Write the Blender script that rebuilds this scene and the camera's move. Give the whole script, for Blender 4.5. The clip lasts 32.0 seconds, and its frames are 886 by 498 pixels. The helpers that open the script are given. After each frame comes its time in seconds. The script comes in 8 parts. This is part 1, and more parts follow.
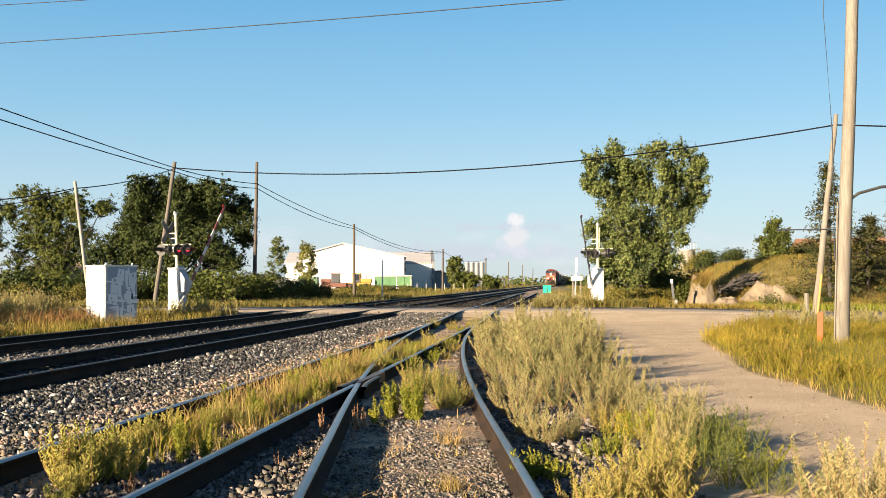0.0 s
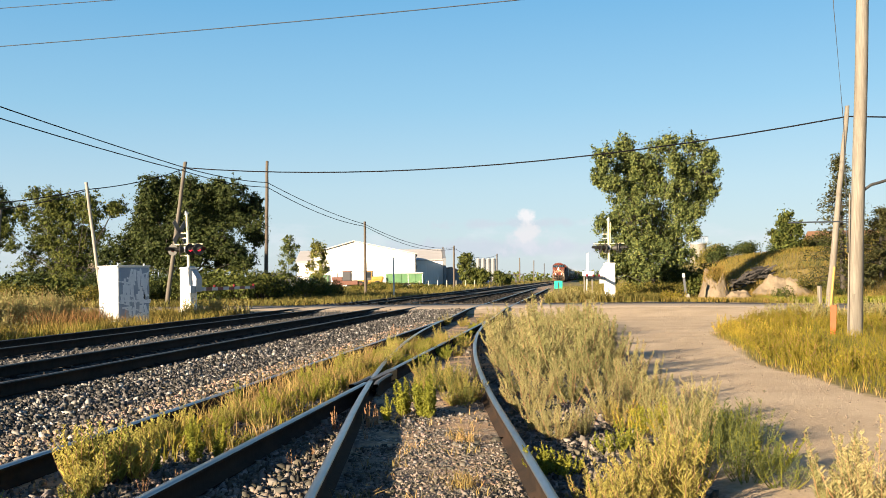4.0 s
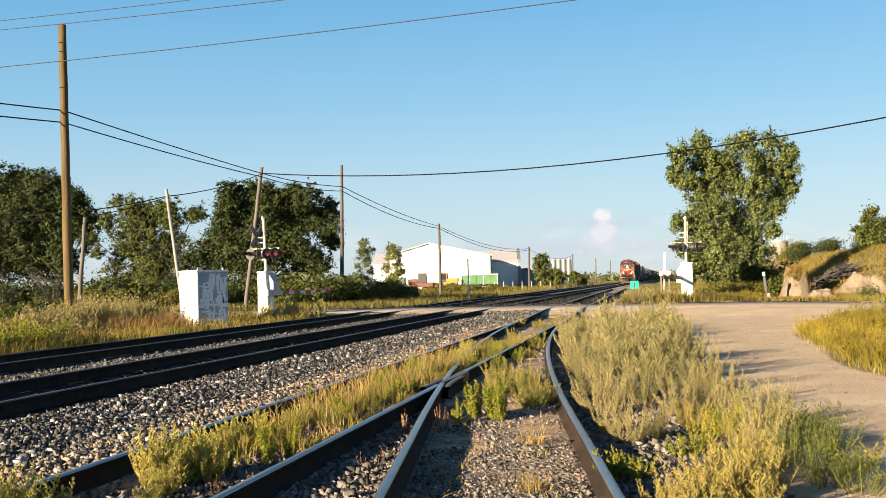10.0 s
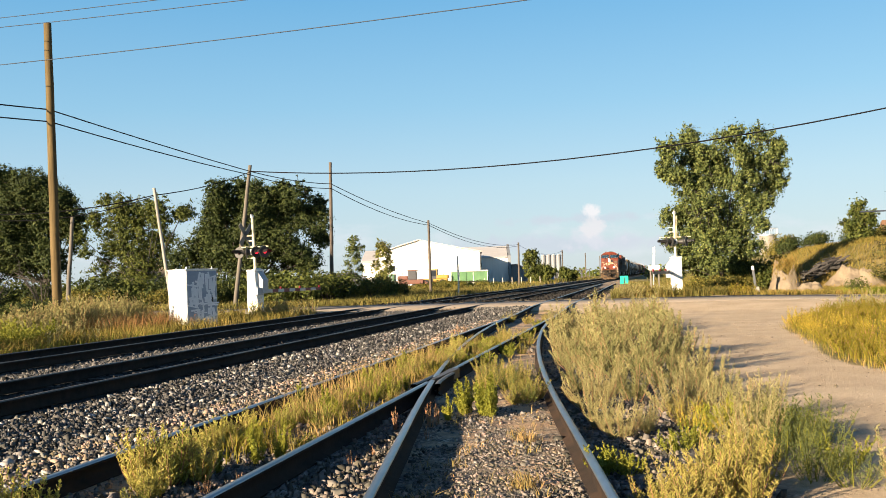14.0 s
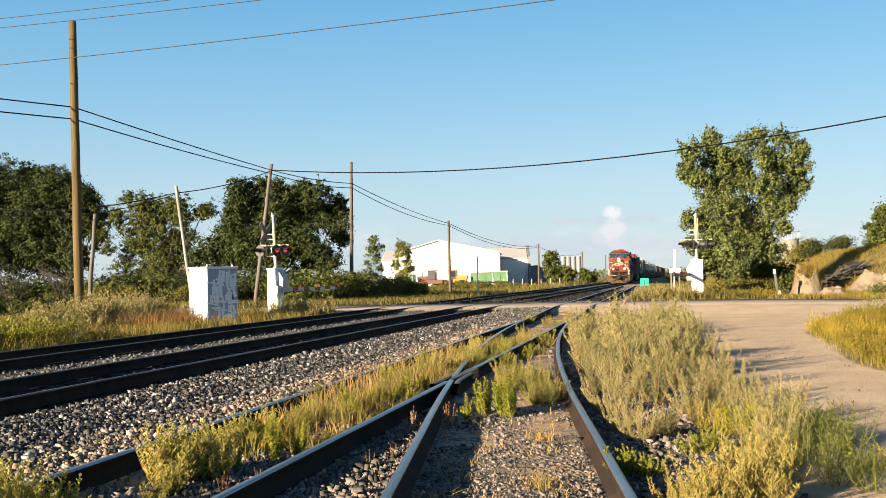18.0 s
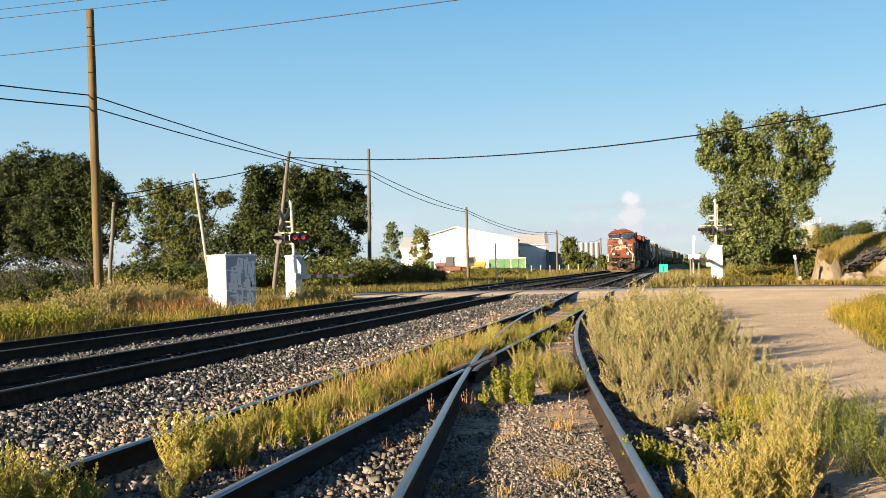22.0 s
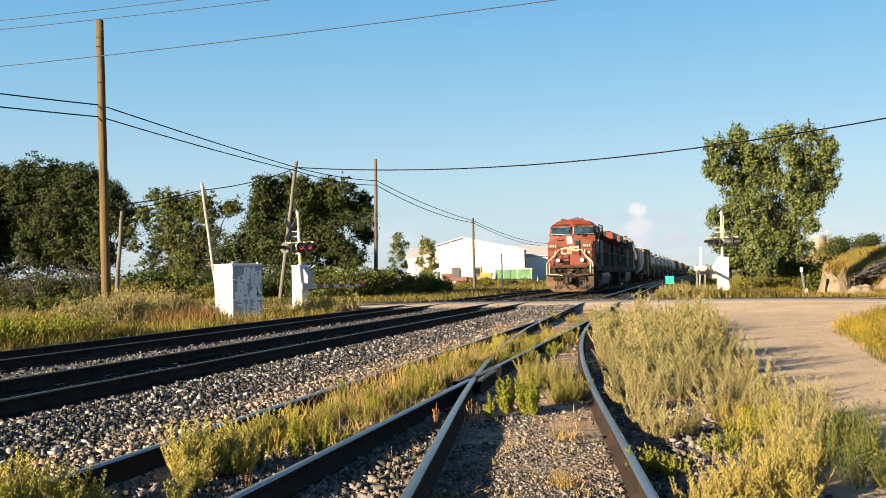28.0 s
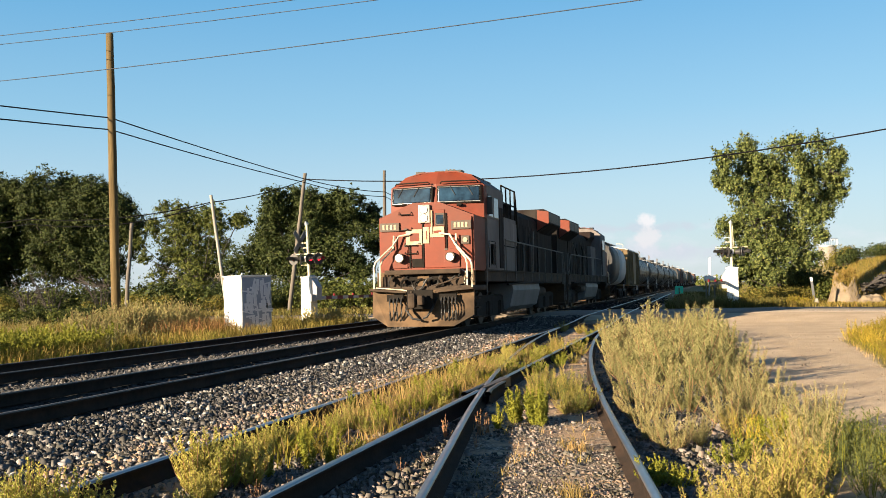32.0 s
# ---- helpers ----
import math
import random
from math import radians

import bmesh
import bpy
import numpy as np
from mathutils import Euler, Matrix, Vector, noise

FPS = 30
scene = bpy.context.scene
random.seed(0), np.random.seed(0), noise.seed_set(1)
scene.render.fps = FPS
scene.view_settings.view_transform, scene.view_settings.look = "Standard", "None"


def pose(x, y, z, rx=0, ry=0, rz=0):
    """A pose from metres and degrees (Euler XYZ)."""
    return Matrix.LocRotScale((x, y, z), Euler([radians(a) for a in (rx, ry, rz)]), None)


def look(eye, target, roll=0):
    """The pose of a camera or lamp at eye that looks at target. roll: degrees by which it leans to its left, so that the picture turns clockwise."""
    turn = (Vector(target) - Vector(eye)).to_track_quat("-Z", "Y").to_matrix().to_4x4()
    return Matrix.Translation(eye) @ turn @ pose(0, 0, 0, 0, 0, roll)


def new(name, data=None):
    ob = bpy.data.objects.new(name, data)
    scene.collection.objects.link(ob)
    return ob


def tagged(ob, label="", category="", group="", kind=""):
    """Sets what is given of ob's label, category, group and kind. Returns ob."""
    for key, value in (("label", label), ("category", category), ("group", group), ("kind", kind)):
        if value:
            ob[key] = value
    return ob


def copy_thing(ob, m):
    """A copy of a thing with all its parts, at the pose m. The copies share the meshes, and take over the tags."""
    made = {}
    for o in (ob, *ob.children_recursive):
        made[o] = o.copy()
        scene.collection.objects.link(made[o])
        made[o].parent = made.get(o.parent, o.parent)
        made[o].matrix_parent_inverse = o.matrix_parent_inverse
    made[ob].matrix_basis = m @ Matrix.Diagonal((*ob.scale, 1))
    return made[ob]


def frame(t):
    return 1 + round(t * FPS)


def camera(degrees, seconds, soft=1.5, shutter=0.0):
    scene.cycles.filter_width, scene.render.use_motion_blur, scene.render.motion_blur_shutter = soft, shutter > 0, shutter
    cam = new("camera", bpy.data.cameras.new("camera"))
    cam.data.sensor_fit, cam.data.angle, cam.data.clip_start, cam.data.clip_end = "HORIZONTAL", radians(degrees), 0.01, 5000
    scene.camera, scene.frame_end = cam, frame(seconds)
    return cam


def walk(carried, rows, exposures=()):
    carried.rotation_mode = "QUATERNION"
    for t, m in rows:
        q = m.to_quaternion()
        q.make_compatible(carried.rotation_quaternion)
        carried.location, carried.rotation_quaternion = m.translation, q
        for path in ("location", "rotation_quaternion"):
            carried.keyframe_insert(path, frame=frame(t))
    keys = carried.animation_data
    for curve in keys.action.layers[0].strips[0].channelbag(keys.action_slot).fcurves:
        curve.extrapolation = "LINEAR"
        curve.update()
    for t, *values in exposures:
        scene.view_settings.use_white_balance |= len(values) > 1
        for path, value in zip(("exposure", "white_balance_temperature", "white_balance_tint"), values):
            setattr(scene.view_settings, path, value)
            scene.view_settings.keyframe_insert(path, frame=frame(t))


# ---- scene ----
import itertools

# the camera, held by hand where the curved track leaves the picture
cam = camera(47.45, 32.0, soft=0.6)
walk(cam, [
    (0, pose(-0.054, -0.081, 1.495, 91.90, 0.25, 6.64)),
    (0.5, pose(-0.056, -0.079, 1.494, 92.00, 0.27, 6.75)),
    (1, pose(-0.050, -0.114, 1.495, 92.09, 0.18, 6.87)),
    (1.5, pose(-0.046, -0.113, 1.500, 92.05, 0.30, 6.98)),
    (2, pose(-0.051, -0.096, 1.493, 91.99, 0.27, 7.12)),
    (2.5, pose(-0.051, -0.085, 1.495, 91.84, 0.51, 7.27)),
    (4.5, pose(-0.047, -0.068, 1.498, 91.73, 1.08, 7.45)),
    (5, pose(-0.046, -0.076, 1.499, 91.93, 0.97, 8.52)),
    (5.5, pose(-0.047, -0.078, 1.497, 91.91, 1.10, 9.44)),
    (6, pose(-0.052, -0.064, 1.498, 91.90, 1.06, 10.12)),
    (6.5, pose(-0.047, -0.054, 1.498, 91.78, 0.90, 10.58)),
    (7, pose(-0.007, -0.001, 1.499, 92.05, 0.85, 12.34)),
    (7.5, pose(0.044, -0.075, 1.498, 91.80, 0.71, 13.95)),
    (8, pose(0.028, -0.077, 1.511, 91.80, 1.25, 12.57)),
    (8.5, pose(0.005, -0.050, 1.500, 91.88, 1.94, 11.15)),
    (9, pose(0.017, -0.049, 1.503, 91.85, 1.67, 11.80)),
    (9.5, pose(0.018, -0.039, 1.505, 91.99, 1.20, 12.03)),
    (10, pose(0.018, -0.037, 1.503, 91.89, 1.46, 11.58)),
    (10.5, pose(0.012, -0.031, 1.501, 91.75, 1.41, 11.34)),
    (11, pose(0.011, -0.018, 1.501, 91.77, 1.45, 11.21)),
    (11.5, pose(0.011, -0.020, 1.499, 91.95, 1.35, 11.03)),
    (12, pose(0.007, -0.005, 1.504, 92.05, 1.63, 10.99)),
    (12.5, pose(0.008, -0.009, 1.499, 92.24, 1.60, 11.13)),
    (13, pose(0.004, 0.003, 1.502, 92.06, 1.64, 11.12)),
    (13.5, pose(0.004, 0.011, 1.497, 91.90, 1.72, 11.07)),
    (14, pose(0.014, 0.012, 1.505, 91.68, 1.97, 11.01)),
    (14.5, pose(0.013, 0.015, 1.500, 91.66, 2.08, 11.05)),
    (16.5, pose(0.003, 0.049, 1.504, 91.48, 1.66, 10.65)),
    (17, pose(0.014, 0.012, 1.501, 91.57, 1.47, 11.01)),
    (17.5, pose(0.013, 0.014, 1.498, 91.85, 1.48, 11.66)),
    (18, pose(0.007, 0.023, 1.493, 91.74, 1.38, 12.12)),
    (18.5, pose(-0.009, 0.076, 1.499, 91.36, 1.30, 12.51)),
    (19, pose(-0.004, 0.074, 1.502, 91.16, 1.44, 12.72)),
    (19.5, pose(-0.008, 0.074, 1.497, 91.06, 1.38, 12.85)),
    (20, pose(-0.005, 0.073, 1.504, 91.01, 1.28, 12.77)),
    (20.5, pose(-0.003, 0.066, 1.501, 91.01, 1.51, 12.84)),
    (21, pose(-0.002, 0.071, 1.499, 91.04, 1.49, 12.91)),
    (21.5, pose(-0.002, 0.067, 1.499, 91.16, 1.26, 12.99)),
    (22, pose(-0.001, 0.098, 1.499, 91.01, 1.54, 13.15)),
    (22.5, pose(0.002, 0.069, 1.501, 90.97, 1.31, 13.59)),
    (23, pose(0.000, 0.076, 1.501, 90.98, 1.02, 13.48)),
    (23.5, pose(0.002, 0.073, 1.503, 90.72, 0.87, 13.30)),
    (24, pose(0.009, 0.059, 1.500, 90.68, 0.62, 13.25)),
    (24.5, pose(0.013, 0.052, 1.502, 90.82, 0.73, 13.56)),
    (25, pose(0.014, 0.052, 1.504, 91.06, 0.78, 13.74)),
    (25.5, pose(0.026, 0.021, 1.501, 91.41, 0.95, 13.64)),
    (27.5, pose(0.024, 0.025, 1.500, 91.58, 1.25, 13.36)),
    (28, pose(0.026, 0.022, 1.502, 91.61, 1.25, 13.51)),
    (28.5, pose(0.023, 0.040, 1.497, 91.78, 1.21, 13.51)),
    (29, pose(0.022, 0.035, 1.497, 91.80, 1.31, 13.54)),
    (29.5, pose(0.026, 0.023, 1.497, 91.88, 1.35, 13.50)),
    (30, pose(0.022, 0.039, 1.494, 91.84, 1.30, 13.55)),
    (30.5, pose(0.030, 0.034, 1.499, 91.81, 1.45, 13.70)),
    (31, pose(0.036, 0.002, 1.500, 91.86, 1.25, 13.79)),
    (31.5, pose(0.040, 0.003, 1.500, 92.14, 1.37, 13.86)),
    (32, pose(0.035, 0.006, 1.497, 92.25, 1.43, 14.02)),
])

# ---- sky and sun: a low evening sun behind the camera, from its left ----
SUN_AZ, SUN_EL = 232.0, 14.5           # degrees: direction towards the sun, from +x, and its height
world = bpy.data.worlds.new("sky")
scene.world = world
world.use_nodes = True
wn, wl = world.node_tree.nodes, world.node_tree.links
sky = wn.new("ShaderNodeTexSky")
sky.sky_type, sky.sun_disc = "NISHITA", False
sky.sun_elevation, sky.sun_rotation = radians(SUN_EL), radians(90 - SUN_AZ)
sky.altitude, sky.air_density, sky.dust_density, sky.ozone_density = 200, 1.0, 0.6, 2.0
back = wn["Background"]
back.inputs["Strength"].default_value = 0.05
# small fair-weather clouds low over the horizon
tc = wn.new("ShaderNodeTexCoord")
sep = wn.new("ShaderNodeSeparateXYZ")
wl.new(tc.outputs["Generated"], sep.inputs[0])
stretch = wn.new("ShaderNodeMapping")
stretch.inputs["Scale"].default_value = (9, 9, 26)
stretch.inputs["Location"].default_value = (0.35, 0.0, 0.2)
wl.new(tc.outputs["Generated"], stretch.inputs[0])
puff = wn.new("ShaderNodeTexNoise")
puff.inputs["Scale"].default_value, puff.inputs["Detail"].default_value = 1.6, 7
puff.inputs["Roughness"].default_value = 0.55
wl.new(stretch.outputs[0], puff.inputs["Vector"])
band = wn.new("ShaderNodeValToRGB")       # cloud cover against height
band.color_ramp.elements[0].position, band.color_ramp.elements[0].color = 0.0, (0.62, 0.62, 0.62, 1)
band.color_ramp.elements[1].position, band.color_ramp.elements[1].color = 0.085, (0.0, 0.0, 0.0, 1)
for p, v in ((0.035, 0.60), (0.058, 0.52), (0.072, 0.40)):
    e = band.color_ramp.elements.new(p)
    e.color = (v, v, v, 1)
wl.new(sep.outputs["Z"], band.inputs[0])
cover = wn.new("ShaderNodeMath")
cover.operation = "ADD"
wl.new(puff.outputs["Fac"], cover.inputs[0])
wl.new(band.outputs["Color"], cover.inputs[1])
edge = wn.new("ShaderNodeMapRange")
edge.inputs["From Min"].default_value, edge.inputs["From Max"].default_value = 1.08, 1.25
edge.inputs["To Max"].default_value = 0.4
wl.new(cover.outputs[0], edge.inputs["Value"])
# clear evening blue, paler towards the horizon
grad = wn.new("ShaderNodeValToRGB")
for k, (p, col) in enumerate(((0.0, (3.55, 4.2, 4.7)), (0.09, (2.85, 4.05, 4.85)), (0.17, (1.75, 3.5, 4.85)), (0.28, (0.85, 2.7, 4.6)), (0.55, (0.2, 0.72, 1.7)), (1.0, (0.09, 0.32, 0.9)))):
    e = grad.color_ramp.elements[k] if k < 2 else grad.color_ramp.elements.new(p)
    e.position, e.color = p, (*[v / 5 for v in col], 1)
wl.new(sep.outputs["Z"], grad.inputs[0])
gain = wn.new("ShaderNodeMixRGB")
gain.blend_type = "MULTIPLY"
gain.inputs[0].default_value, gain.inputs[2].default_value = 1.0, (5, 5, 5, 1)
wl.new(grad.outputs[0], gain.inputs[1])
tone = wn.new("ShaderNodeMixRGB")
tone.inputs[0].default_value = 0.8
wl.new(sky.outputs[0], tone.inputs[1])
wl.new(gain.outputs[0], tone.inputs[2])
cloud = wn.new("ShaderNodeMixRGB")
cloud.inputs[2].default_value = (5.0, 5.1, 5.5, 1)
wl.new(edge.outputs[0], cloud.inputs[0])
wl.new(tone.outputs[0], cloud.inputs[1])
last = cloud.outputs[0]
# one small cumulus with its streak: bearing and height in degrees, half-width and half-height in radians
billow = wn.new("ShaderNodeTexNoise")
billow.inputs["Scale"].default_value, billow.inputs["Detail"].default_value, billow.inputs["Roughness"].default_value = 55, 6, 0.6
wl.new(tc.outputs["Generated"], billow.inputs["Vector"])
for bearing, high, rx, rz, rough_, most, col in ((-3.3, 3.1, 0.085, 0.006, 1.2, 0.6, (3.75, 4.05, 4.6)), (-5.5, 1.75, 0.13, 0.011, 1.0, 0.65, (3.7, 4.0, 4.6)), (0.5, 1.6, 0.07, 0.008, 1.0, 0.4, (4.2, 4.4, 4.9)),
                                                 (-2.6, 2.2, 0.028, 0.014, 1.4, 0.6, (4.7, 4.75, 5.1)), (-2.2, 3.45, 0.012, 0.007, 1.6, 0.9, (5.5, 5.4, 5.5)), (-2.5, 2.6, 0.015, 0.010, 1.6, 0.7, (5.1, 5.0, 5.1))):
    b, h = radians(bearing), radians(high)
    shift = wn.new("ShaderNodeMapping")
    shift.inputs["Location"].default_value = (-math.sin(b) / rx, 0, -math.sin(h) / rz)
    shift.inputs["Scale"].default_value = (1 / rx, 0, 1 / rz)
    wl.new(tc.outputs["Generated"], shift.inputs[0])
    far_ = wn.new("ShaderNodeVectorMath")
    far_.operation = "LENGTH"
    wl.new(shift.outputs[0], far_.inputs[0])
    rag = wn.new("ShaderNodeMath")
    rag.operation = "MULTIPLY_ADD"
    rag.inputs[1].default_value = rough_ * 2.2
    wl.new(billow.outputs["Fac"], rag.inputs[0])
    wl.new(far_.outputs["Value"], rag.inputs[2])
    fade = wn.new("ShaderNodeMapRange")
    fade.inputs["From Min"].default_value, fade.inputs["From Max"].default_value = 1.1 * rough_ + 1.0, 1.1 * rough_ + 0.35
    fade.inputs["To Max"].default_value = most
    wl.new(rag.outputs[0], fade.inputs["Value"])
    ahead = wn.new("ShaderNodeMath")
    ahead.operation = "MULTIPLY"
    front = wn.new("ShaderNodeMath")
    front.operation = "GREATER_THAN"
    front.inputs[1].default_value = 0.0
    wl.new(sep.outputs["Y"], front.inputs[0])
    wl.new(fade.outputs[0], ahead.inputs[0])
    wl.new(front.outputs[0], ahead.inputs[1])
    lay = wn.new("ShaderNodeMixRGB")
    lay.inputs[2].default_value = (*col, 1)
    wl.new(ahead.outputs[0], lay.inputs[0])
    wl.new(last, lay.inputs[1])
    last = lay.outputs[0]
wl.new(last, back.inputs["Color"])

sun = new("sun", bpy.data.lights.new("sun", "SUN"))
sun.data.energy, sun.data.angle, sun.data.color = 5.0, radians(0.6), (1.0, 0.80, 0.55)
to_sun = Vector((math.cos(radians(SUN_AZ)) * math.cos(radians(SUN_EL)), math.sin(radians(SUN_AZ)) * math.cos(radians(SUN_EL)), math.sin(radians(SUN_EL))))
sun.matrix_world = look(to_sun * 50, (0, 0, 0))
scene.view_settings.exposure = 1.80

# ---- materials ----
def mat(name, a, b=None, rough=0.8, metal=0.0, scale=6.0, detail=6.0, bump=0.0, bump_scale=None, c=None, c_scale=0.6, c_amount=0.5,
        island=0.0, objvar=0.0, emit=None, emit_strength=0.0, stretch=None, trans=0.0, spec=0.5, coords="Object"):
    """A surface of colours a and b mixed by fine grain, with large stains of colour c and relief; real sizes in metres."""
    m = bpy.data.materials.new(name)
    m.use_nodes = True
    n, l = m.node_tree.nodes, m.node_tree.links
    p = n["Principled BSDF"]
    b = b or tuple(v * 0.7 for v in a)
    co = n.new("ShaderNodeTexCoord")
    vec = n.new("ShaderNodeNewGeometry").outputs["Position"] if coords == "World" else co.outputs[coords]
    if stretch:
        mp = n.new("ShaderNodeMapping")
        mp.inputs["Scale"].default_value = stretch
        l.new(vec, mp.inputs[0])
        vec = mp.outputs[0]
    nz = n.new("ShaderNodeTexNoise")
    nz.inputs["Scale"].default_value, nz.inputs["Detail"].default_value, nz.inputs["Roughness"].default_value = scale, detail, 0.65
    l.new(vec, nz.inputs["Vector"])
    ramp = n.new("ShaderNodeMapRange")
    ramp.inputs["From Min"].default_value, ramp.inputs["From Max"].default_value = 0.3, 0.7
    l.new(nz.outputs["Fac"], ramp.inputs["Value"])
    mix = n.new("ShaderNodeMixRGB")
    mix.inputs[1].default_value, mix.inputs[2].default_value = (*a, 1), (*b, 1)
    l.new(ramp.outputs[0], mix.inputs[0])
    out = mix.outputs[0]
    if c:
        n2 = n.new("ShaderNodeTexNoise")
        n2.inputs["Scale"].default_value, n2.inputs["Detail"].default_value = c_scale, 5
        l.new(vec, n2.inputs["Vector"])
        r2 = n.new("ShaderNodeMapRange")
        r2.inputs["From Min"].default_value, r2.inputs["From Max"].default_value, r2.inputs["To Max"].default_value = 0.42, 0.68, c_amount
        l.new(n2.outputs["Fac"], r2.inputs["Value"])
        m2 = n.new("ShaderNodeMixRGB")
        m2.inputs[2].default_value = (*c, 1)
        l.new(r2.outputs[0], m2.inputs[0])
        l.new(out, m2.inputs[1])
        out = m2.outputs[0]
    for amount, node, sock in ((island, "ShaderNodeNewGeometry", "Random Per Island"), (objvar, "ShaderNodeObjectInfo", "Random")):
        if amount:
            g = n.new(node)
            r3 = n.new("ShaderNodeMapRange")
            r3.inputs["To Min"].default_value, r3.inputs["To Max"].default_value = 1 - amount, 1 + amount
            l.new(g.outputs[sock], r3.inputs["Value"])
            hv = n.new("ShaderNodeHueSaturation")
            l.new(r3.outputs[0], hv.inputs["Value"])
            r4 = n.new("ShaderNodeMapRange")
            r4.inputs["To Min"].default_value, r4.inputs["To Max"].default_value = 0.5 + amount * 0.06, 0.5 - amount * 0.06
            l.new(g.outputs[sock], r4.inputs["Value"])
            l.new(r4.outputs[0], hv.inputs["Hue"])
            l.new(out, hv.inputs["Color"])
            out = hv.outputs[0]
    l.new(out, p.inputs["Base Color"])
    p.inputs["Roughness"].default_value, p.inputs["Metallic"].default_value = rough, metal
    p.inputs["Specular IOR Level"].default_value = spec
    if bump:
        nb = n.new("ShaderNodeTexNoise")
        nb.inputs["Scale"].default_value, nb.inputs["Detail"].default_value = bump_scale or scale * 3, 5
        l.new(vec, nb.inputs["Vector"])
        bp = n.new("ShaderNodeBump")
        bp.inputs["Strength"].default_value, bp.inputs["Distance"].default_value = 1.0, bump
        l.new(nb.outputs["Fac"], bp.inputs["Height"])
        l.new(bp.outputs[0], p.inputs["Normal"])
    if trans:                                # thin leaves let light through
        tr = n.new("ShaderNodeBsdfTranslucent")
        l.new(out, tr.inputs["Color"])
        ms = n.new("ShaderNodeMixShader")
        ms.inputs[0].default_value = trans
        l.new(p.outputs[0], ms.inputs[1])
        l.new(tr.outputs[0], ms.inputs[2])
        l.new(ms.outputs[0], n["Material Output"].inputs["Surface"])
    if emit:
        p.inputs["Emission Color"].default_value, p.inputs["Emission Strength"].default_value = (*emit, 1), emit_strength
    return m


M = {}
M["bed"] = mat("ballast bed", (0.15, 0.13, 0.115), (0.07, 0.06, 0.055), scale=14, detail=8, c=(0.23, 0.18, 0.13), c_scale=1.1, bump=0.03, bump_scale=16, coords="World")
M["stone_pale"] = mat("pale limestone", (0.34, 0.325, 0.30), (0.22, 0.21, 0.195), scale=9, island=0.5, rough=0.9, spec=0.2, coords="World")
M["stone"] = mat("grey stone", (0.135, 0.127, 0.118), (0.036, 0.035, 0.034), scale=9, island=0.85, rough=0.9, spec=0.2, coords="World")
M["stone_fine"] = mat("dusty fine gravel", (0.20, 0.182, 0.16), (0.085, 0.077, 0.068), scale=9, island=0.75, rough=0.9, spec=0.2, coords="World")
M["stone_grit"] = mat("pale grey grit", (0.215, 0.184, 0.145), (0.085, 0.072, 0.056), scale=9, island=0.75, rough=0.9, spec=0.2, coords="World")
# oily stone, with the shade between the rails put into its colour
M["stone_dark"] = mat("oily, shade-darkened stone", (0.032, 0.029, 0.027), (0.016, 0.015, 0.014), scale=9, island=0.6, rough=0.9, spec=0.15, coords="World")
M["stone_tan"] = mat("tan stone", (0.34, 0.255, 0.18), (0.20, 0.15, 0.11), scale=9, island=0.6, rough=0.9, spec=0.2, coords="World")
M["asphalt"] = mat("worn dusty asphalt", (0.255, 0.21, 0.17), (0.185, 0.155, 0.13), scale=30, c=(0.31, 0.25, 0.19), c_scale=0.5, bump=0.004, bump_scale=60, coords="World")
M["rail_side"] = mat("rusty rail web", (0.030, 0.020, 0.015), (0.014, 0.011, 0.009), scale=10, rough=0.9, spec=0.15, bump=0.003, c=(0.075, 0.042, 0.025), c_scale=2, c_amount=0.3)
M["rail_top"] = mat("worn rail head", (0.33, 0.35, 0.385), (0.22, 0.225, 0.24), scale=12, rough=0.32, metal=0.85, c=(0.13, 0.09, 0.065), c_scale=1.5, c_amount=0.45, stretch=(1, 0.2, 1))
M["tie"] = mat("weathered tie wood", (0.10, 0.073, 0.055), (0.045, 0.035, 0.03), scale=5, stretch=(0.5, 6, 6), bump=0.008, objvar=0.35)
# oily wood, also darkened for the shade beside the rails
M["tie_dark"] = mat("oily, shade-darkened tie wood", (0.036, 0.028, 0.022), (0.018, 0.015, 0.013), scale=5, stretch=(0.5, 6, 6), bump=0.008, objvar=0.35)
M["rail_top_main"] = mat("brown worn rail head", (0.20, 0.165, 0.13), (0.11, 0.09, 0.072), scale=12, rough=0.5, metal=0.6, c=(0.05, 0.036, 0.027), c_scale=1.5, c_amount=0.6, stretch=(1, 0.2, 1))
M["pole_wood"] = mat("weathered pole wood", (0.24, 0.215, 0.18), (0.13, 0.115, 0.095), scale=4, stretch=(7, 7, 0.5), bump=0.006, c=(0.10, 0.08, 0.06), c_scale=0.8, c_amount=0.55)
M["pole_grey"] = mat("silvered pole wood", (0.15, 0.132, 0.11), (0.085, 0.075, 0.062), scale=4, stretch=(7, 7, 0.5), bump=0.004, c=(0.08, 0.068, 0.055), c_scale=0.8, c_amount=0.5)
M["pole_pale"] = mat("bleached pole wood", (0.34, 0.32, 0.29), (0.24, 0.22, 0.19), scale=4, stretch=(7, 7, 0.5), bump=0.004, c=(0.12, 0.10, 0.08), c_scale=1.2, c_amount=0.5)
M["pole_dark"] = mat("dark pole wood", (0.115, 0.09, 0.07), (0.065, 0.052, 0.042), scale=4, stretch=(7, 7, 0.5), bump=0.006)
M["pole_tan"] = mat("tan pole wood", (0.165, 0.118, 0.055), (0.09, 0.064, 0.032), scale=4, stretch=(7, 7, 0.4), bump=0.003, spec=0.1, c=(0.055, 0.04, 0.02), c_scale=0.9, c_amount=0.6)
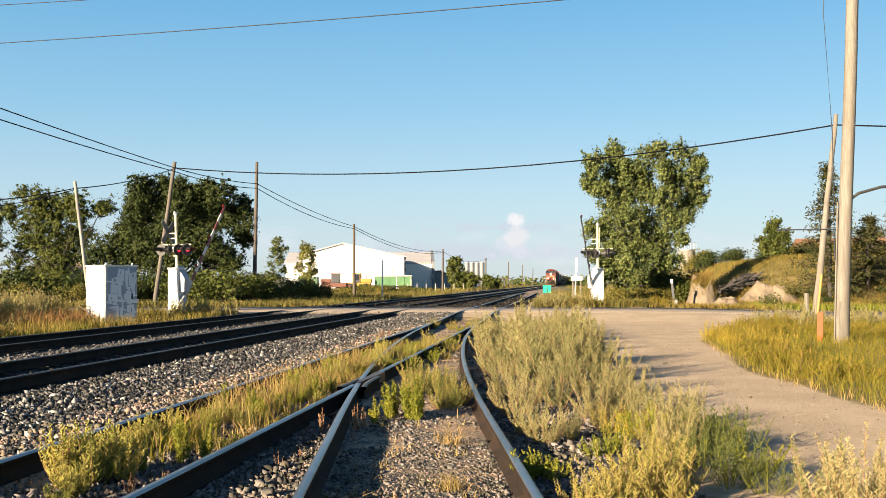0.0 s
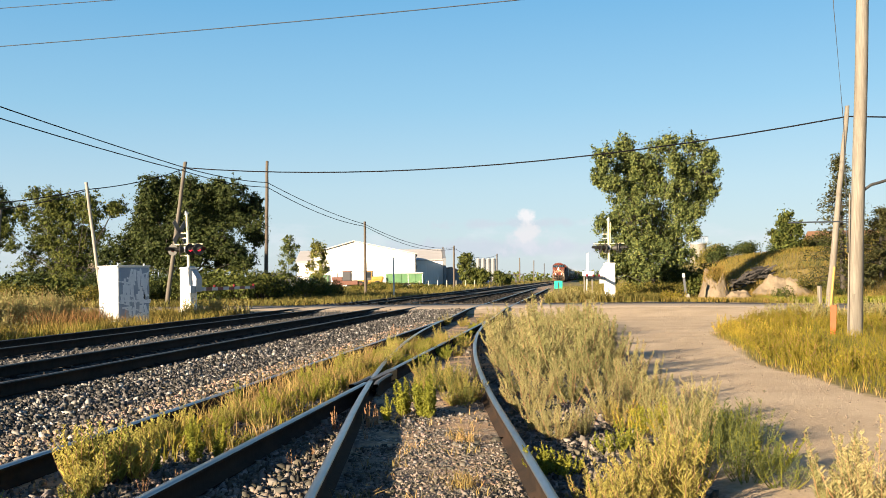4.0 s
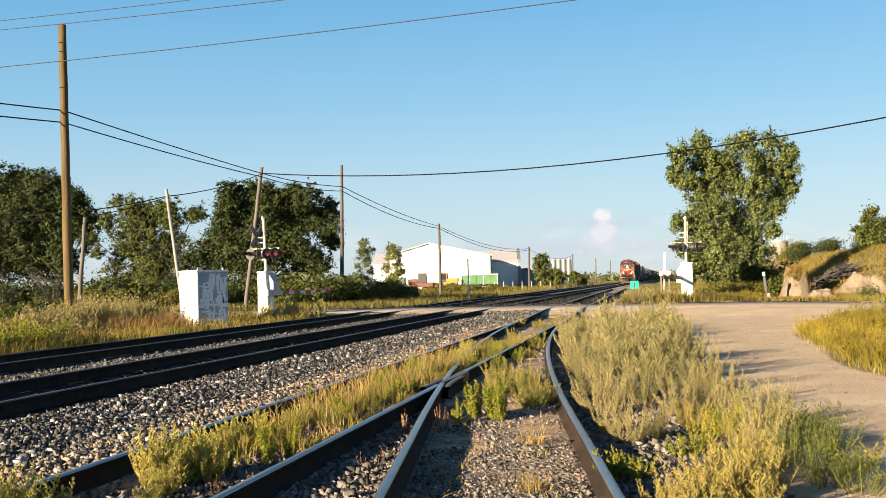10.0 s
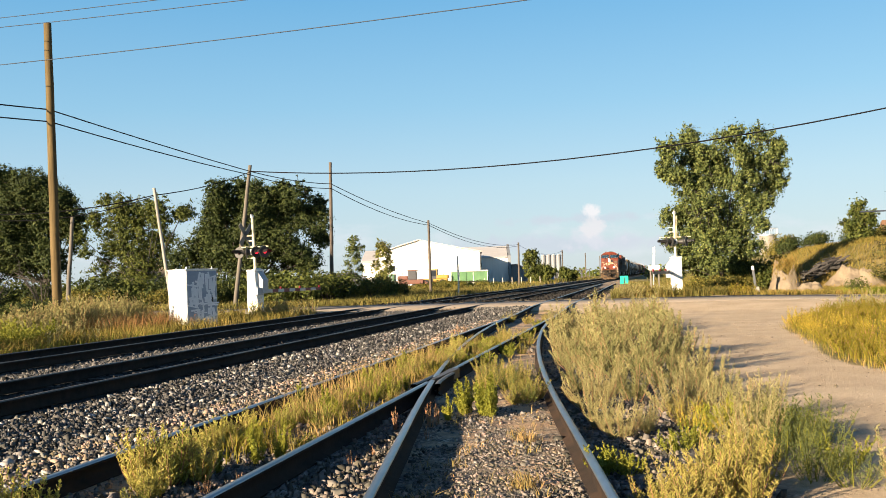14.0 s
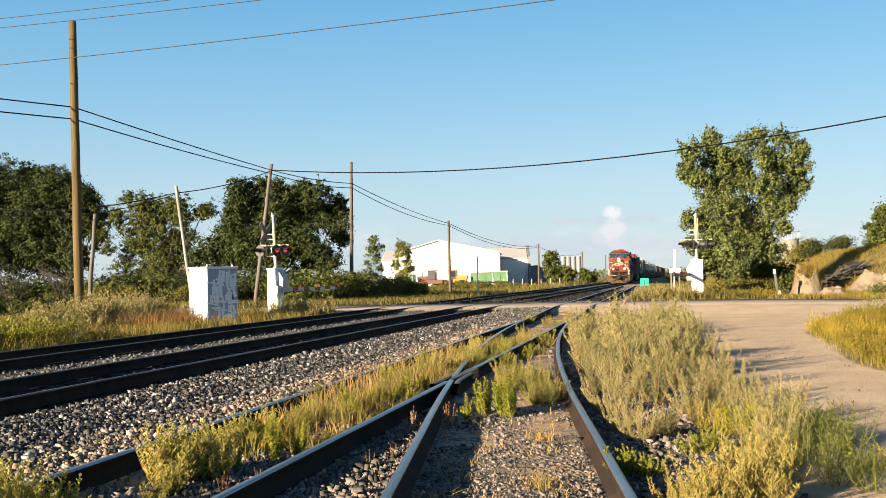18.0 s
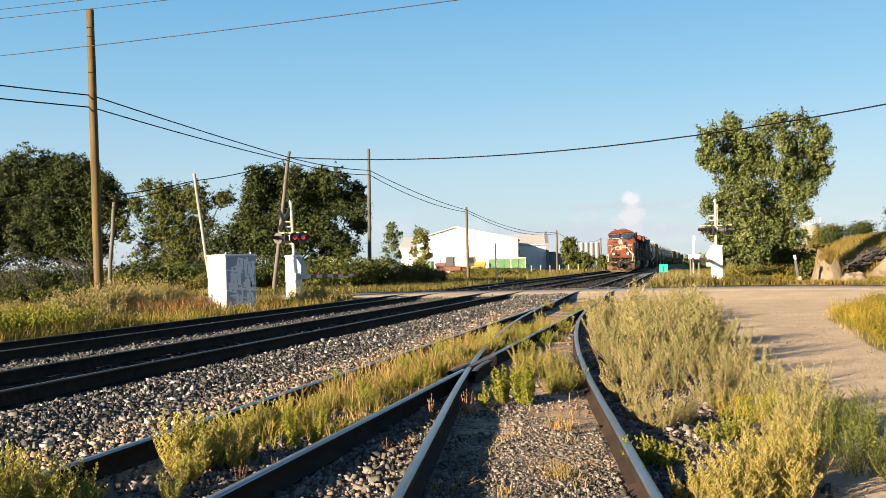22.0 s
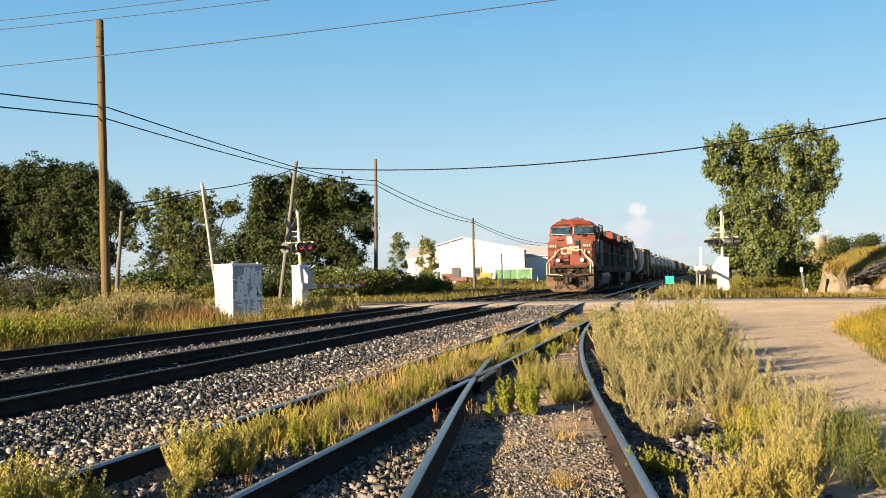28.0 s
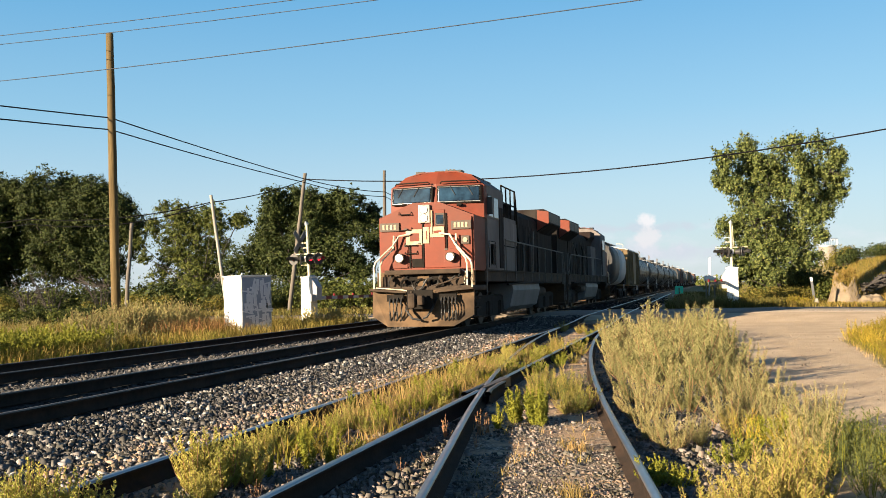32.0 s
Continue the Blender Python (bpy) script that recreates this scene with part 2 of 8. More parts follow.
M["wire"] = mat("black cable", (0.008, 0.008, 0.010), rough=0.9, spec=0.1)
M["thin_wire"] = mat("grey wire", (0.045, 0.055, 0.075), rough=0.8, spec=0.2)
M["white_paint"] = mat("white paint", (0.80, 0.79, 0.76), (0.72, 0.70, 0.66), scale=3, rough=0.55, c=(0.50, 0.45, 0.37), c_scale=1.8, c_amount=0.3, bump=0.001)
M["galv"] = mat("galvanised steel", (0.46, 0.47, 0.48), (0.36, 0.37, 0.38), scale=8, rough=0.45, metal=0.6)
M["black_metal"] = mat("black metal", (0.022, 0.022, 0.024), (0.035, 0.033, 0.03), scale=8, rough=0.55)
M["gate_red"] = mat("dull red reflective tape", (0.18, 0.035, 0.035), (0.12, 0.03, 0.03), rough=0.5)
M["gate_white"] = mat("dusty white reflective tape", (0.52, 0.51, 0.49), (0.42, 0.41, 0.39), rough=0.5)
M["green_paint"] = mat("green target paint", (0.02, 0.60, 0.37), (0.02, 0.52, 0.32), rough=0.5)
M["orange_paint"] = mat("faded orange paint", (0.66, 0.12, 0.045), (0.52, 0.09, 0.04), scale=6, rough=0.7)
M["yellow_paint"] = mat("yellow plastic", (0.36, 0.24, 0.05), (0.28, 0.19, 0.04), rough=0.6)
M["bark"] = mat("bark", (0.058, 0.048, 0.039), (0.028, 0.023, 0.019), scale=7, stretch=(3, 3, 0.6), bump=0.02)
M["leaf"] = mat("poplar leaf", (0.126, 0.150, 0.043), (0.062, 0.083, 0.024), scale=1.2, island=0.55, rough=0.6, spec=0.2, trans=0.12, coords="World")
M["leaf_dark"] = mat("dark leaf", (0.052, 0.068, 0.018), (0.021, 0.032, 0.009), scale=0.8, island=0.5, rough=0.65, spec=0.15, trans=0.07, coords="World")
M["leaf_gold"] = mat("yellowing olive leaf", (0.19, 0.165, 0.036), (0.105, 0.098, 0.024), scale=0.9, island=0.45, rough=0.7, spec=0.1, trans=0.14, coords="World")
M["leaf_pale"] = mat("sunlit pale leaf", (0.23, 0.22, 0.05), (0.13, 0.14, 0.03), scale=1.2, island=0.5, rough=0.6, spec=0.2, trans=0.2, coords="World")
M["leaf_olive"] = mat("olive leaf", (0.098, 0.112, 0.026), (0.048, 0.062, 0.016), scale=0.9, island=0.45, rough=0.7, spec=0.1, trans=0.09, coords="World")
M["needle"] = mat("spruce needles", (0.085, 0.082, 0.03), (0.05, 0.055, 0.02), scale=0.9, island=0.4, rough=0.8, spec=0.1, trans=0.1, coords="World")
M["sage"] = mat("grey-green sagebrush weed", (0.335, 0.302, 0.132), (0.222, 0.204, 0.088), scale=3, island=0.12, objvar=0.25, rough=0.85, spec=0.05, trans=0.18, coords="World")
M["sage_far"] = mat("pale verge weed", (0.36, 0.32, 0.14), (0.25, 0.23, 0.095), scale=0.7, island=0.12, rough=0.85, spec=0.05, trans=0.3, coords="World")
M["grass_back"] = mat("olive trackside grass", (0.165, 0.145, 0.042), (0.095, 0.094, 0.026), scale=0.5, island=0.35, rough=0.85, spec=0.08, trans=0.25, c=(0.26, 0.19, 0.06), c_scale=0.2, coords="World")
M["bush_yellow"] = mat("fresh yellow-green weed", (0.42, 0.39, 0.10), (0.30, 0.285, 0.07), scale=3, island=0.12, objvar=0.2, rough=0.85, spec=0.05, trans=0.22, coords="World")
M["sage_yellow"] = mat("yellowing weed", (0.365, 0.315, 0.085), (0.26, 0.23, 0.065), scale=3, island=0.12, objvar=0.2, rough=0.85, spec=0.05, trans=0.2, coords="World")
M["gold_green"] = mat("golden-green weed", (0.27, 0.215, 0.03), (0.17, 0.15, 0.026), scale=1.5, island=0.2, rough=0.85, spec=0.05, trans=0.28, coords="World")
M["weed_green"] = mat("fresh green weed", (0.29, 0.285, 0.04), (0.19, 0.20, 0.03), scale=3, island=0.2, objvar=0.2, rough=0.75, spec=0.12, trans=0.3, coords="World")
M["weed_bright"] = mat("sunlit yellow-green weed", (0.26, 0.26, 0.04), (0.16, 0.17, 0.028), scale=2, island=0.2, rough=0.75, spec=0.1, trans=0.3, coords="World")
M["weed_feather"] = mat("feathery green weed", (0.15, 0.165, 0.055), (0.10, 0.115, 0.04), scale=3, island=0.15, objvar=0.15, rough=0.8, spec=0.1, trans=0.3, coords="World")
M["weed_dead"] = mat("dead brown weed", (0.36, 0.20, 0.09), (0.24, 0.14, 0.07), scale=3, island=0.35, rough=0.8, trans=0.15, coords="World")
M["straw"] = mat("straw grass", (0.38, 0.265, 0.105), (0.25, 0.175, 0.068), scale=1.4, island=0.4, rough=0.8, spec=0.12, trans=0.22, c=(0.20, 0.175, 0.03), c_scale=0.8, coords="World")
M["grass_yellow"] = mat("yellow-green grass", (0.20, 0.172, 0.022), (0.105, 0.105, 0.016), scale=0.8, island=0.4, rough=0.8, spec=0.12, trans=0.22, c=(0.33, 0.235, 0.03), c_scale=0.35, coords="World")
M["grass_rust"] = mat("rusty orange grass", (0.29, 0.165, 0.06), (0.20, 0.12, 0.045), scale=1.4, island=0.4, rough=0.8, spec=0.12, trans=0.22, coords="World")
M["grass_far"] = mat("dry verge grass", (0.235, 0.18, 0.045), (0.125, 0.11, 0.025), scale=0.6, island=0.4, rough=0.8, spec=0.12, trans=0.22, c=(0.30, 0.195, 0.055), c_scale=0.25, coords="World")
M["goldenrod"] = mat("goldenrod flowers", (0.46, 0.33, 0.03), (0.34, 0.25, 0.03), scale=5, island=0.3, rough=0.7, trans=0.2, coords="World")
M["sand"] = mat("pale sand", (0.23, 0.178, 0.12), (0.15, 0.116, 0.08), scale=2, detail=8, bump=0.08, bump_scale=3, c=(0.22, 0.165, 0.105), c_scale=0.8, c_amount=0.4, coords="World")
M["pebble"] = mat("road pebble", (0.19, 0.15, 0.108), (0.14, 0.11, 0.08), scale=9, island=0.3, rough=0.9, spec=0.15, coords="World")

# ---- small builders ----
def mesh_of(name, bm, material):
    me = bpy.data.meshes.new(name)
    bm.to_mesh(me)
    bm.free()
    for m in (material if isinstance(material, (list, tuple)) else [material]):
        me.materials.append(m)
    return me


def part(name, bm, material, parent, label=""):
    ob = new(name, bm if isinstance(bm, bpy.types.Mesh) else mesh_of(name, bm, material))
    ob.parent = parent
    if label:
        ob["label"] = label
    return ob


def thing(name, label, category, m=None, group="", kind="", mesh=None):
    ob = new(name, mesh)
    if m is not None:
        ob.matrix_basis = m
    return tagged(ob, label, category, group, kind)


def box(bm, x0, x1, y0, y1, z0, z1, bevel=0.0, m=None):
    r = bmesh.ops.create_cube(bm, size=1.0)
    t = Matrix.Translation(((x0 + x1) / 2, (y0 + y1) / 2, (z0 + z1) / 2)) @ Matrix.Diagonal((x1 - x0, y1 - y0, z1 - z0, 1))
    bmesh.ops.transform(bm, matrix=(m or Matrix()) @ t, verts=r["verts"])
    if bevel:
        bmesh.ops.bevel(bm, geom=list({e for v in r["verts"] for e in v.link_edges}), offset=bevel, segments=2, affect="EDGES", profile=0.6)
    return bm


def boxm(x0, x1, y0, y1, z0, z1, bevel=0.0, m=None):
    return box(bmesh.new(), x0, x1, y0, y1, z0, z1, bevel, m)


def rod(bm, a, b, r0, r1=None, seg=8):
    """A round bar from a to b."""
    a, b = Vector(a), Vector(b)
    d = b - a
    r = bmesh.ops.create_cone(bm, cap_ends=True, segments=seg, radius1=r0, radius2=r0 if r1 is None else r1, depth=d.length)
    bmesh.ops.transform(bm, matrix=Matrix.Translation((a + b) / 2) @ d.to_track_quat("Z", "Y").to_matrix().to_4x4(), verts=r["verts"])
    return bm


def rodm(a, b, r0, r1=None, seg=8):
    return rod(bmesh.new(), a, b, r0, r1, seg)


def pipe(points, r, seg=6, bm=None):
    """A bent round bar through points."""
    bm = bm or bmesh.new()
    pts = [Vector(p) for p in points]
    rings = []
    for i, p in enumerate(pts):
        d = (pts[min(i + 1, len(pts) - 1)] - pts[max(i - 1, 0)]).normalized()
        q = d.to_track_quat("Z", "Y").to_matrix()
        rr = r[i] if isinstance(r, (list, tuple)) else r
        rings.append([bm.verts.new(p + q @ Vector((math.cos(k * math.tau / seg) * rr, math.sin(k * math.tau / seg) * rr, 0))) for k in range(seg)])
    for a, b in zip(rings, rings[1:]):
        for k in range(seg):
            bm.faces.new((a[k], a[(k + 1) % seg], b[(k + 1) % seg], b[k]))
    bm.faces.new(rings[0][::-1])
    bm.faces.new(rings[-1])
    return bm


def prism(profile, axis, a, b, bm=None):
    """A profile of (u, v) points drawn along an axis from a to b: axis x uses (y, z), y uses (x, z), z uses (x, y)."""
    bm = bm or bmesh.new()
    put = {"x": lambda u, v, w: (w, u, v), "y": lambda u, v, w: (u, w, v), "z": lambda u, v, w: (u, v, w)}[axis]
    lo = [bm.verts.new(put(u, v, a)) for u, v in profile]
    hi = [bm.verts.new(put(u, v, b)) for u, v in profile]
    n = len(profile)
    for i in range(n):
        bm.faces.new((lo[i], lo[(i + 1) % n], hi[(i + 1) % n], hi[i]))
    bm.faces.new(lo[::-1])
    bm.faces.new(hi)
    bmesh.ops.recalc_face_normals(bm, faces=bm.faces)
    return bm


def disc(bm, c, r, axis, depth, seg=16):
    a = Vector(c)
    d = {"x": Vector((1, 0, 0)), "y": Vector((0, 1, 0)), "z": Vector((0, 0, 1))}[axis] * depth / 2
    return rod(bm, a - d, a + d, r, r, seg)


def pydata(name, verts, faces, material, smooth=False, slots=None):
    me = bpy.data.meshes.new(name)
    verts, faces = np.asarray(verts, dtype=np.float32), np.asarray(faces, dtype=np.int32)
    k = faces.shape[1]
    me.vertices.add(len(verts))
    me.vertices.foreach_set("co", verts.ravel())
    me.loops.add(faces.size)
    me.loops.foreach_set("vertex_index", faces.ravel())
    me.polygons.add(len(faces))
    me.polygons.foreach_set("loop_start", np.arange(0, faces.size, k, dtype=np.int32))
    for m in (material if isinstance(material, (list, tuple)) else [material]):
        me.materials.append(m)
    if slots is not None:
        me.polygons.foreach_set("material_index", np.asarray(slots, dtype=np.int32))
    me.update(calc_edges=True)
    if smooth:
        me.shade_smooth()
    return me


RNG = np.random.default_rng(7)


def blades(points, height, width, lean=0.35, curl=0.35):
    """Grass blades: three-knot tapering strips on the given points. Returns verts and quads."""
    n = len(points)
    h = np.asarray(height) * RNG.uniform(0.6, 1.25, n)
    a = RNG.uniform(0, math.tau, n)
    d = np.stack([np.cos(a), np.sin(a), np.zeros(n)], 1)
    w = RNG.uniform(0, math.tau, n)
    side = np.stack([np.cos(w), np.sin(w), np.zeros(n)], 1) * (np.asarray(width) * RNG.uniform(0.6, 1.3, n))[:, None] * 0.5
    l = RNG.uniform(0.05, 1.0, n)[:, None] * lean
    up = np.array([0, 0, 1.0])
    p0 = np.asarray(points)
    p1 = p0 + (up + d * l * 0.7) * (h * 0.55)[:, None]
    p2 = p0 + (up * (1 - curl * l * 0.6) + d * l * 1.6) * h[:, None]
    v = np.stack([p0 - side, p0 + side, p1 - side * 0.85, p1 + side * 0.85, p2 - side * 0.12, p2 + side * 0.12], 1).reshape(-1, 3)
    b = np.arange(n)[:, None] * 6
    f = np.concatenate([b + [0, 1, 3, 2], b + [2, 3, 5, 4]], 1).reshape(-1, 4)
    return v, f


def leaves(points, normals, size, ratio=0.6):
    """Pointed four-sided leaves at points, facing normals."""
    n = len(points)
    nn = normals + RNG.normal(0, 0.55, (n, 3))
    nn /= np.linalg.norm(nn, axis=1)[:, None]
    t = np.cross(nn, RNG.normal(0, 1, (n, 3)))
    t /= np.linalg.norm(t, axis=1)[:, None]
    b = np.cross(nn, t)
    s = (np.asarray(size) * RNG.uniform(0.6, 1.3, n))[:, None]
    p = np.asarray(points)
    v = np.stack([p - t * s * 0.5, p + b * s * ratio * 0.5, p + t * s * 0.5, p - b * s * ratio * 0.5], 1).reshape(-1, 3)
    f = (np.arange(n)[:, None] * 4) + [0, 1, 2, 3]
    return v, f


def join(*vf):
    vs, fs, k = [], [], 0
    for v, f in vf:
        vs.append(v)
        fs.append(f + k)
        k += len(v)
    return np.concatenate(vs), np.concatenate(fs)

# ---- the plan: y runs along the railway, x to the right of the camera ----
def sm(a, b, v):
    t = np.clip((np.asarray(v, dtype=float) - a) / (b - a), 0, 1)
    return t * t * (3 - 2 * t)


RAIL_MAIN, RAIL_SIDE = 0.285, 0.17          # rail tops
ROAD_HALF = 3.4


def road_y(x):
    """Centre line of the road, which crosses the railway at a slight angle."""
    return 45.7 - 0.10 * np.asarray(x, dtype=float)


def road_z(x):
    """The road falls away to the right of the crossing."""
    return 0.268 - 0.20 * sm(3.5, 14, x)


def xn(y):
    """Centre line of the near main track: straight, then bending slightly right past the crossing."""
    d = np.asarray(y, dtype=float) - 38
    return -8.0 + 0.00975 * (np.sqrt(d * d + 324) + d)


def xl(y):
    return xn(y) - 3.96


def xs(y):
    """Centre line of the straight siding."""
    return -3.5 + 0 * np.asarray(y, dtype=float)


def xc(y):
    """Centre line of the track that curves off the siding towards the camera."""
    d = np.clip(36 - np.asarray(y, dtype=float), 0, None)
    return -3.5 + 0.00292 * np.minimum(d, 27) ** 2 + np.clip(d - 27, 0, None) * 0.150


def gz(x, y):
    """Height of the ground."""
    x, y = np.asarray(x, dtype=float), np.asarray(y, dtype=float)
    d = np.abs(y - road_y(x))
    z = (road_z(x) - 0.035) * (1 - sm(3.6, 9.5, d)) + 0.13 * sm(46, 60, y)
    z = np.minimum(z, np.where(d < 12, road_z(x) - 0.035, 9))
    z = np.where(x < -13.5, np.maximum(z, 0.02 * sm(13.5, 16, -x) * sm(24, 38, y)), z)
    off = np.maximum(x - (xn(y) + 1.75), (xl(y) - 1.75) - x)
    flat = np.maximum(z, 0.100 - 0.10 * sm(-0.5, 0.9, off))
    z = np.where(np.abs(y - road_y(x)) < 4.6, z, flat)
    hill = (2.75 * sm(7.6, 14.2, x) + 0.6 * sm(14, 30, x)) * sm(54.5, 65, y) * (1 - sm(160, 260, y))
    return z + hill


def grid_lines(lo, hi, step, far, n):
    mid = np.arange(lo, hi + step / 2, step)
    k = np.linspace(0, 1, n + 1)[1:] ** 2.6
    return np.concatenate([(lo - k * (far + lo if lo < 0 else far))[::-1], mid, hi + k * (far - hi)])


gx, gy = grid_lines(-30, 22, 0.4, 2600, 22), grid_lines(-6, 80, 0.6, 2600, 22)
GX, GY = np.meshgrid(gx, gy)
GZ = gz(GX, GY) + RNG.normal(0, 0.008, GX.shape) * (np.abs(GX) < 30)
nx, ny = len(gx), len(gy)
idx = np.arange(nx * ny).reshape(ny, nx)
quads = np.stack([idx[:-1, :-1], idx[:-1, 1:], idx[1:, 1:], idx[1:, :-1]], -1).reshape(-1, 4)


def gravel_cover(x, y):
    """1 on the gravel track beside the rails and on the road's shoulders."""
    right = np.interp(y, [-10, 6, 12, 17, 26, 32, 39, 41], [6.0, 4.7, 3.65, 3.05, 3.45, 5.2, 9.0, 30])
    left = np.interp(y, [-10, 8, 20, 30, 36, 40], [1.1, 1.1, 1.15, 1.05, 0.2, -4.0])
    lane = sm(-0.25, 0.25, x - left) * sm(-0.2, 0.2, right - x) * (1 - sm(42, 43, y))
    shoulder = sm(38.6, 40.0, y + 0.1 * x) * (1 - sm(50.0, 51.6, y + 0.1 * x)) * sm(-14.5, -13, x) * (1 - sm(12, 30, x) * 0.6)
    return np.maximum(lane, shoulder)


def bed_cover(x, y):
    off = np.maximum(x - (xn(y) + 2.6), (xl(y) - 1.9) - x)
    main = sm(-0.3, 0.3, -off)
    side = sm(-0.3, 0.3, np.minimum(x + 5.6, 1.0 - x)) * (1 - sm(37, 41, y))
    beyond = sm(-0.3, 0.3, np.minimum(x + 5.6, -1.8 - x)) * sm(50, 54, y) * (1 - sm(140, 200, y))
    return np.maximum(np.maximum(main, side), beyond)


def rock_cover(x, y):
    """1 where crushed rock lies: round the main tracks and on the near siding bed."""
    d = np.abs(y - road_y(x))
    main = sm(-0.4, 0.4, -4.75 - x) * sm(-14.6, -13.8, x)
    near = sm(-0.3, 0.3, xc(y) - 0.8 - x) * sm(-4.3, -3.6, x) * (1 - sm(9, 14, y)) * 0.8
    middle = sm(-0.9, -0.6, x - xc(y)) * (1 - sm(0.6, 0.9, x - xc(y))) * (1 - sm(6.6, 9, y)) * 0.75
    beside = sm(0.75, 0.95, x - xc(y)) * (1 - sm(0.3, 0.8, x)) * (1 - sm(14, 20, y)) * 0.9
    return np.maximum.reduce([main, near, middle, beside]) * sm(4.5, 6, d) * (1 - sm(150, 240, y))


def oil_shade_cover(x, y):
    """1 between the rails of the main tracks, blackened for oily ballast and rail shade."""
    d = np.minimum(np.abs(x - xn(y)), np.abs(x - xl(y)))
    return (1 - sm(1.05, 1.45, d)) * (1 - sm(-1.5, 0, 4.4 - np.abs(y - road_y(x))) * 0.8) * (1 - sm(110, 200, y))


ground_mat = bpy.data.materials.new("ground")
ground_mat.use_nodes = True
n_, l_ = ground_mat.node_tree.nodes, ground_mat.node_tree.links
p_ = n_["Principled BSDF"]
p_.inputs["Roughness"].default_value, p_.inputs["Specular IOR Level"].default_value = 0.95, 0.2
pos_ = n_.new("ShaderNodeNewGeometry").outputs["Position"]


def g_noise(scale, detail=6):
    t = n_.new("ShaderNodeTexNoise")
    t.inputs["Scale"].default_value, t.inputs["Detail"].default_value, t.inputs["Roughness"].default_value = scale, detail, 0.65
    l_.new(pos_, t.inputs["Vector"])
    return t.outputs["Fac"]


def g_mix(fac, a, b):
    m = n_.new("ShaderNodeMixRGB")
    for sock, v in ((0, fac), (1, a), (2, b)):
        if isinstance(v, tuple):
            m.inputs[sock].default_value = (*v, 1)
        else:
            l_.new(v, m.inputs[sock])
    return m.outputs[0]


def g_ramp(v, a, b):
    r = n_.new("ShaderNodeMapRange")
    r.inputs["From Min"].default_value, r.inputs["From Max"].default_value = a, b
    l_.new(v, r.inputs["Value"])
    return r.outputs[0]


def g_mask(name):
    at = n_.new("ShaderNodeAttribute")
    at.attribute_name = name
    ad = n_.new("ShaderNodeMath")
    ad.operation = "ADD"
    l_.new(at.outputs["Fac"], ad.inputs[0])
    l_.new(g_ramp(g_noise(3.5), 0.2, 1.8), ad.inputs[1])
    return g_ramp(ad.outputs[0], 0.52, 0.78)


fine, mid_, big = g_noise(22, 8), g_noise(2.2), g_noise(0.35)
field_ = g_mix(g_ramp(mid_, 0.35, 0.65), (0.19, 0.155, 0.06), (0.105, 0.105, 0.035))
field_ = g_mix(g_ramp(big, 0.4, 0.65), field_, (0.25, 0.19, 0.085))
bed_ = g_mix(g_ramp(fine, 0.3, 0.7), (0.34, 0.25, 0.18), (0.11, 0.085, 0.065))
bed_ = g_mix(g_ramp(g_noise(0.9), 0.42, 0.62), bed_, (0.62, 0.41, 0.245))
road_ = g_mix(g_ramp(fine, 0.25, 0.75), (0.51, 0.39, 0.265), (0.37, 0.28, 0.19))
road_ = g_mix(g_ramp(g_noise(0.7), 0.42, 0.7), road_, (0.56, 0.44, 0.31))
road_ = g_mix(g_ramp(g_noise(60, 3), 0.64, 0.72), road_, (0.66, 0.56, 0.44))
cell = n_.new("ShaderNodeTexVoronoi")            # fine gravel: one tone a grain
cell.inputs["Scale"].default_value = 34
l_.new(pos_, cell.inputs["Vector"])
tone_ = n_.new("ShaderNodeSeparateColor")
l_.new(cell.outputs["Color"], tone_.inputs[0])
grain_ = g_mix(g_ramp(tone_.outputs[0], 0.0, 1.0), (0.10, 0.08, 0.066), (0.44, 0.36, 0.28))
grain_ = g_mix(g_ramp(tone_.outputs[1], 0.8, 0.86), grain_, (0.56, 0.48, 0.39))
grain_ = g_mix(g_ramp(cell.outputs["Distance"], 0.35, 0.75), grain_, (0.09, 0.07, 0.056))
bed_ = g_mix(g_ramp(g_noise(1.7), 0.44, 0.57), grain_, bed_)
out_ = g_mix(g_mask("bed"), field_, bed_)
out_ = g_mix(g_mask("gravel"), out_, road_)
out_ = g_mix(g_mask("rock"), out_, g_mix(g_ramp(tone_.outputs[0], 0.0, 1.0), (0.045, 0.042, 0.039), (0.17, 0.158, 0.143)))
# oily ground with the rails' shade painted in
out_ = g_mix(g_mask("oil_shade"), out_, g_mix(g_ramp(fine, 0.3, 0.7), (0.030, 0.026, 0.023), (0.014, 0.013, 0.012)))
l_.new(out_, p_.inputs["Base Color"])
bp_ = n_.new("ShaderNodeBump")
bp_.inputs["Distance"].default_value, bp_.inputs["Strength"].default_value = 0.02, 1.0
l_.new(g_noise(18, 8), bp_.inputs["Height"])
l_.new(bp_.outputs[0], p_.inputs["Normal"])

gme = pydata("ground", np.stack([GX, GY, GZ], -1).reshape(-1, 3), quads, ground_mat, smooth=True)
for key, fn in (("gravel", gravel_cover), ("bed", bed_cover), ("rock", rock_cover), ("oil_shade", oil_shade_cover)):
    gme.attributes.new(key, "FLOAT", "POINT").data.foreach_set("value", fn(GX, GY).ravel().astype(np.float32))
tagged(new("ground", gme), "flat dry ground of gravel, dirt and yellowed prairie grass", "ground", kind="structure")

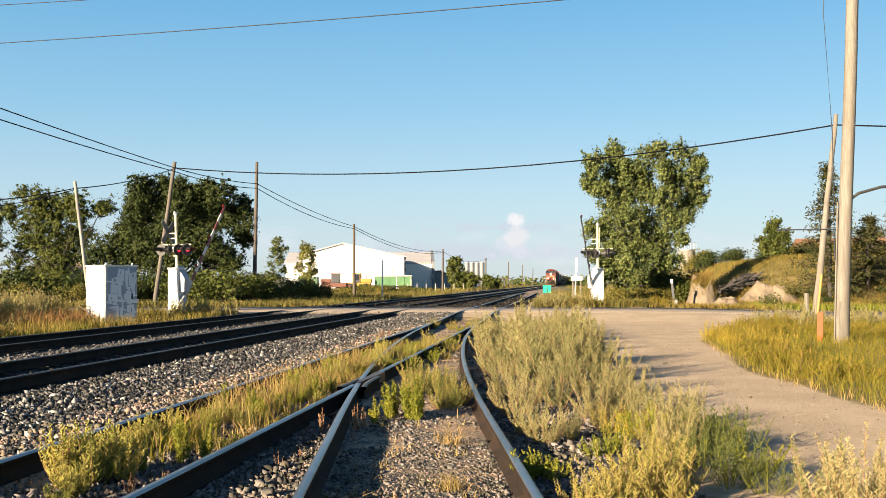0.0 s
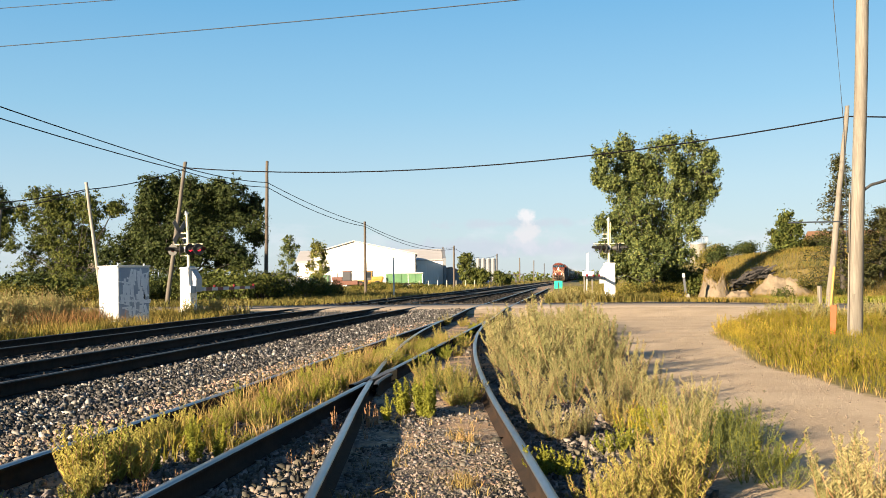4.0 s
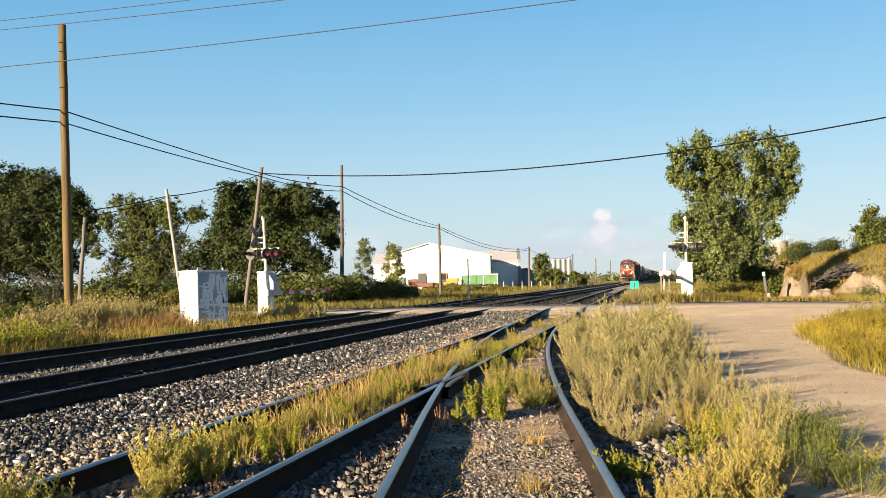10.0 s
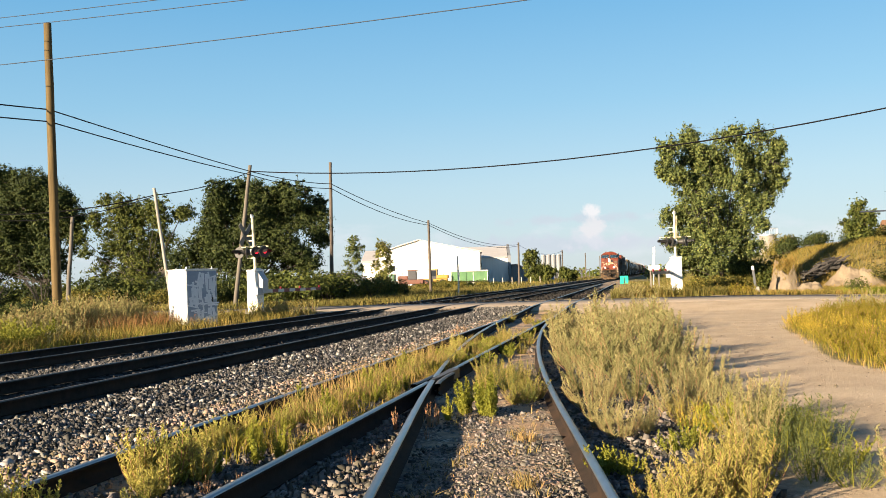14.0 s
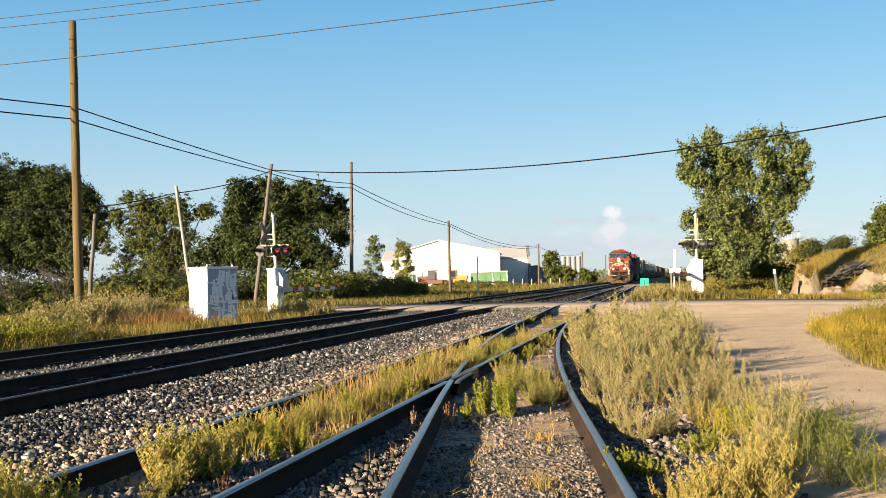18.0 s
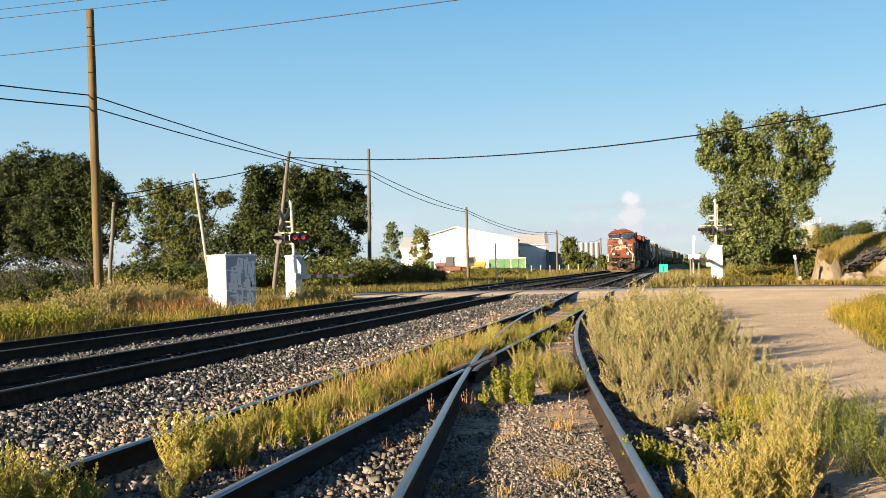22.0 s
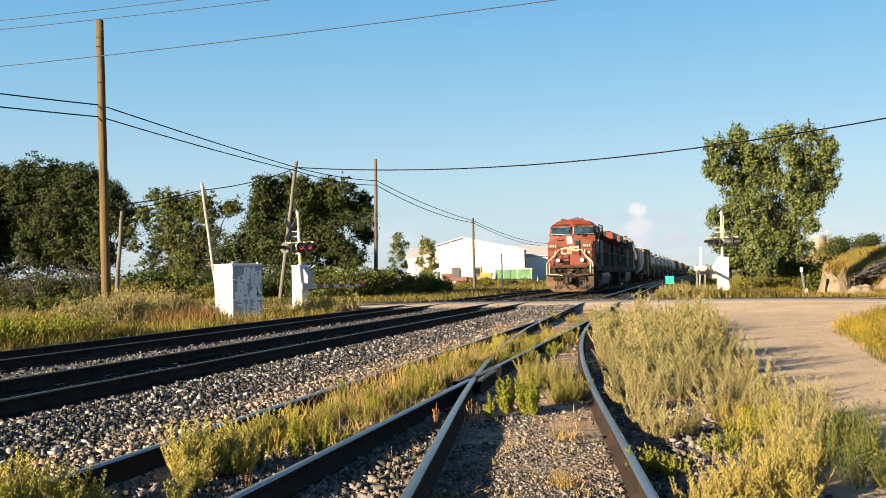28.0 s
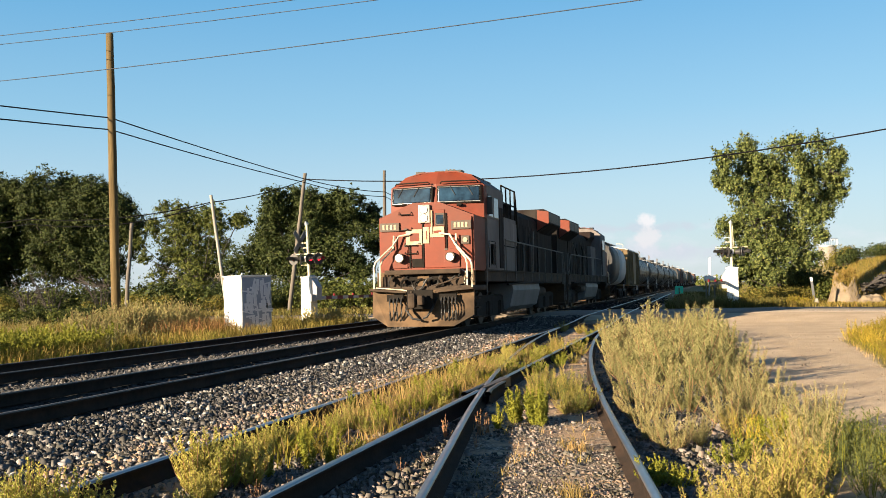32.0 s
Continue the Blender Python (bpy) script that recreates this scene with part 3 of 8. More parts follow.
# the paved road over the tracks
rx_ = np.concatenate([np.linspace(-260, -30, 12), np.linspace(-26, 30, 57), np.linspace(36, 260, 12)])
rv, rf = [], []
for x in rx_:
    w = float(noise.noise((x * 0.7, 3.1, 0))) * 0.22
    c, z = float(road_y(x)), float(road_z(x))
    rv += [(x, c - ROAD_HALF - 0.05 + w, z - 0.09), (x, c - ROAD_HALF + w, z - 0.012), (x, c, z + 0.012), (x, c + ROAD_HALF - w, z - 0.008), (x, c + ROAD_HALF + 0.05 - w, z - 0.09)]
for i in range(len(rx_) - 1):
    for k in range(4):
        rf.append((i * 5 + k, i * 5 + k + 5, i * 5 + k + 6, i * 5 + k + 1))
tagged(new("road", pydata("road", rv, rf, M["asphalt"])), "worn grey asphalt road crossing the railway tracks", "road", kind="structure")


def road_line(label, material, off, x0, x1, width=0.12):
    xs_ = np.linspace(x0, x1, 40)
    v = []
    for x in xs_:
        c, z = float(road_y(x)) + off, float(road_z(x)) + 0.012 - 0.022 * abs(off) / ROAD_HALF + 0.006
        v += [(x, c - width / 2, z), (x, c + width / 2, z)]
    f = [(2 * i, 2 * i + 2, 2 * i + 3, 2 * i + 1) for i in range(39)]
    tagged(new("road_line", pydata("road_line", v, f, M[material])), label, "road marking", kind="structure")


road_line("faded yellow centre line on the road", "yellow_paint", 0.0, 1.5, 120)
road_line("faded white edge line on the road", "white_paint", -3.0, 4.0, 120, 0.10)

# ---- tracks ----
RAIL_PROFILE = [(-0.07, 0), (0.07, 0), (0.07, 0.013), (0.012, 0.032), (0.012, 0.122), (0.036, 0.134), (0.036, 0.158), (0.026, 0.170), (-0.026, 0.170), (-0.036, 0.158), (-0.036, 0.134), (-0.012, 0.122), (-0.012, 0.032), (-0.07, 0.013)]


def rail_mesh(name, path, ys, top, head="rail_top"):
    """A rail along x = path(y), its head at height top(y)."""
    prof = np.array(RAIL_PROFILE)
    k = len(prof)
    v = []
    for y in ys:
        s = (float(path(y + 0.05)) - float(path(y - 0.05))) / 0.1
        c, q = 1 / math.hypot(1, s), s / math.hypot(1, s)
        v.append(np.stack([float(path(y)) + prof[:, 0] * c, y - prof[:, 0] * q, prof[:, 1] - 0.17 + float(top(y))], 1))
    v = np.concatenate(v)
    f, slot = [], []
    for i in range(len(ys) - 1):
        for j in range(k):
            a, b = i * k + j, i * k + (j + 1) % k
            f.append((a, b, b + k, a + k))
            slot.append(1 if j in (6, 7, 8) else 0)
    return pydata(name, v, f, [M["rail_side"], M[head]], slots=slot)


def ysamp(a, b):
    return sorted({round(v, 2) for v in [*np.arange(a, min(b, 70), 1.5), *np.arange(70, max(b, 70.1), 12), b] if a <= v <= b})


def side_top(y):
    return RAIL_SIDE + (RAIL_MAIN - RAIL_SIDE) * float(sm(33, 42, y))


def main_top(y):
    return RAIL_MAIN


TIE_ME = mesh_of("tie", boxm(-1.28, 1.28, -0.115, 0.115, -0.17, 0.0, 0.012), M["tie"])

TIE_OIL_SHADE = mesh_of("tie", boxm(-1.28, 1.28, -0.115, 0.115, -0.17, 0.0, 0.012), M["tie_dark"])


def track(name, label, rails, centre, y0, y1, ties, top):
    tr = thing(name, label, "railway track", kind="structure")
    for path, a, b in rails:
        part("rail", rail_mesh("rail", path, ysamp(a, b), top, "rail_top_main" if top is main_top else "rail_top"), None, tr, "steel rail with a worn bright head")
    y = ties[0]
    while y < ties[1]:
        t = part("tie", TIE_OIL_SHADE if top is main_top else TIE_ME, None, tr)
        s = float(centre(y + 0.5) - centre(y - 0.5))
        t.matrix_basis = Matrix.Translation((float(centre(y)) + random.uniform(-0.04, 0.04), y, top(y) - 0.178 + random.uniform(-0.012, 0.004))) @ Matrix.Rotation(-math.atan(s) + random.uniform(-0.015, 0.015), 4, "Z")
        y += 0.54 if not 42.0 < y < 50.4 else 10
    return tr


G = 0.755
track("main_track", "near main track of dark steel rails on grey ballast", [(lambda y: xn(y) - G, -20, 700), (lambda y: xn(y) + G, -20, 700)], xn, -20, 700, (5, 75), main_top)
track("far_main_track", "second main track of dark steel rails on grey ballast", [(lambda y: xl(y) - G, -20, 700), (lambda y: xl(y) + G, -20, 700)], xl, -20, 700, (8, 62), main_top)
FROG_Y = 13.26
track("siding_track", "weedy straight siding track with worn rails", [(lambda y: xs(y) - G, -8, 120), (lambda y: xs(y) + G, -8, FROG_Y - 0.35), (lambda y: xs(y) + G, FROG_Y + 0.3, 33.6)], xs, -8, 120, (3, 60), side_top)
track("diverging_track", "curved turnout track leaving the siding, with polished rails", [(lambda y: xc(y) - G, -8, FROG_Y - 0.15), (lambda y: xc(y) - G, FROG_Y + 0.25, 33.6), (lambda y: xc(y) + G, -8, 120)], xc, -8, 36, (2.7, 20), side_top)
# the frog where the two inner rails cross, with its wing rails
fx = float(xs(FROG_Y) + G)
frog = thing("rail_frog", "worn steel frog where two rails cross", "rail frog", kind="structure")
part("frog_point", prism([(fx - 0.05, FROG_Y + 1.5), (fx + 0.09, FROG_Y + 1.5), (fx + 0.035, FROG_Y + 0.1), (fx + 0.0, FROG_Y - 0.3), (fx - 0.03, FROG_Y + 0.1)], "z", 0.04, 0.171), M["rail_top_main"], frog)
part("wing_rail", rail_mesh("wing_rail", lambda y: fx - 0.10 - max(0, y - FROG_Y) * 0.02 - max(0, FROG_Y - y) * 0.06, [FROG_Y - 0.6, FROG_Y - 0.2, FROG_Y + 0.4, FROG_Y + 0.9], lambda y: RAIL_SIDE - 0.004, "rail_top_main"), None, frog)
part("wing_rail", rail_mesh("wing_rail", lambda y: fx + 0.10 + max(0, FROG_Y - y) * 0.13, [FROG_Y - 0.6, FROG_Y - 0.2, FROG_Y + 0.4, FROG_Y + 0.9], lambda y: RAIL_SIDE - 0.004, "rail_top_main"), None, frog)
# ---- ballast stones ----
CUBE_V = np.array([(-1, -1, -1), (1, -1, -1), (1, 1, -1), (-1, 1, -1), (-1, -1, 1), (1, -1, 1), (1, 1, 1), (-1, 1, 1)], dtype=float)
CUBE_F = np.array([(4, 5, 6, 7), (0, 1, 5, 4), (1, 2, 6, 5), (2, 3, 7, 6), (3, 0, 4, 7)])


def stones(name, label, pts, size, material):
    n = len(pts)
    v = CUBE_V[None] * RNG.uniform(0.12, 1.05, (n, 8, 3)) * 0.62
    v *= (size * np.exp(np.clip(RNG.normal(0, 0.45, n), -1, 0.75)))[:, None, None] * RNG.uniform(0.5, 1.3, (n, 1, 3))
    a = RNG.uniform(0, math.tau, (n, 3))
    a[:, 1:] = (a[:, 1:] - math.pi) * 0.12                         # the open underside stays below
    for i, j, q in ((1, 2, 1), (0, 2, 2), (0, 1, 0)):
        c, s = np.cos(a[:, q])[:, None], np.sin(a[:, q])[:, None]
        vi, vj = v[..., i].copy(), v[..., j].copy()
        v[..., i], v[..., j] = vi * c - vj * s, vi * s + vj * c
    v += pts[:, None, :]
    f = (np.arange(n)[:, None, None] * 8 + CUBE_F[None]).reshape(-1, 4)
    tagged(new(name, pydata(name, v.reshape(-1, 3), f, material)), label, "ballast", kind="stuff")


def scatter(n, x0, x1, y0, y1, power=1.0, keep=None, lift=0.0):
    """Random points on the ground, denser towards y0 when power > 1."""
    y = y0 + (y1 - y0) * RNG.uniform(0, 1, n) ** power
    x = RNG.uniform(x0, x1, n)
    if keep is not None:
        k = keep(x, y)
        x, y = x[k], y[k]
    return np.stack([x, y, gz(x, y) + lift], 1)


def heap(pts, rise):
    """Lifts stones by chance, so that they lie on one another."""
    pts[:, 2] += RNG.uniform(0, rise, len(pts))
    return pts


def off_rails(x, y):
    ok = np.ones(len(x), bool)
    for p in (xn(y), xl(y), xs(y)):
        ok &= np.abs(np.abs(x - p) - G) > 0.10
    return ok & (np.abs(np.abs(x - xc(y)) - G) > 0.10)


def in_gauge(x, y):
    return (np.abs(x - xn(y)) < 1.15) | (np.abs(x - xl(y)) < 1.15)


stones("ballast", "loose grey crushed-rock ballast beside the main track", heap(scatter(58000, -7.1, -4.5, 5, 42, 2.1, lambda x, y: off_rails(x, y) & ~in_gauge(x, y), 0.0), 0.026), 0.033, M["stone"])
stones("ballast", "pale stones among the dark ballast", heap(scatter(4200, -7.0, -4.3, 5, 42, 2.0, lambda x, y: off_rails(x, y) & ~in_gauge(x, y), 0.008), 0.024), 0.038, M["stone_pale"])
stones("ballast", "sandy tan stones along the foot of the ballast", heap(scatter(5600, -5.3, -4.2, 5, 34, 2.0, off_rails, 0.022), 0.020), 0.030, M["stone_tan"])
stones("ballast", "loose tan stones among the grey ballast", scatter(900, -6.9, -4.3, 5, 40, 1.8, lambda x, y: off_rails(x, y) & ~in_gauge(x, y), 0.0), 0.042, M["stone_tan"])
stones("ballast", "grey ballast between the main tracks", scatter(22000, -13.9, -6.6, 7, 42, 1.5, lambda x, y: off_rails(x, y) & ~in_gauge(x, y), 0.0), 0.040, M["stone"])
stones("ballast", "oily, shade-darkened ballast between the rails of the main tracks", scatter(14000, -13.9, -6.6, 7, 42, 1.5, lambda x, y: off_rails(x, y) & in_gauge(x, y), -0.01), 0.045, M["stone_dark"])
stones("ballast", "small grey ballast stones around the siding rails", heap(scatter(17000, -4.6, 0.9, 4.5, 36, 2.2, lambda x, y: off_rails(x, y) & (np.abs(x - xc(y)) > 0.62), 0.0), 0.012), 0.034, M["stone_fine"])
stones("ballast", "fine grey gravel between the curved rails", scatter(24000, -2.6, 0.9, 4.5, 14, 2.0, lambda x, y: off_rails(x, y) & (np.abs(x - xc(y)) < 0.7) & (np.sin(x * 3.1 + y * 1.3) + np.sin(y * 2.1 - x * 2) + 0.9 * np.sin(y * 5.3 + x * 4) > -0.35), 0.0), 0.020, M["stone_fine"])
stones("ballast", "dense fine grit between the curved rails", heap(scatter(17000, -2.3, 0.4, 5.0, 8.8, 1.6, lambda x, y: off_rails(x, y) & (np.abs(x - xc(y)) < 0.72), -0.002), 0.008), 0.016, M["stone_grit"])
stones("ballast", "grey stones beside the curved rail", heap(scatter(12000, -3.6, 0.5, 4.8, 12, 1.6, lambda x, y: off_rails(x, y) & (np.abs(x - xc(y)) > 0.85), 0.0), 0.014), 0.027, M["stone_grit"])
stones("ballast", "small tan stones around the siding rails", scatter(4500, -4.6, 0.9, 4.5, 34, 2.2, off_rails, 0.0), 0.022, M["stone_tan"])
stones("ballast", "grey ballast beyond the crossing", scatter(6000, -13.5, -2, 51, 90, 1.6, off_rails, 0.02), 0.075, M["stone_dark"])
stones("gravel", "loose pebbles on the gravel road", scatter(1500, 1.0, 4.2, 7, 30, 1.8, lambda x, y: gravel_cover(x, y) > 0.5, 0.0), 0.014, M["pebble"])

# ---- poles and wires ----
def pole(label, base, top, r0, r1, material, group="utility poles"):
    """A round wooden pole with its foot in the ground, perhaps leaning."""
    b, t = Vector(base), Vector(top)
    ob = thing("utility_pole", label, "utility pole", Matrix.Translation(b), group)
    d = t - b
    bm = bmesh.new()
    rings = []
    for k in range(11):
        u = k / 10
        c = d * u + Vector((random.uniform(-0.012, 0.012), random.uniform(-0.012, 0.012), -0.3 if k == 0 else 0))
        r = r0 + (r1 - r0) * u
        rings.append([bm.verts.new(c + Vector((math.cos(a * math.tau / 16) * r, math.sin(a * math.tau / 16) * r, 0))) for a in range(16)])
    for a, b_ in zip(rings, rings[1:]):
        for k in range(16):
            bm.faces.new((a[k], a[(k + 1) % 16], b_[(k + 1) % 16], b_[k])).smooth = True
    bm.faces.new(rings[-1])
    part("pole", bm, M[material], ob)
    return ob, b, t


def wire(label, pts, sag, r, material="wire"):
    """A cable hung between points, each span sagging by its own amount."""
    run = []
    for (a, b), s in zip(zip(pts, pts[1:]), sag):
        a, b = Vector(a), Vector(b)
        for k in range(17):
            u = k / 16
            if run and k == 0:
                continue
            run.append(a.lerp(b, u) - Vector((0, 0, s * 4 * u * (1 - u))))
    ob = thing("overhead_wire", label, "wire", group="overhead wires")
    part("cable", pipe(run, r, 5), M[material], ob)


pa, pa_b, pa_t = pole("leaning grey wooden pole behind the crossing signal", (-22.6, 54, 0.1), (-21.51, 54.2, 8.33), 0.13, 0.10, "pole_grey")
pb, pb_b, pb_t = pole("upright dark wooden pole beside the railway", (-21.2, 68, 0.1), (-21.0, 68, 9.95), 0.15, 0.10, "pole_dark")
pc, pc_b, pc_t = pole("short dark wooden pole beside the railway", (-19.5, 94, -0.1), (-19.5, 94, 7.1), 0.15, 0.11, "pole_dark")
pl, pl_b, pl_t = pole("tall tan wooden pole standing in the long grass", (-22.0, 35.3, 0.1), (-22.15, 35.3, 11.93), 0.19, 0.145, "pole_tan")
pd, pd_b, pd_t = pole("pale leaning service pole beside the signal cabinet", (-19.3, 39.6, 0.15), (-19.95, 39.4, 5.74), 0.072, 0.065, "pole_pale")
ps, ps_b, ps_t = pole("short grey pole leaning beside the tall pole", (-23.9, 39.0, 0.1), (-23.5, 39.0, 4.7), 0.10, 0.075, "pole_grey")
pr, pr_b, pr_t = pole("leaning grey pole with a yellow guard beside the road", (9.93, 41.2, 0.05), (10.88, 41.3, 8.1), 0.14, 0.085, "pole_wood")
pg, pg_b, pg_t = pole("tall thick weathered wooden pole beside the gravel road", (6.66, 25.2, 0.0), (7.30, 25.2, 13.6), 0.165, 0.13, "pole_wood")
for k, (x, y, h) in enumerate(((-17.6, 150, 6.5), (-15.2, 205, 6.5), (-13.5, 262, 6.8), (-12, 320, 7), (-10.5, 385, 7))):
    pole("distant dark pole along the railway", (x, y, 0), (x + 0.1, y, h), 0.16, 0.12, "pole_dark", "distant poles")
part("guard", pipe([(0.04, -0.19, 0.1), (0.22, -0.19, 1.7)], 0.05, 8), M["yellow_paint"], pr, "yellow plastic guy guard")
part("meter_box", boxm(-0.13, 0.13, -0.28, -0.10, 1.5, 1.95, 0.015, Matrix.Translation((0.04, 0, 0))), M["galv"], pd, "grey meter box")
# lamp bracket on the thick pole
part("lamp_arm", pipe([(0.12, 0, 3.36), (0.45, -0.03, 3.60), (0.95, -0.05, 3.74), (2.2, -0.1, 3.84), (3.0, -0.1, 3.86)], 0.035, 8), M["black_metal"], pg, "curved dark lamp bracket")
part("lamp_head", boxm(2.9, 3.6, -0.24, 0.04, 3.78, 3.94, 0.05), M["galv"], pg)
part("conduit", pipe([(-0.18, -0.05, 0.0), (-0.05, -0.05, 3.4)], 0.02, 6), M["pole_wood"], pg)
part("ground_wire", pipe([(-0.16, -0.12, 2.0), (-0.16, -0.12, 5.0), (-0.32, -0.1, 8.0), (-0.12, -0.1, 11.5)], 0.012, 4), M["thin_wire"], pg)

la, lb = pl_t + Vector((0, 0, -3.36)), pl_t + Vector((0, 0, -3.83))
wire("two thick black communication cables along the railway", [(-31, 12, 8.4), la, pa_t - Vector((0, 0, 0.34)), pb_t - Vector((0, 0, 1.52)), pc_t - Vector((0, 0, 0.25)), (-17.6, 150, 6.2), (-15.2, 205, 6.2)], [0.2, 0.05, 0.15, 0.25, 0.8, 1.0], 0.026)
wire("lower black communication cable along the railway", [(-31, 12, 7.9), lb, pa_t - Vector((0, 0, 0.54)), pb_t - Vector((0, 0, 1.84)), pc_t - Vector((0, 0, 0.45)), (-17.6, 150, 6.0)], [0.2, 0.08, 0.2, 0.42, 0.95], 0.026)
wire("thick black cable hanging across the road", [pa_t - Vector((0, 0, 0.34)), pr_t - Vector((0.02, 0, 0.42)), (40, 36, 8.3)], [1.0, 0.8], 0.03)
wire("black service cable to the cabinet pole", [pa_t - Vector((0, 0, 0.37)), pd_t - Vector((0, 0, 0.3)), (-27.5, 37.5, 4.9), (-50, 34, 5.2)], [0.18, 0.3, 0.6], 0.022)
wire("second slack service cable", [pd_t - Vector((0, 0, 0.35)), (-27.5, 37.5, 4.7), (-50, 34, 4.9)], [0.45, 0.8], 0.018)
wire("thin high power line", [(-55, 42, 12.24), (7.3, 25.2, 8.99)], [0.6], 0.016, "thin_wire")
wire("thin high power line", [(-55, 42, 14.6), (7.3, 25.2, 10.16)], [0.6], 0.014, "thin_wire")
wire("thin high power line", [(-55, 42, 14.26), (7.3, 25.2, 9.8)], [0.6], 0.014, "thin_wire")
wire("grey span cable between two poles", [(6.62, 25.2, 2.74), (6.07, 29.5, 2.95)], [0.0], 0.02, "thin_wire")

# ---- level-crossing signals ----
M["lens_red"] = mat("lit red lens", (0.5, 0.01, 0.01), rough=0.3, emit=(1.0, 0.03, 0.06), emit_strength=0.45)
M["lens_dark"] = mat("unlit red lens", (0.16, 0.012, 0.02), (0.10, 0.01, 0.015), rough=0.15)
M["box_back"] = mat("bare grey board back", (0.10, 0.105, 0.115), (0.07, 0.075, 0.08), scale=5, rough=0.6)
M["alu"] = mat("weathered aluminium mast", (0.62, 0.55, 0.38), (0.50, 0.45, 0.33), scale=6, rough=0.5, metal=0.2)
M["cast"] = mat("grey cast housing", (0.40, 0.42, 0.45), (0.30, 0.32, 0.35), scale=5, rough=0.5)


def lamp(name, c, way, lit, parent):
    """A crossing lamp: round black plate, red lens, long visor. way: the direction it faces, along x or y."""
    c, w = Vector(c), Vector(way).normalized()
    bm = rodm(c - w * 0.02, c + w * 0.02, 0.25, 0.25, 24)
    rod(bm, c - w * 0.24, c - w * 0.02, 0.10, 0.15, 14)
    plate = part(name, bm, M["black_metal"], parent, "round black lamp with a long visor")
    part("lens", rodm(c + w * 0.02, c + w * 0.06, 0.085, 0.075, 16), M["lens_red" if lit else "lens_dark"], plate, "red lens")
    side = w.cross(Vector((0, 0, 1)))
    bm = bmesh.new()
    rings = []
    for d, cut in ((0.03, 0.0), (0.42, 0.35)):
        ring = []
        for k in range(13):
            a = math.pi * (-0.15 + cut * 0.4 + (1.3 - cut * 0.8) * k / 12)
            ring.append(bm.verts.new(c + w * d + side * math.cos(a) * 0.115 + Vector((0, 0, math.sin(a) * 0.115))))
        rings.append(ring)
    for k in range(12):
        bm.faces.new((rings[0][k], rings[0][k + 1], rings[1][k + 1], rings[1][k]))
    bmesh.ops.solidify(bm, geom=bm.faces[:], thickness=0.006)
    part("visor", bm, M["black_metal"], plate)


def gate_arm(parent, length, label, paints=("gate_white", "gate_red")):
    """A striped boom that lies along its own x axis from the pivot."""
    arm = new("gate_arm")
    arm.parent = parent
    arm["label"] = label
    n = 10
    for k in range(n):
        a, b = length * k / n, length * (k + 1) / n
        t0, t1 = 0.082 - 0.022 * k / n, 0.082 - 0.022 * (k + 1) / n
        bm = prism([(a, -t0), (b - 0.001, -t1), (b - 0.001, t1), (a, t0)], "y", -0.02, 0.02)
        part("stripe", bm, M[paints[k % 2]], arm)
    part("counterweight", boxm(-0.85, -0.42, -0.09, 0.09, -0.16, 0.16, 0.03), M["cast"], arm)
    part("bracket", prism([(-0.5, -0.05), (0.25, -0.07), (0.25, 0.07), (-0.5, 0.05)], "y", -0.05, 0.05), M["cast"], arm)
    for k in (0.25, 0.6, 0.98):
        part("arm_lamp", rodm((length * k, 0.0, 0.05), (length * k, 0, 0.17), 0.05, 0.05, 10), M["lens_dark"], arm)
    return arm


def crossing_signal(label, m, height, buck, lean, lit):
    s = thing("crossing_signal", label, "crossing signal", m, "level-crossing signals")
    part("base", boxm(-0.36, 0.36, -0.36, 0.36, -0.3, 0.12, 0.03), M["cast"], s)
    part("cabinet", boxm(-0.27, 0.27, -0.25, 0.25, 0.1, 1.88, 0.05), M["white_paint"], s, "tall white painted cabinet")
    part("cabinet_cap", boxm(-0.29, 0.29, -0.27, 0.27, 1.885, 1.96, 0.03), M["white_paint"], s)
    part("mast", pipe([(0, 0.12, 0.1), (lean * 0.5, 0.12, 2.4), (lean, 0.12, height)], [0.075, 0.065, 0.055], 10), M["alu"], s, "weathered pale mast")
    part("mast_cap", rodm((lean, 0.12, height), (lean, 0.12, height + 0.06), 0.07, 0.03, 10), M["cast"], s)
    part("crossarm", rodm((lean - 0.78, 0.12, 2.95), (lean + 0.78, 0.12, 2.95), 0.03, 0.03, 8), M["alu"], s)
    part("junction_box", boxm(lean - 0.1, lean + 0.1, 0.02, 0.22, 2.62, 2.86, 0.02), M["cast"], s)
    for k, z in ((0, 3.45), (1, 3.8)):
        bm = boxm(-0.012, 0.012, -0.62, 0.62, -0.115, 0.115, 0.004, Matrix.Translation((lean + buck[0], 0.12, 3.5)) @ Matrix.Rotation(radians(buck[1]), 4, "Z") @ Matrix.Rotation(radians(45 if k else -45), 4, "X"))
        part("crossbuck_blade", bm, M[buck[2]], s, "crossbuck board seen from behind")
    for z in (2.45, 3.2, 3.42):
        part("bracket", boxm(lean - 0.32, lean + 0.02, 0.10, 0.14, z, z + 0.04), M["alu"], s)
    part("bell", rodm((lean, 0.12, height + 0.02), (lean, 0.02, height + 0.12), 0.10, 0.03, 12), M["cast"], s)
    for k, (dx, way, l) in enumerate(lit):
        lamp("signal_lamp", (lean + dx, 0.12 + way[1] * 0.18, 2.72), way, l, s)
    return s


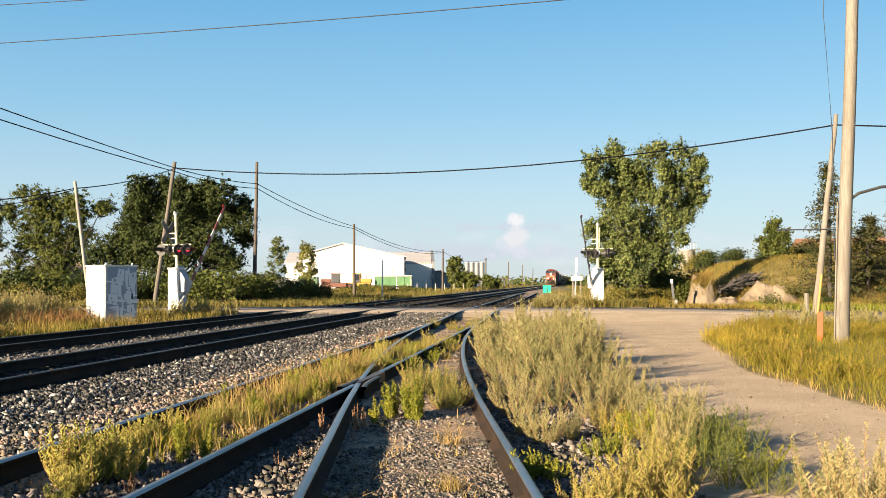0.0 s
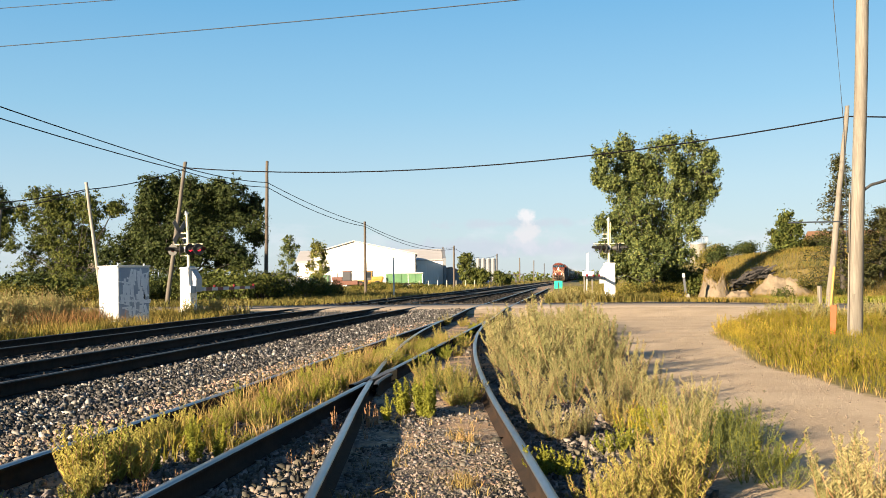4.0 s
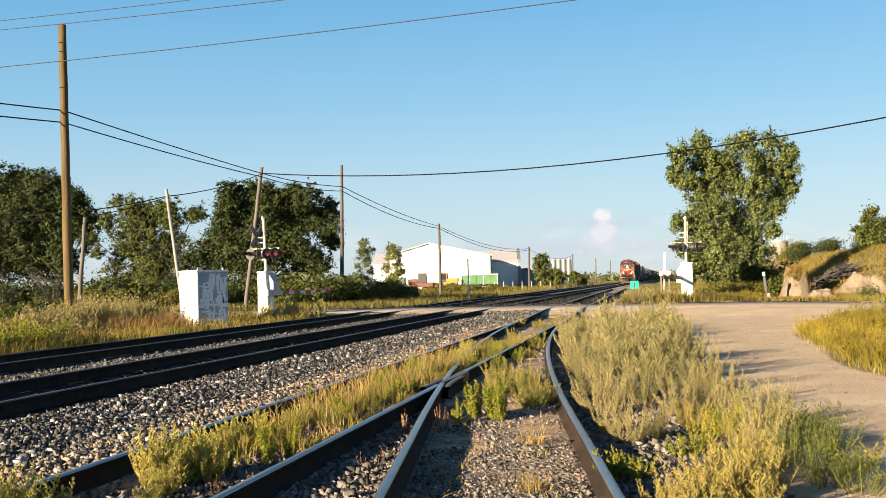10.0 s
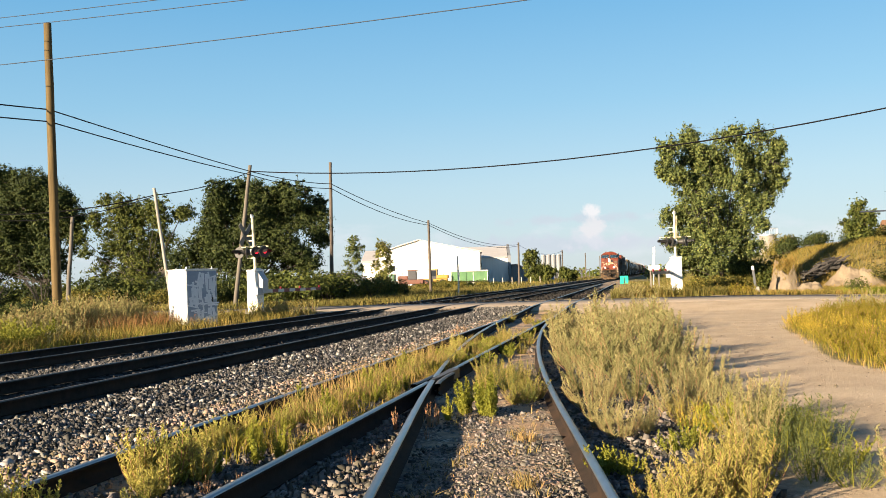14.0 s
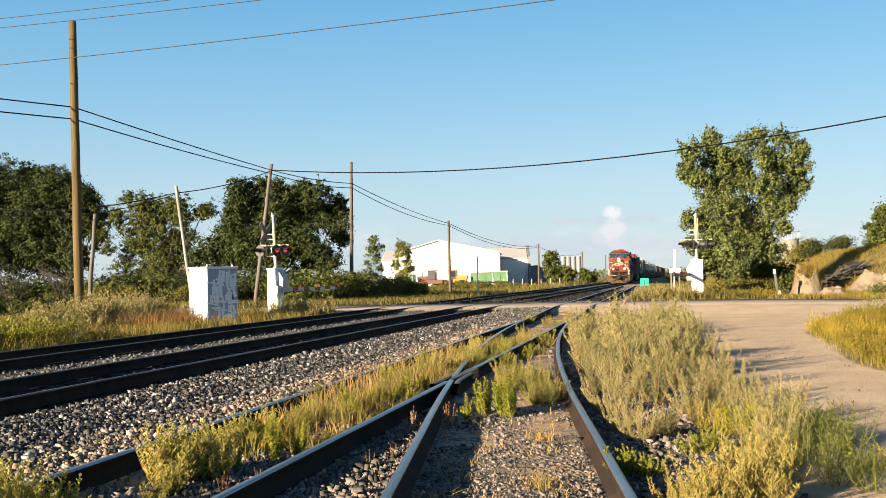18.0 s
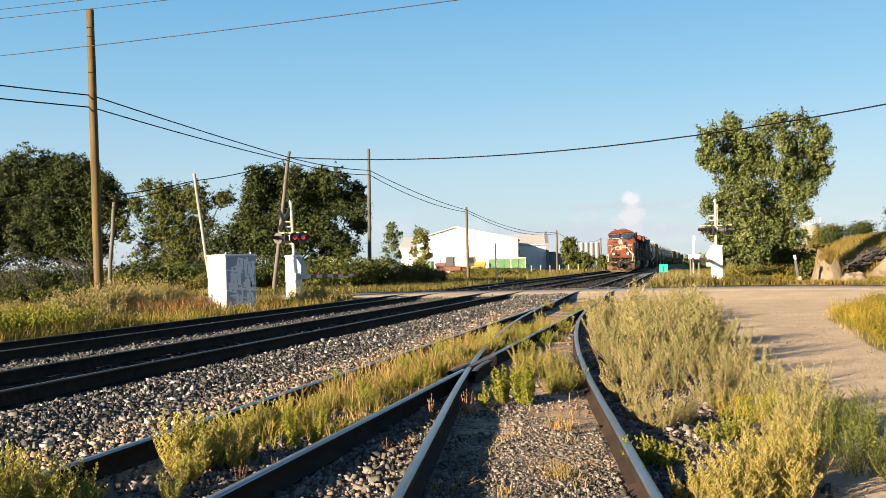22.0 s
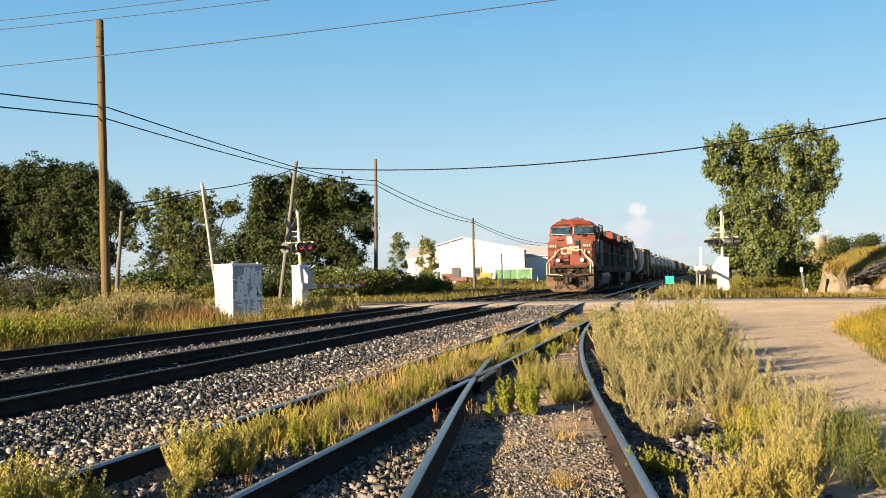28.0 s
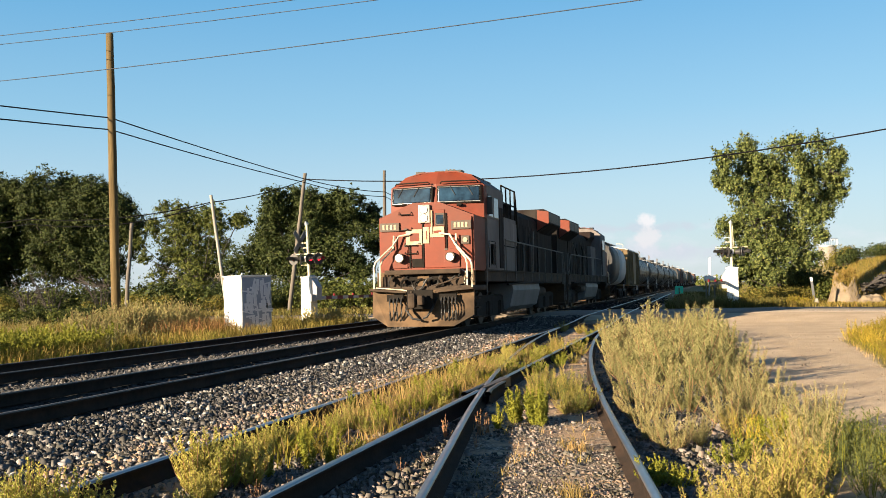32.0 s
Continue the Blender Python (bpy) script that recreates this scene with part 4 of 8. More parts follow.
cl = crossing_signal("white crossing signal with lit red lamps and a striped gate arm", pose(-17.09, 43.3, 0.15, 0, 0, -12) @ Matrix.Scale(1.048, 4), 4.25, (-0.36, 0, "box_back"), -0.14,
                     ((-0.58, (-0.05, -1.0, 0), False), (-0.28, (-1.0, -0.5, 0), False), (0.22, (1.0, -0.5, 0), True), (0.64, (1.0, -0.5, 0), True)))
cr = crossing_signal("white crossing signal with black visored lamps and a gate arm", pose(1.85, 52.0, 0.24, 0, 0, 4), 4.15, (0.09, -4, "alu"), 0.02,
                     ((-0.45, (-1.0, -0.25, 0), False), (-0.2, (-1.0, -0.4, 0), False), (0.40, (1.0, -0.15, 0), False), (0.55, (1.0, -0.5, 0), False)))
for s, x in ((cl, 0.36), (cr, -0.36)):
    k = 1 if x > 0 else -1           # a sloping grey hood over the arm's pivot
    bm = prism([(k * 0.0, 1.98), (k * 0.16, 2.02), (k * 0.52, 1.5), (k * 0.5, 0.92), (k * 0.28, 0.92), (k * 0.28, 1.45)], "y", -0.20, 0.24)
    part("gate_mechanism", bm, M["cast"], s, "grey cast gate mechanism")
part("hatch", boxm(-0.21, 0.21, -0.262, -0.252, 0.35, 1.0, 0.004), M["white_paint"], cl)
part("hatch", boxm(-0.21, 0.21, -0.262, -0.252, 1.1, 1.7, 0.004), M["white_paint"], cr)
arm_l = gate_arm(cl, 4.95, "red and white striped gate arm")
arm_r = gate_arm(cr, 4.2, "dark unpainted back of the gate arm", ("box_back", "black_metal"))

# ---- signal cabinet with scrawled paint ----
# the door is blue-grey where the other faces are white
M["box_grey"] = mat("blue-grey door colour", (0.30, 0.34, 0.42), (0.24, 0.28, 0.35), scale=2.5, rough=0.6, c=(0.42, 0.45, 0.5), c_scale=2.0, c_amount=0.6)
M["scrawl"] = mat("pale scrawled paint", (0.78, 0.79, 0.82), (0.66, 0.67, 0.71), scale=6, rough=0.6)
cab = thing("signal_cabinet", "white metal railway signal cabinet with a scrawled blue-grey door", "cabinet", pose(-17.20, 37.0, -0.05, 0, 0, 58) @ Matrix.Scale(0.958, 4))
part("body", boxm(-0.73, 0.73, -0.65, 0.65, 0, 2.30, 0.02), M["white_paint"], cab)
part("roof", boxm(-0.77, 0.77, -0.69, 0.69, 2.302, 2.36, 0.015), M["white_paint"], cab)
part("door", boxm(-0.70, 0.70, -0.672, -0.652, 0.06, 2.27, 0.006), M["box_grey"], cab, "blue-grey door")
for k in range(64):
    x, z = random.uniform(-0.56, 0.6), random.uniform(0.3, 2.0)
    w, h = (random.uniform(0.03, 0.07), random.uniform(0.2, 0.65)) if k % 3 else (random.uniform(0.12, 0.3), random.uniform(0.04, 0.08))
    part("paint_bar", boxm(-w, w, -0.0795, -0.074 - 0.0002 * k, -h / 2, h / 2, 0, Matrix.Translation((x, -0.6, z)) @ Matrix.Rotation(random.uniform(-0.25, 0.25), 4, "Y")), M["scrawl"], cab)
for x in (-0.6, 0.6):
    part("lifting_eye", rodm((x, -0.5, 2.36), (x, -0.5, 2.44), 0.035, 0.02, 8), M["galv"], cab)
part("door_handle", boxm(0.45, 0.5, -0.71, -0.672, 1.0, 1.2, 0.006), M["black_metal"], cab)
part("skid", boxm(-0.76, 0.76, -0.68, 0.68, -0.28, -0.003), M["galv"], cab)

# ---- switch stand with a green target, stakes and marker posts ----
ss = thing("switch_stand", "black switch stand with a green target plate", "switch stand", pose(-0.75, 52.6, 0.2))
part("stand", prism([(-0.22, 0), (0.22, 0), (0.12, 0.5), (-0.12, 0.5)], "y", -0.12, 0.12), M["black_metal"], ss)
part("spindle", rodm((0, 0, 0.45), (0, 0, 1.05), 0.03, 0.03, 8), M["black_metal"], ss)
part("target", boxm(-0.21, 0.21, -0.012, 0.012, 0.72, 1.12, 0.004, Matrix.Rotation(radians(12), 4, "Z")), M["green_paint"], ss, "green target plate")
part("slot", boxm(-0.02, 0.02, -0.02, -0.014, 0.80, 1.04, 0, Matrix.Rotation(radians(12), 4, "Z")), M["black_metal"], ss)
part("lever", rodm((0.1, -0.1, 0.1), (0.65, -0.25, 0.28), 0.03, 0.02, 8), M["black_metal"], ss)
mk = thing("survey_stake", "faded orange survey stake in the grass", "stake", pose(6.25, 25.6, 0.0, 0, 2, 0))
part("stake", boxm(-0.065, 0.065, -0.02, 0.02, -0.2, 0.72, 0.006), M["orange_paint"], mk)
mp = thing("marker_post", "thin pale wooden stake beside the thick pole", "post", pose(6.5, 24.6, 0, 0, 1, 0))
part("stake", boxm(-0.045, 0.045, -0.03, 0.03, -0.2, 1.0, 0.006), M["pole_wood"], mp)
mq = thing("marker_post", "leaning grey marker post on a concrete foot", "post", pose(5.95, 54.5, 0.2, 0, -6, 0))
part("post", boxm(-0.06, 0.06, -0.05, 0.05, 0.3, 1.2, 0.01), M["box_back"], mq)
part("band", boxm(-0.062, 0.062, -0.052, 0.052, 1.204, 1.42, 0.01), M["white_paint"], mq, "white reflective band")
part("foot", boxm(-0.17, 0.17, -0.17, 0.17, -0.2, 0.32, 0.03), M["pole_pale"], mq, "pale concrete foot")
mw = thing("marker_post", "short weathered wooden post by the road", "post", pose(9.8, 42.0, 0.05))
part("post", rodm((0, 0, -0.2), (0, 0, 0.95), 0.09, 0.09, 8), M["pole_wood"], mw)
sg = thing("road_sign", "small white sign board on two posts beside the track", "sign", pose(0.86, 57.5, 0.15))
part("board", boxm(-0.32, 0.32, -0.02, 0.02, 1.42, 1.67, 0.005), M["white_paint"], sg)
for x in (-0.22, 0.22):
    part("post", boxm(x - 0.04, x + 0.04, 0.021, 0.08, -0.2, 1.7), M["pole_wood"], sg)
tp = thing("marker_post", "tall white post beside the railway", "post", pose(1.0, 76, 0.1, 0, 3, 0))
part("post", boxm(-0.08, 0.08, -0.05, 0.05, 1.6, 3.2, 0.01), M["white_paint"], tp)
part("leg", boxm(-0.05, 0.05, -0.05, 0.05, -0.2, 1.6), M["galv"], tp)
tw_ = thing("marker_post", "thin white roadside delineator post", "post", pose(-14.2, 79.5, 0.1))
part("post", rodm((0, 0, -0.2), (0, 0, 3.2), 0.06, 0.06, 8), M["white_paint"], tw_)

# ---- warehouse and yard behind the tracks ----
M["metal_white"] = mat("white sheet metal", (0.86, 0.85, 0.82), (0.78, 0.77, 0.74), scale=0.8, stretch=(4, 4, 0.3), rough=0.5, c=(0.7, 0.68, 0.62), c_scale=0.12, c_amount=0.3)
M["metal_grey"] = mat("grey sheet-metal roof", (0.50, 0.48, 0.47), (0.42, 0.40, 0.39), scale=0.6, stretch=(0.3, 4, 1), rough=0.5, c=(0.36, 0.30, 0.26), c_scale=0.15, c_amount=0.35)
M["metal_dark"] = mat("dark trim", (0.06, 0.06, 0.07), rough=0.5)
M["glass"] = mat("dark window glass", (0.02, 0.025, 0.03), (0.03, 0.035, 0.045), rough=0.08)
M["green_sheet"] = mat("green sheet", (0.085, 0.20, 0.085), (0.065, 0.155, 0.07), scale=1.5, rough=0.6, c=(0.16, 0.28, 0.12), c_scale=0.5)
M["machine_yellow"] = mat("machine yellow", (0.48, 0.25, 0.035), (0.36, 0.19, 0.03), scale=2, rough=0.5, c=(0.3, 0.2, 0.08), c_scale=1.0, c_amount=0.5)
M["machine_red"] = mat("machine red", (0.15, 0.055, 0.035), (0.11, 0.045, 0.03), scale=2, rough=0.55)
M["rubber"] = mat("tyre rubber", (0.025, 0.025, 0.026), rough=0.85)
M["blue_sheet"] = mat("blue sheet", (0.03, 0.12, 0.34), (0.03, 0.09, 0.26), scale=2, rough=0.5)
M["silo"] = mat("grey silo steel", (0.22, 0.23, 0.25), (0.17, 0.18, 0.195), scale=1, stretch=(3, 3, 0.2), rough=0.6, metal=0.1)
M["concrete"] = mat("pale concrete", (0.52, 0.47, 0.40), (0.42, 0.38, 0.33), scale=2, rough=0.9)
M["concrete_dark"] = mat("stained concrete", (0.26, 0.235, 0.20), (0.18, 0.165, 0.145), scale=2, rough=0.9)
M["roof_orange"] = mat("brown shingles", (0.20, 0.105, 0.055), (0.15, 0.08, 0.045), scale=2, rough=0.9)
M["siding_tan"] = mat("tan siding", (0.45, 0.36, 0.26), (0.38, 0.30, 0.22), scale=1, rough=0.8)
M["wood_pile"] = mat("grey timber", (0.05, 0.043, 0.04), (0.025, 0.022, 0.02), scale=2, stretch=(0.4, 5, 5), objvar=0.4)


def ribs(parent, x0, x1, y, z0, z1, step, material, top=None):
    """Upright seams on a sheet-metal wall that faces -y."""
    x = x0
    while x < x1:
        zt = z1 if top is None else top(x)
        part("panel", boxm(x + 0.03, min(x + step, x1) - 0.03, y - 0.06, y - 0.005, z0, zt - 0.05), M[material], parent)
        x += step


# gabled white shed: local x across, y away
wh = thing("warehouse", "large white sheet-metal warehouse with a low gabled front", "warehouse", pose(-41.5, 200, 0, 0, 0, 9))
W_, E_, P_, PX = 10.2, 6.7, 9.4, -2.2
part("wall", prism([(-W_, 0), (W_, 0), (W_, E_), (PX, P_), (-W_, E_ + 0.5)], "y", 0, 22), M["metal_white"], wh, "white gable wall")
roofp = lambda x: E_ + (P_ - E_) * (1 - abs(x - PX) / (W_ - PX if x > PX else W_ + PX))
ribs(wh, -W_ + 0.3, W_ - 0.3, 0, 0.3, E_, 2.0, "metal_white", lambda x: min(roofp(x), roofp(x + 2.0)) - 0.25)
for s in (-1, 1):
    part("roof", prism([(PX, P_ + 0.02), (PX, P_ + 0.22), (s * (W_ + 0.4), E_ + 0.12 + (0.5 if s < 0 else 0)), (s * (W_ + 0.4), E_ - 0.1 + (0.5 if s < 0 else 0))], "y", -0.4, 22.3), M["metal_grey"], wh, "grey metal roof slope")
part("big_door", boxm(-2.9, 7.8, -0.14, -0.065, 0.1, 5.2), M["metal_white"], wh)
part("corner_trim", boxm(W_ - 0.05, W_ + 0.12, -0.2, 0.3, 0, E_ - 0.05), M["metal_dark"], wh, "dark corner trim")
win = part("window", boxm(-8.2, -7.1, -0.16, -0.06, 3.4, 4.4), M["glass"], wh)
part("window_frame", boxm(-8.3, -7.0, -0.12, -0.065, 3.3, 4.5), M["metal_white"], win)
for k in range(9):
    part("side_panel", boxm(W_ + 0.003, W_ + 0.06, 0.6 + k * 2.35, 2.85 + k * 2.35, 0.2, E_ - 0.35), M["silo"], wh)
part("vent", boxm(W_ + 0.06, W_ + 0.3, 8, 9.5, 3.7, 4.6), M["metal_dark"], wh)
# higher hall behind it
hall = thing("warehouse", "long white warehouse hall with a grey metal roof", "warehouse", pose(-38, 224, 0, 0, 0, 9))
part("wall", prism([(0, 0), (20, 0), (20, 5.9), (10, 8.4), (0, 5.9)], "x", -23.5, 9.3), M["metal_white"], hall)
for a, b in (((-0.4, 5.75), (10, 8.45)), ((20.4, 5.75), (10, 8.45))):
    part("roof", prism([a, b, (b[0], b[1] + 0.2), (a[0], a[1] + 0.2)], "x", -23.9, 9.2), M["metal_grey"], hall, "grey metal roof slope")
part("end_parapet", prism([(-1.5, 0), (21, 0), (20.5, 6.2), (10, 9.1), (-1, 6.2)], "x", 9.35, 9.9), M["silo"], hall, "grey end wall")
lean = thing("shed", "low white lean-to shed beside the warehouse", "shed", pose(-28.4, 226, 0, 0, 0, 9))
part("wall", prism([(0, 0), (3.8, 0), (3.8, 3.0), (1.5, 4.0), (0, 3.9)], "y", 0, 10), M["silo"], lean)
part("roof", prism([(-0.2, 3.92), (1.5, 4.05), (4.0, 3.0), (4.0, 3.2), (1.5, 4.25), (-0.2, 4.12)], "y", -0.3, 10.3), M["metal_dark"], lean)
bl = thing("shed", "small blue shed with a pale roof", "shed", pose(-24.6, 232, 0, 0, 0, 5))
part("wall", boxm(0, 5.5, 0, 5, 0, 1.5), M["blue_sheet"], bl)
part("roof", prism([(-0.3, 2.5), (1.2, 2.6), (5.8, 1.45), (5.8, 1.3), (-0.3, 1.5)], "y", -0.3, 5.3), M["metal_white"], bl)
for k in range(4):
    so = thing("silo", "grey corrugated grain silo far off", "silo", pose(-30.5 + k * 1.65, 330, 0), "grain silos")
    bm = bmesh.new()
    rod(bm, (0, 0, 0), (0, 0, 7.9), 0.8, 0.8, 20)
    part("barrel", bm, M["silo"], so)
    part("roof", rodm((0, 0, 7.9), (0, 0, 8.2), 0.85, 0.25, 20), M["metal_grey"], so)
for k in range(5):
    rk = thing("storage_rack", "low dark storage rack far down the yard", "rack", pose(-25 + k * 2.4, 300, 0))
    part("roof", boxm(-1.25, 1.25, -1, 1, 2.5, 2.75), M["metal_dark"], rk)
    for x in (-1.1, 1.1):
        part("post", boxm(x - 0.1, x + 0.1, -0.1, 0.1, 0, 2.5), M["metal_dark"], rk)

# yard machines before the warehouse
trl = thing("trailer", "long green covered trailer parked in the yard", "trailer", pose(-30.5, 183, 0, 0, 0, 6), "yard vehicles")
part("body", boxm(-3.4, 3.4, -1.2, 1.2, 0.9, 2.6, 0.08), M["green_sheet"], trl)
part("chassis", boxm(-3.3, 3.3, -0.9, 0.9, 0.6, 0.9), M["black_metal"], trl)
part("cover", boxm(-3.42, 3.42, -1.25, 1.25, 2.605, 2.85, 0.06), M["metal_grey"], trl, "pale tarpaulin cover")
for k in range(6):
    part("stake", boxm(-3.3 + k * 1.3, -3.2 + k * 1.3, -1.26, -1.2, 0.9, 2.5), M["metal_white"] if k % 2 else M["green_sheet"], trl)
for x in (-2.6, -1.5, 1.6, 2.6):
    w = part("wheel", disc(bmesh.new(), (x, -0.95, 0.5), 0.5, "y", 0.3, 16), M["rubber"], trl)
    part("rim", disc(bmesh.new(), (x, -1.11, 0.5), 0.26, "y", 0.04, 12), M["galv"], w)
cont = thing("container", "pale green container standing in the yard", "container", pose(-46.5, 183, 0, 0, 0, 3))
part("body", boxm(-1.8, 1.8, -1.2, 1.2, 0.1, 2.6, 0.05), M["green_sheet"], cont)
for k in range(6):
    part("rib", boxm(-1.7 + k * 0.6, -1.5 + k * 0.6, -1.24, -1.2, 0.2, 2.5), M["silo"], cont)


def loader(x, y, rz, material, label):
    t = thing("wheel_loader", label, "loader", pose(x, y, 0, 0, 0, rz), "yard vehicles")
    part("chassis", boxm(-2.4, 2.2, -0.9, 0.9, 0.7, 1.5, 0.08), M[material], t)
    part("hood", boxm(0.4, 2.4, -0.8, 0.8, 1.5, 2.2, 0.15), M[material], t)
    c = part("cab", boxm(-1.1, 0.4, -0.8, 0.8, 1.5, 3.1, 0.08), M["metal_dark"], t)
    part("cab_roof", boxm(-1.2, 0.5, -0.9, 0.9, 3.1, 3.25, 0.04), M[material], c)
    part("window", boxm(-0.95, 0.25, -0.83, -0.81, 2.0, 2.95), M["glass"], c)
    for a in (-1.0, 0.32):
        part("pillar", boxm(a - 0.05, a + 0.06, -0.86, -0.80, 1.5, 3.1), M[material], c)
    for a in (-1.6, 1.4):
        w = part("wheel", disc(bmesh.new(), (a, -0.95, 0.7), 0.7, "y", 0.45, 18), M["rubber"], t)
        part("rim", disc(bmesh.new(), (a, -1.19, 0.7), 0.34, "y", 0.05, 12), M[material], w)
    part("exhaust", rodm((1.4, 0.3, 2.2), (1.4, 0.3, 2.9), 0.07, 0.07, 8), M["black_metal"], t)
    part("rear_window", boxm(0.41, 0.43, -0.7, 0.7, 2.1, 2.95), M["silo"], c)
    part("light_bar", boxm(-1.25, -1.15, -0.7, 0.7, 2.95, 3.08), M["metal_white"], c)
    part("fender", prism([(-2.35, 1.3), (-0.85, 1.3), (-1.0, 1.55), (-2.2, 1.55)], "y", -1.15, -0.85), M[material], t)
    part("ladder", boxm(-0.75, -0.35, -1.0, -0.9, 0.5, 1.5), M["black_metal"], t)
    part("arm", prism([(-2.2, 1.5), (-3.6, 0.6), (-3.6, 0.4), (-2.0, 1.1)], "y", -0.6, 0.6), M[material], t)
    part("bucket", prism([(-3.5, 0.2), (-4.4, 0.15), (-4.3, 0.4), (-3.9, 1.0), (-3.5, 1.1)], "y", -1.2, 1.2), M["black_metal"], t)


loader(-36.6, 181, 4, "machine_yellow", "yellow wheel loader parked in the yard")
loader(-41.0, 180, 184, "machine_red", "rusty red loader parked in the yard")
for k in range(7):
    fp = thing("fence_post", "white fence post in front of the yard", "fence post", pose(-26.2 + k * 1.6, 172, 0), "yard fence posts")
    part("post", boxm(-0.05, 0.05, -0.05, 0.05, -0.1, 1.3), M["concrete"], fp)
for k, (x, y, w, h) in enumerate(((-54.5, 150, 3.2, 3.0), (-50.3, 148, 1.7, 1.9), (-46.0, 149, 2.3, 2.3))):
    tk = thing("storage_tank", "white steel storage tank in the yard", "tank", pose(x, y, 0), "yard tanks")
    bm = bmesh.new()
    if k == 1:
        rod(bm, (0, 0, 0), (0, 0, h), 0.8, 0.8, 20)
    else:
        rod(bm, (-w / 2, 0, 0.9 + h * 0.3), (w / 2, 0, 0.9 + h * 0.3), h * 0.33, h * 0.33, 20)
    part("shell", bm, M["metal_white"], tk)
    for s in (-0.3, 0.3):
        part("saddle", boxm(s * w - 0.12, s * w + 0.12, -0.6, 0.6, 0, 0.9), M["galv"], tk)
tr_ = thing("truck", "dark grey box truck parked in the yard", "truck", pose(-49.5, 166, 0, 0, 0, 5), "yard vehicles")
part("box", boxm(-1.6, 2.2, -1.1, 1.1, 0.9, 3.0, 0.06), M["metal_dark"], tr_)
part("cab", prism([(2.25, 0.6), (4.0, 0.6), (4.0, 1.5), (3.5, 2.3), (2.25, 2.4)], "y", -1.0, 1.0), M["silo"], tr_)
for a in (-0.8, 3.2):
    part("wheel", disc(bmesh.new(), (a, -0.95, 0.45), 0.45, "y", 0.3, 14), M["rubber"], tr_)
part("chassis", boxm(-1.6, 3.9, -0.8, 0.8, 0.45, 0.9), M["black_metal"], tr_)
far = thing("house", "small pale house behind the trees", "house", pose(-47, 92, 0, 0, 0, 15))
part("wall", prism([(-4, 0), (4, 0), (4, 2.6), (0, 4.0), (-4, 2.6)], "y", 0, 6), M["siding_tan"], far)
part("roof", prism([(-4.4, 2.5), (0, 4.05), (4.4, 2.5), (4.4, 2.7), (0, 4.3), (-4.4, 2.7)], "y", -0.4, 6.4), M["metal_grey"], far)
part("window", boxm(-1.5, -0.3, -0.05, -0.003, 1.1, 2.1), M["glass"], far)

# ---- right of the road: concrete tank, timber pile, house roof ----
ct = thing("water_tank", "round pale concrete tank with a rail on top", "tank", pose(14.6, 120, 2.2))
part("wall", disc(bmesh.new(), (0, 0, 1.2), 0.95, "z", 3.4, 24), M["concrete_dark"], ct)
part("rim", disc(bmesh.new(), (0, 0, 2.98), 1.05, "z", 0.14, 24), M["galv"], ct)
for k in range(10):
    a = k * math.tau / 10
    part("rail_post", rodm((math.cos(a) * 1.1, math.sin(a) * 1.1, 3.0), (math.cos(a) * 1.1, math.sin(a) * 1.1, 3.75), 0.025, 0.025, 5), M["galv"], ct)
part("handrail", pipe([(math.cos(k * math.tau / 20) * 1.1, math.sin(k * math.tau / 20) * 1.1, 3.75) for k in range(21)], 0.03, 5), M["galv"], ct)
hs = thing("house", "house with a red-brown shingle roof behind the spruces", "house", pose(28.9, 125, 2.3, 0, 0, -10))
part("wall", boxm(-1.2, 12.5, 0, 7, -1, 1.94), M["siding_tan"], hs)
bm = bmesh.new()                     # hipped roof
eave = [bm.verts.new(p) for p in ((-1.8, -0.6, 1.95), (13.0, -0.6, 1.95), (13.0, 7.6, 1.95), (-1.8, 7.6, 1.95))]
ridge = [bm.verts.new(p) for p in ((-0.7, 3.5, 4.4), (11.8, 3.5, 4.4))]
for q in ((eave[0], eave[1], ridge[1], ridge[0]), (eave[2], eave[3], ridge[0], ridge[1]), (eave[3], eave[0], ridge[0]), (eave[1], eave[2], ridge[1]), eave[::-1]):
    bm.faces.new(q)
part("roof", bm, M["roof_orange"], hs, "red-brown shingle roof")
part("window", boxm(-1.1, -0.3, -0.06, -0.003, 0.6, 1.7), M["glass"], hs)
for k in range(90):
    u = random.random()
    x, y = 8.5 + 2.9 * u, 60.4 + random.uniform(0, 1.6)
    z = float(gz(x, y)) + 0.08 + random.uniform(0, 1) * (0.5 + 0.25 * u)
    lg = thing("timber", "weathered grey timber on a scrap pile", "timber", pose(x, y, z, random.uniform(-12, 12), random.uniform(-32, 12), random.uniform(-50, 50)), "scrap timber pile")
    l = random.uniform(0.25, 0.65)
    part("beam", boxm(-l, l, -0.055, 0.055, -0.045, 0.045, 0.01), M["wood_pile"], lg)


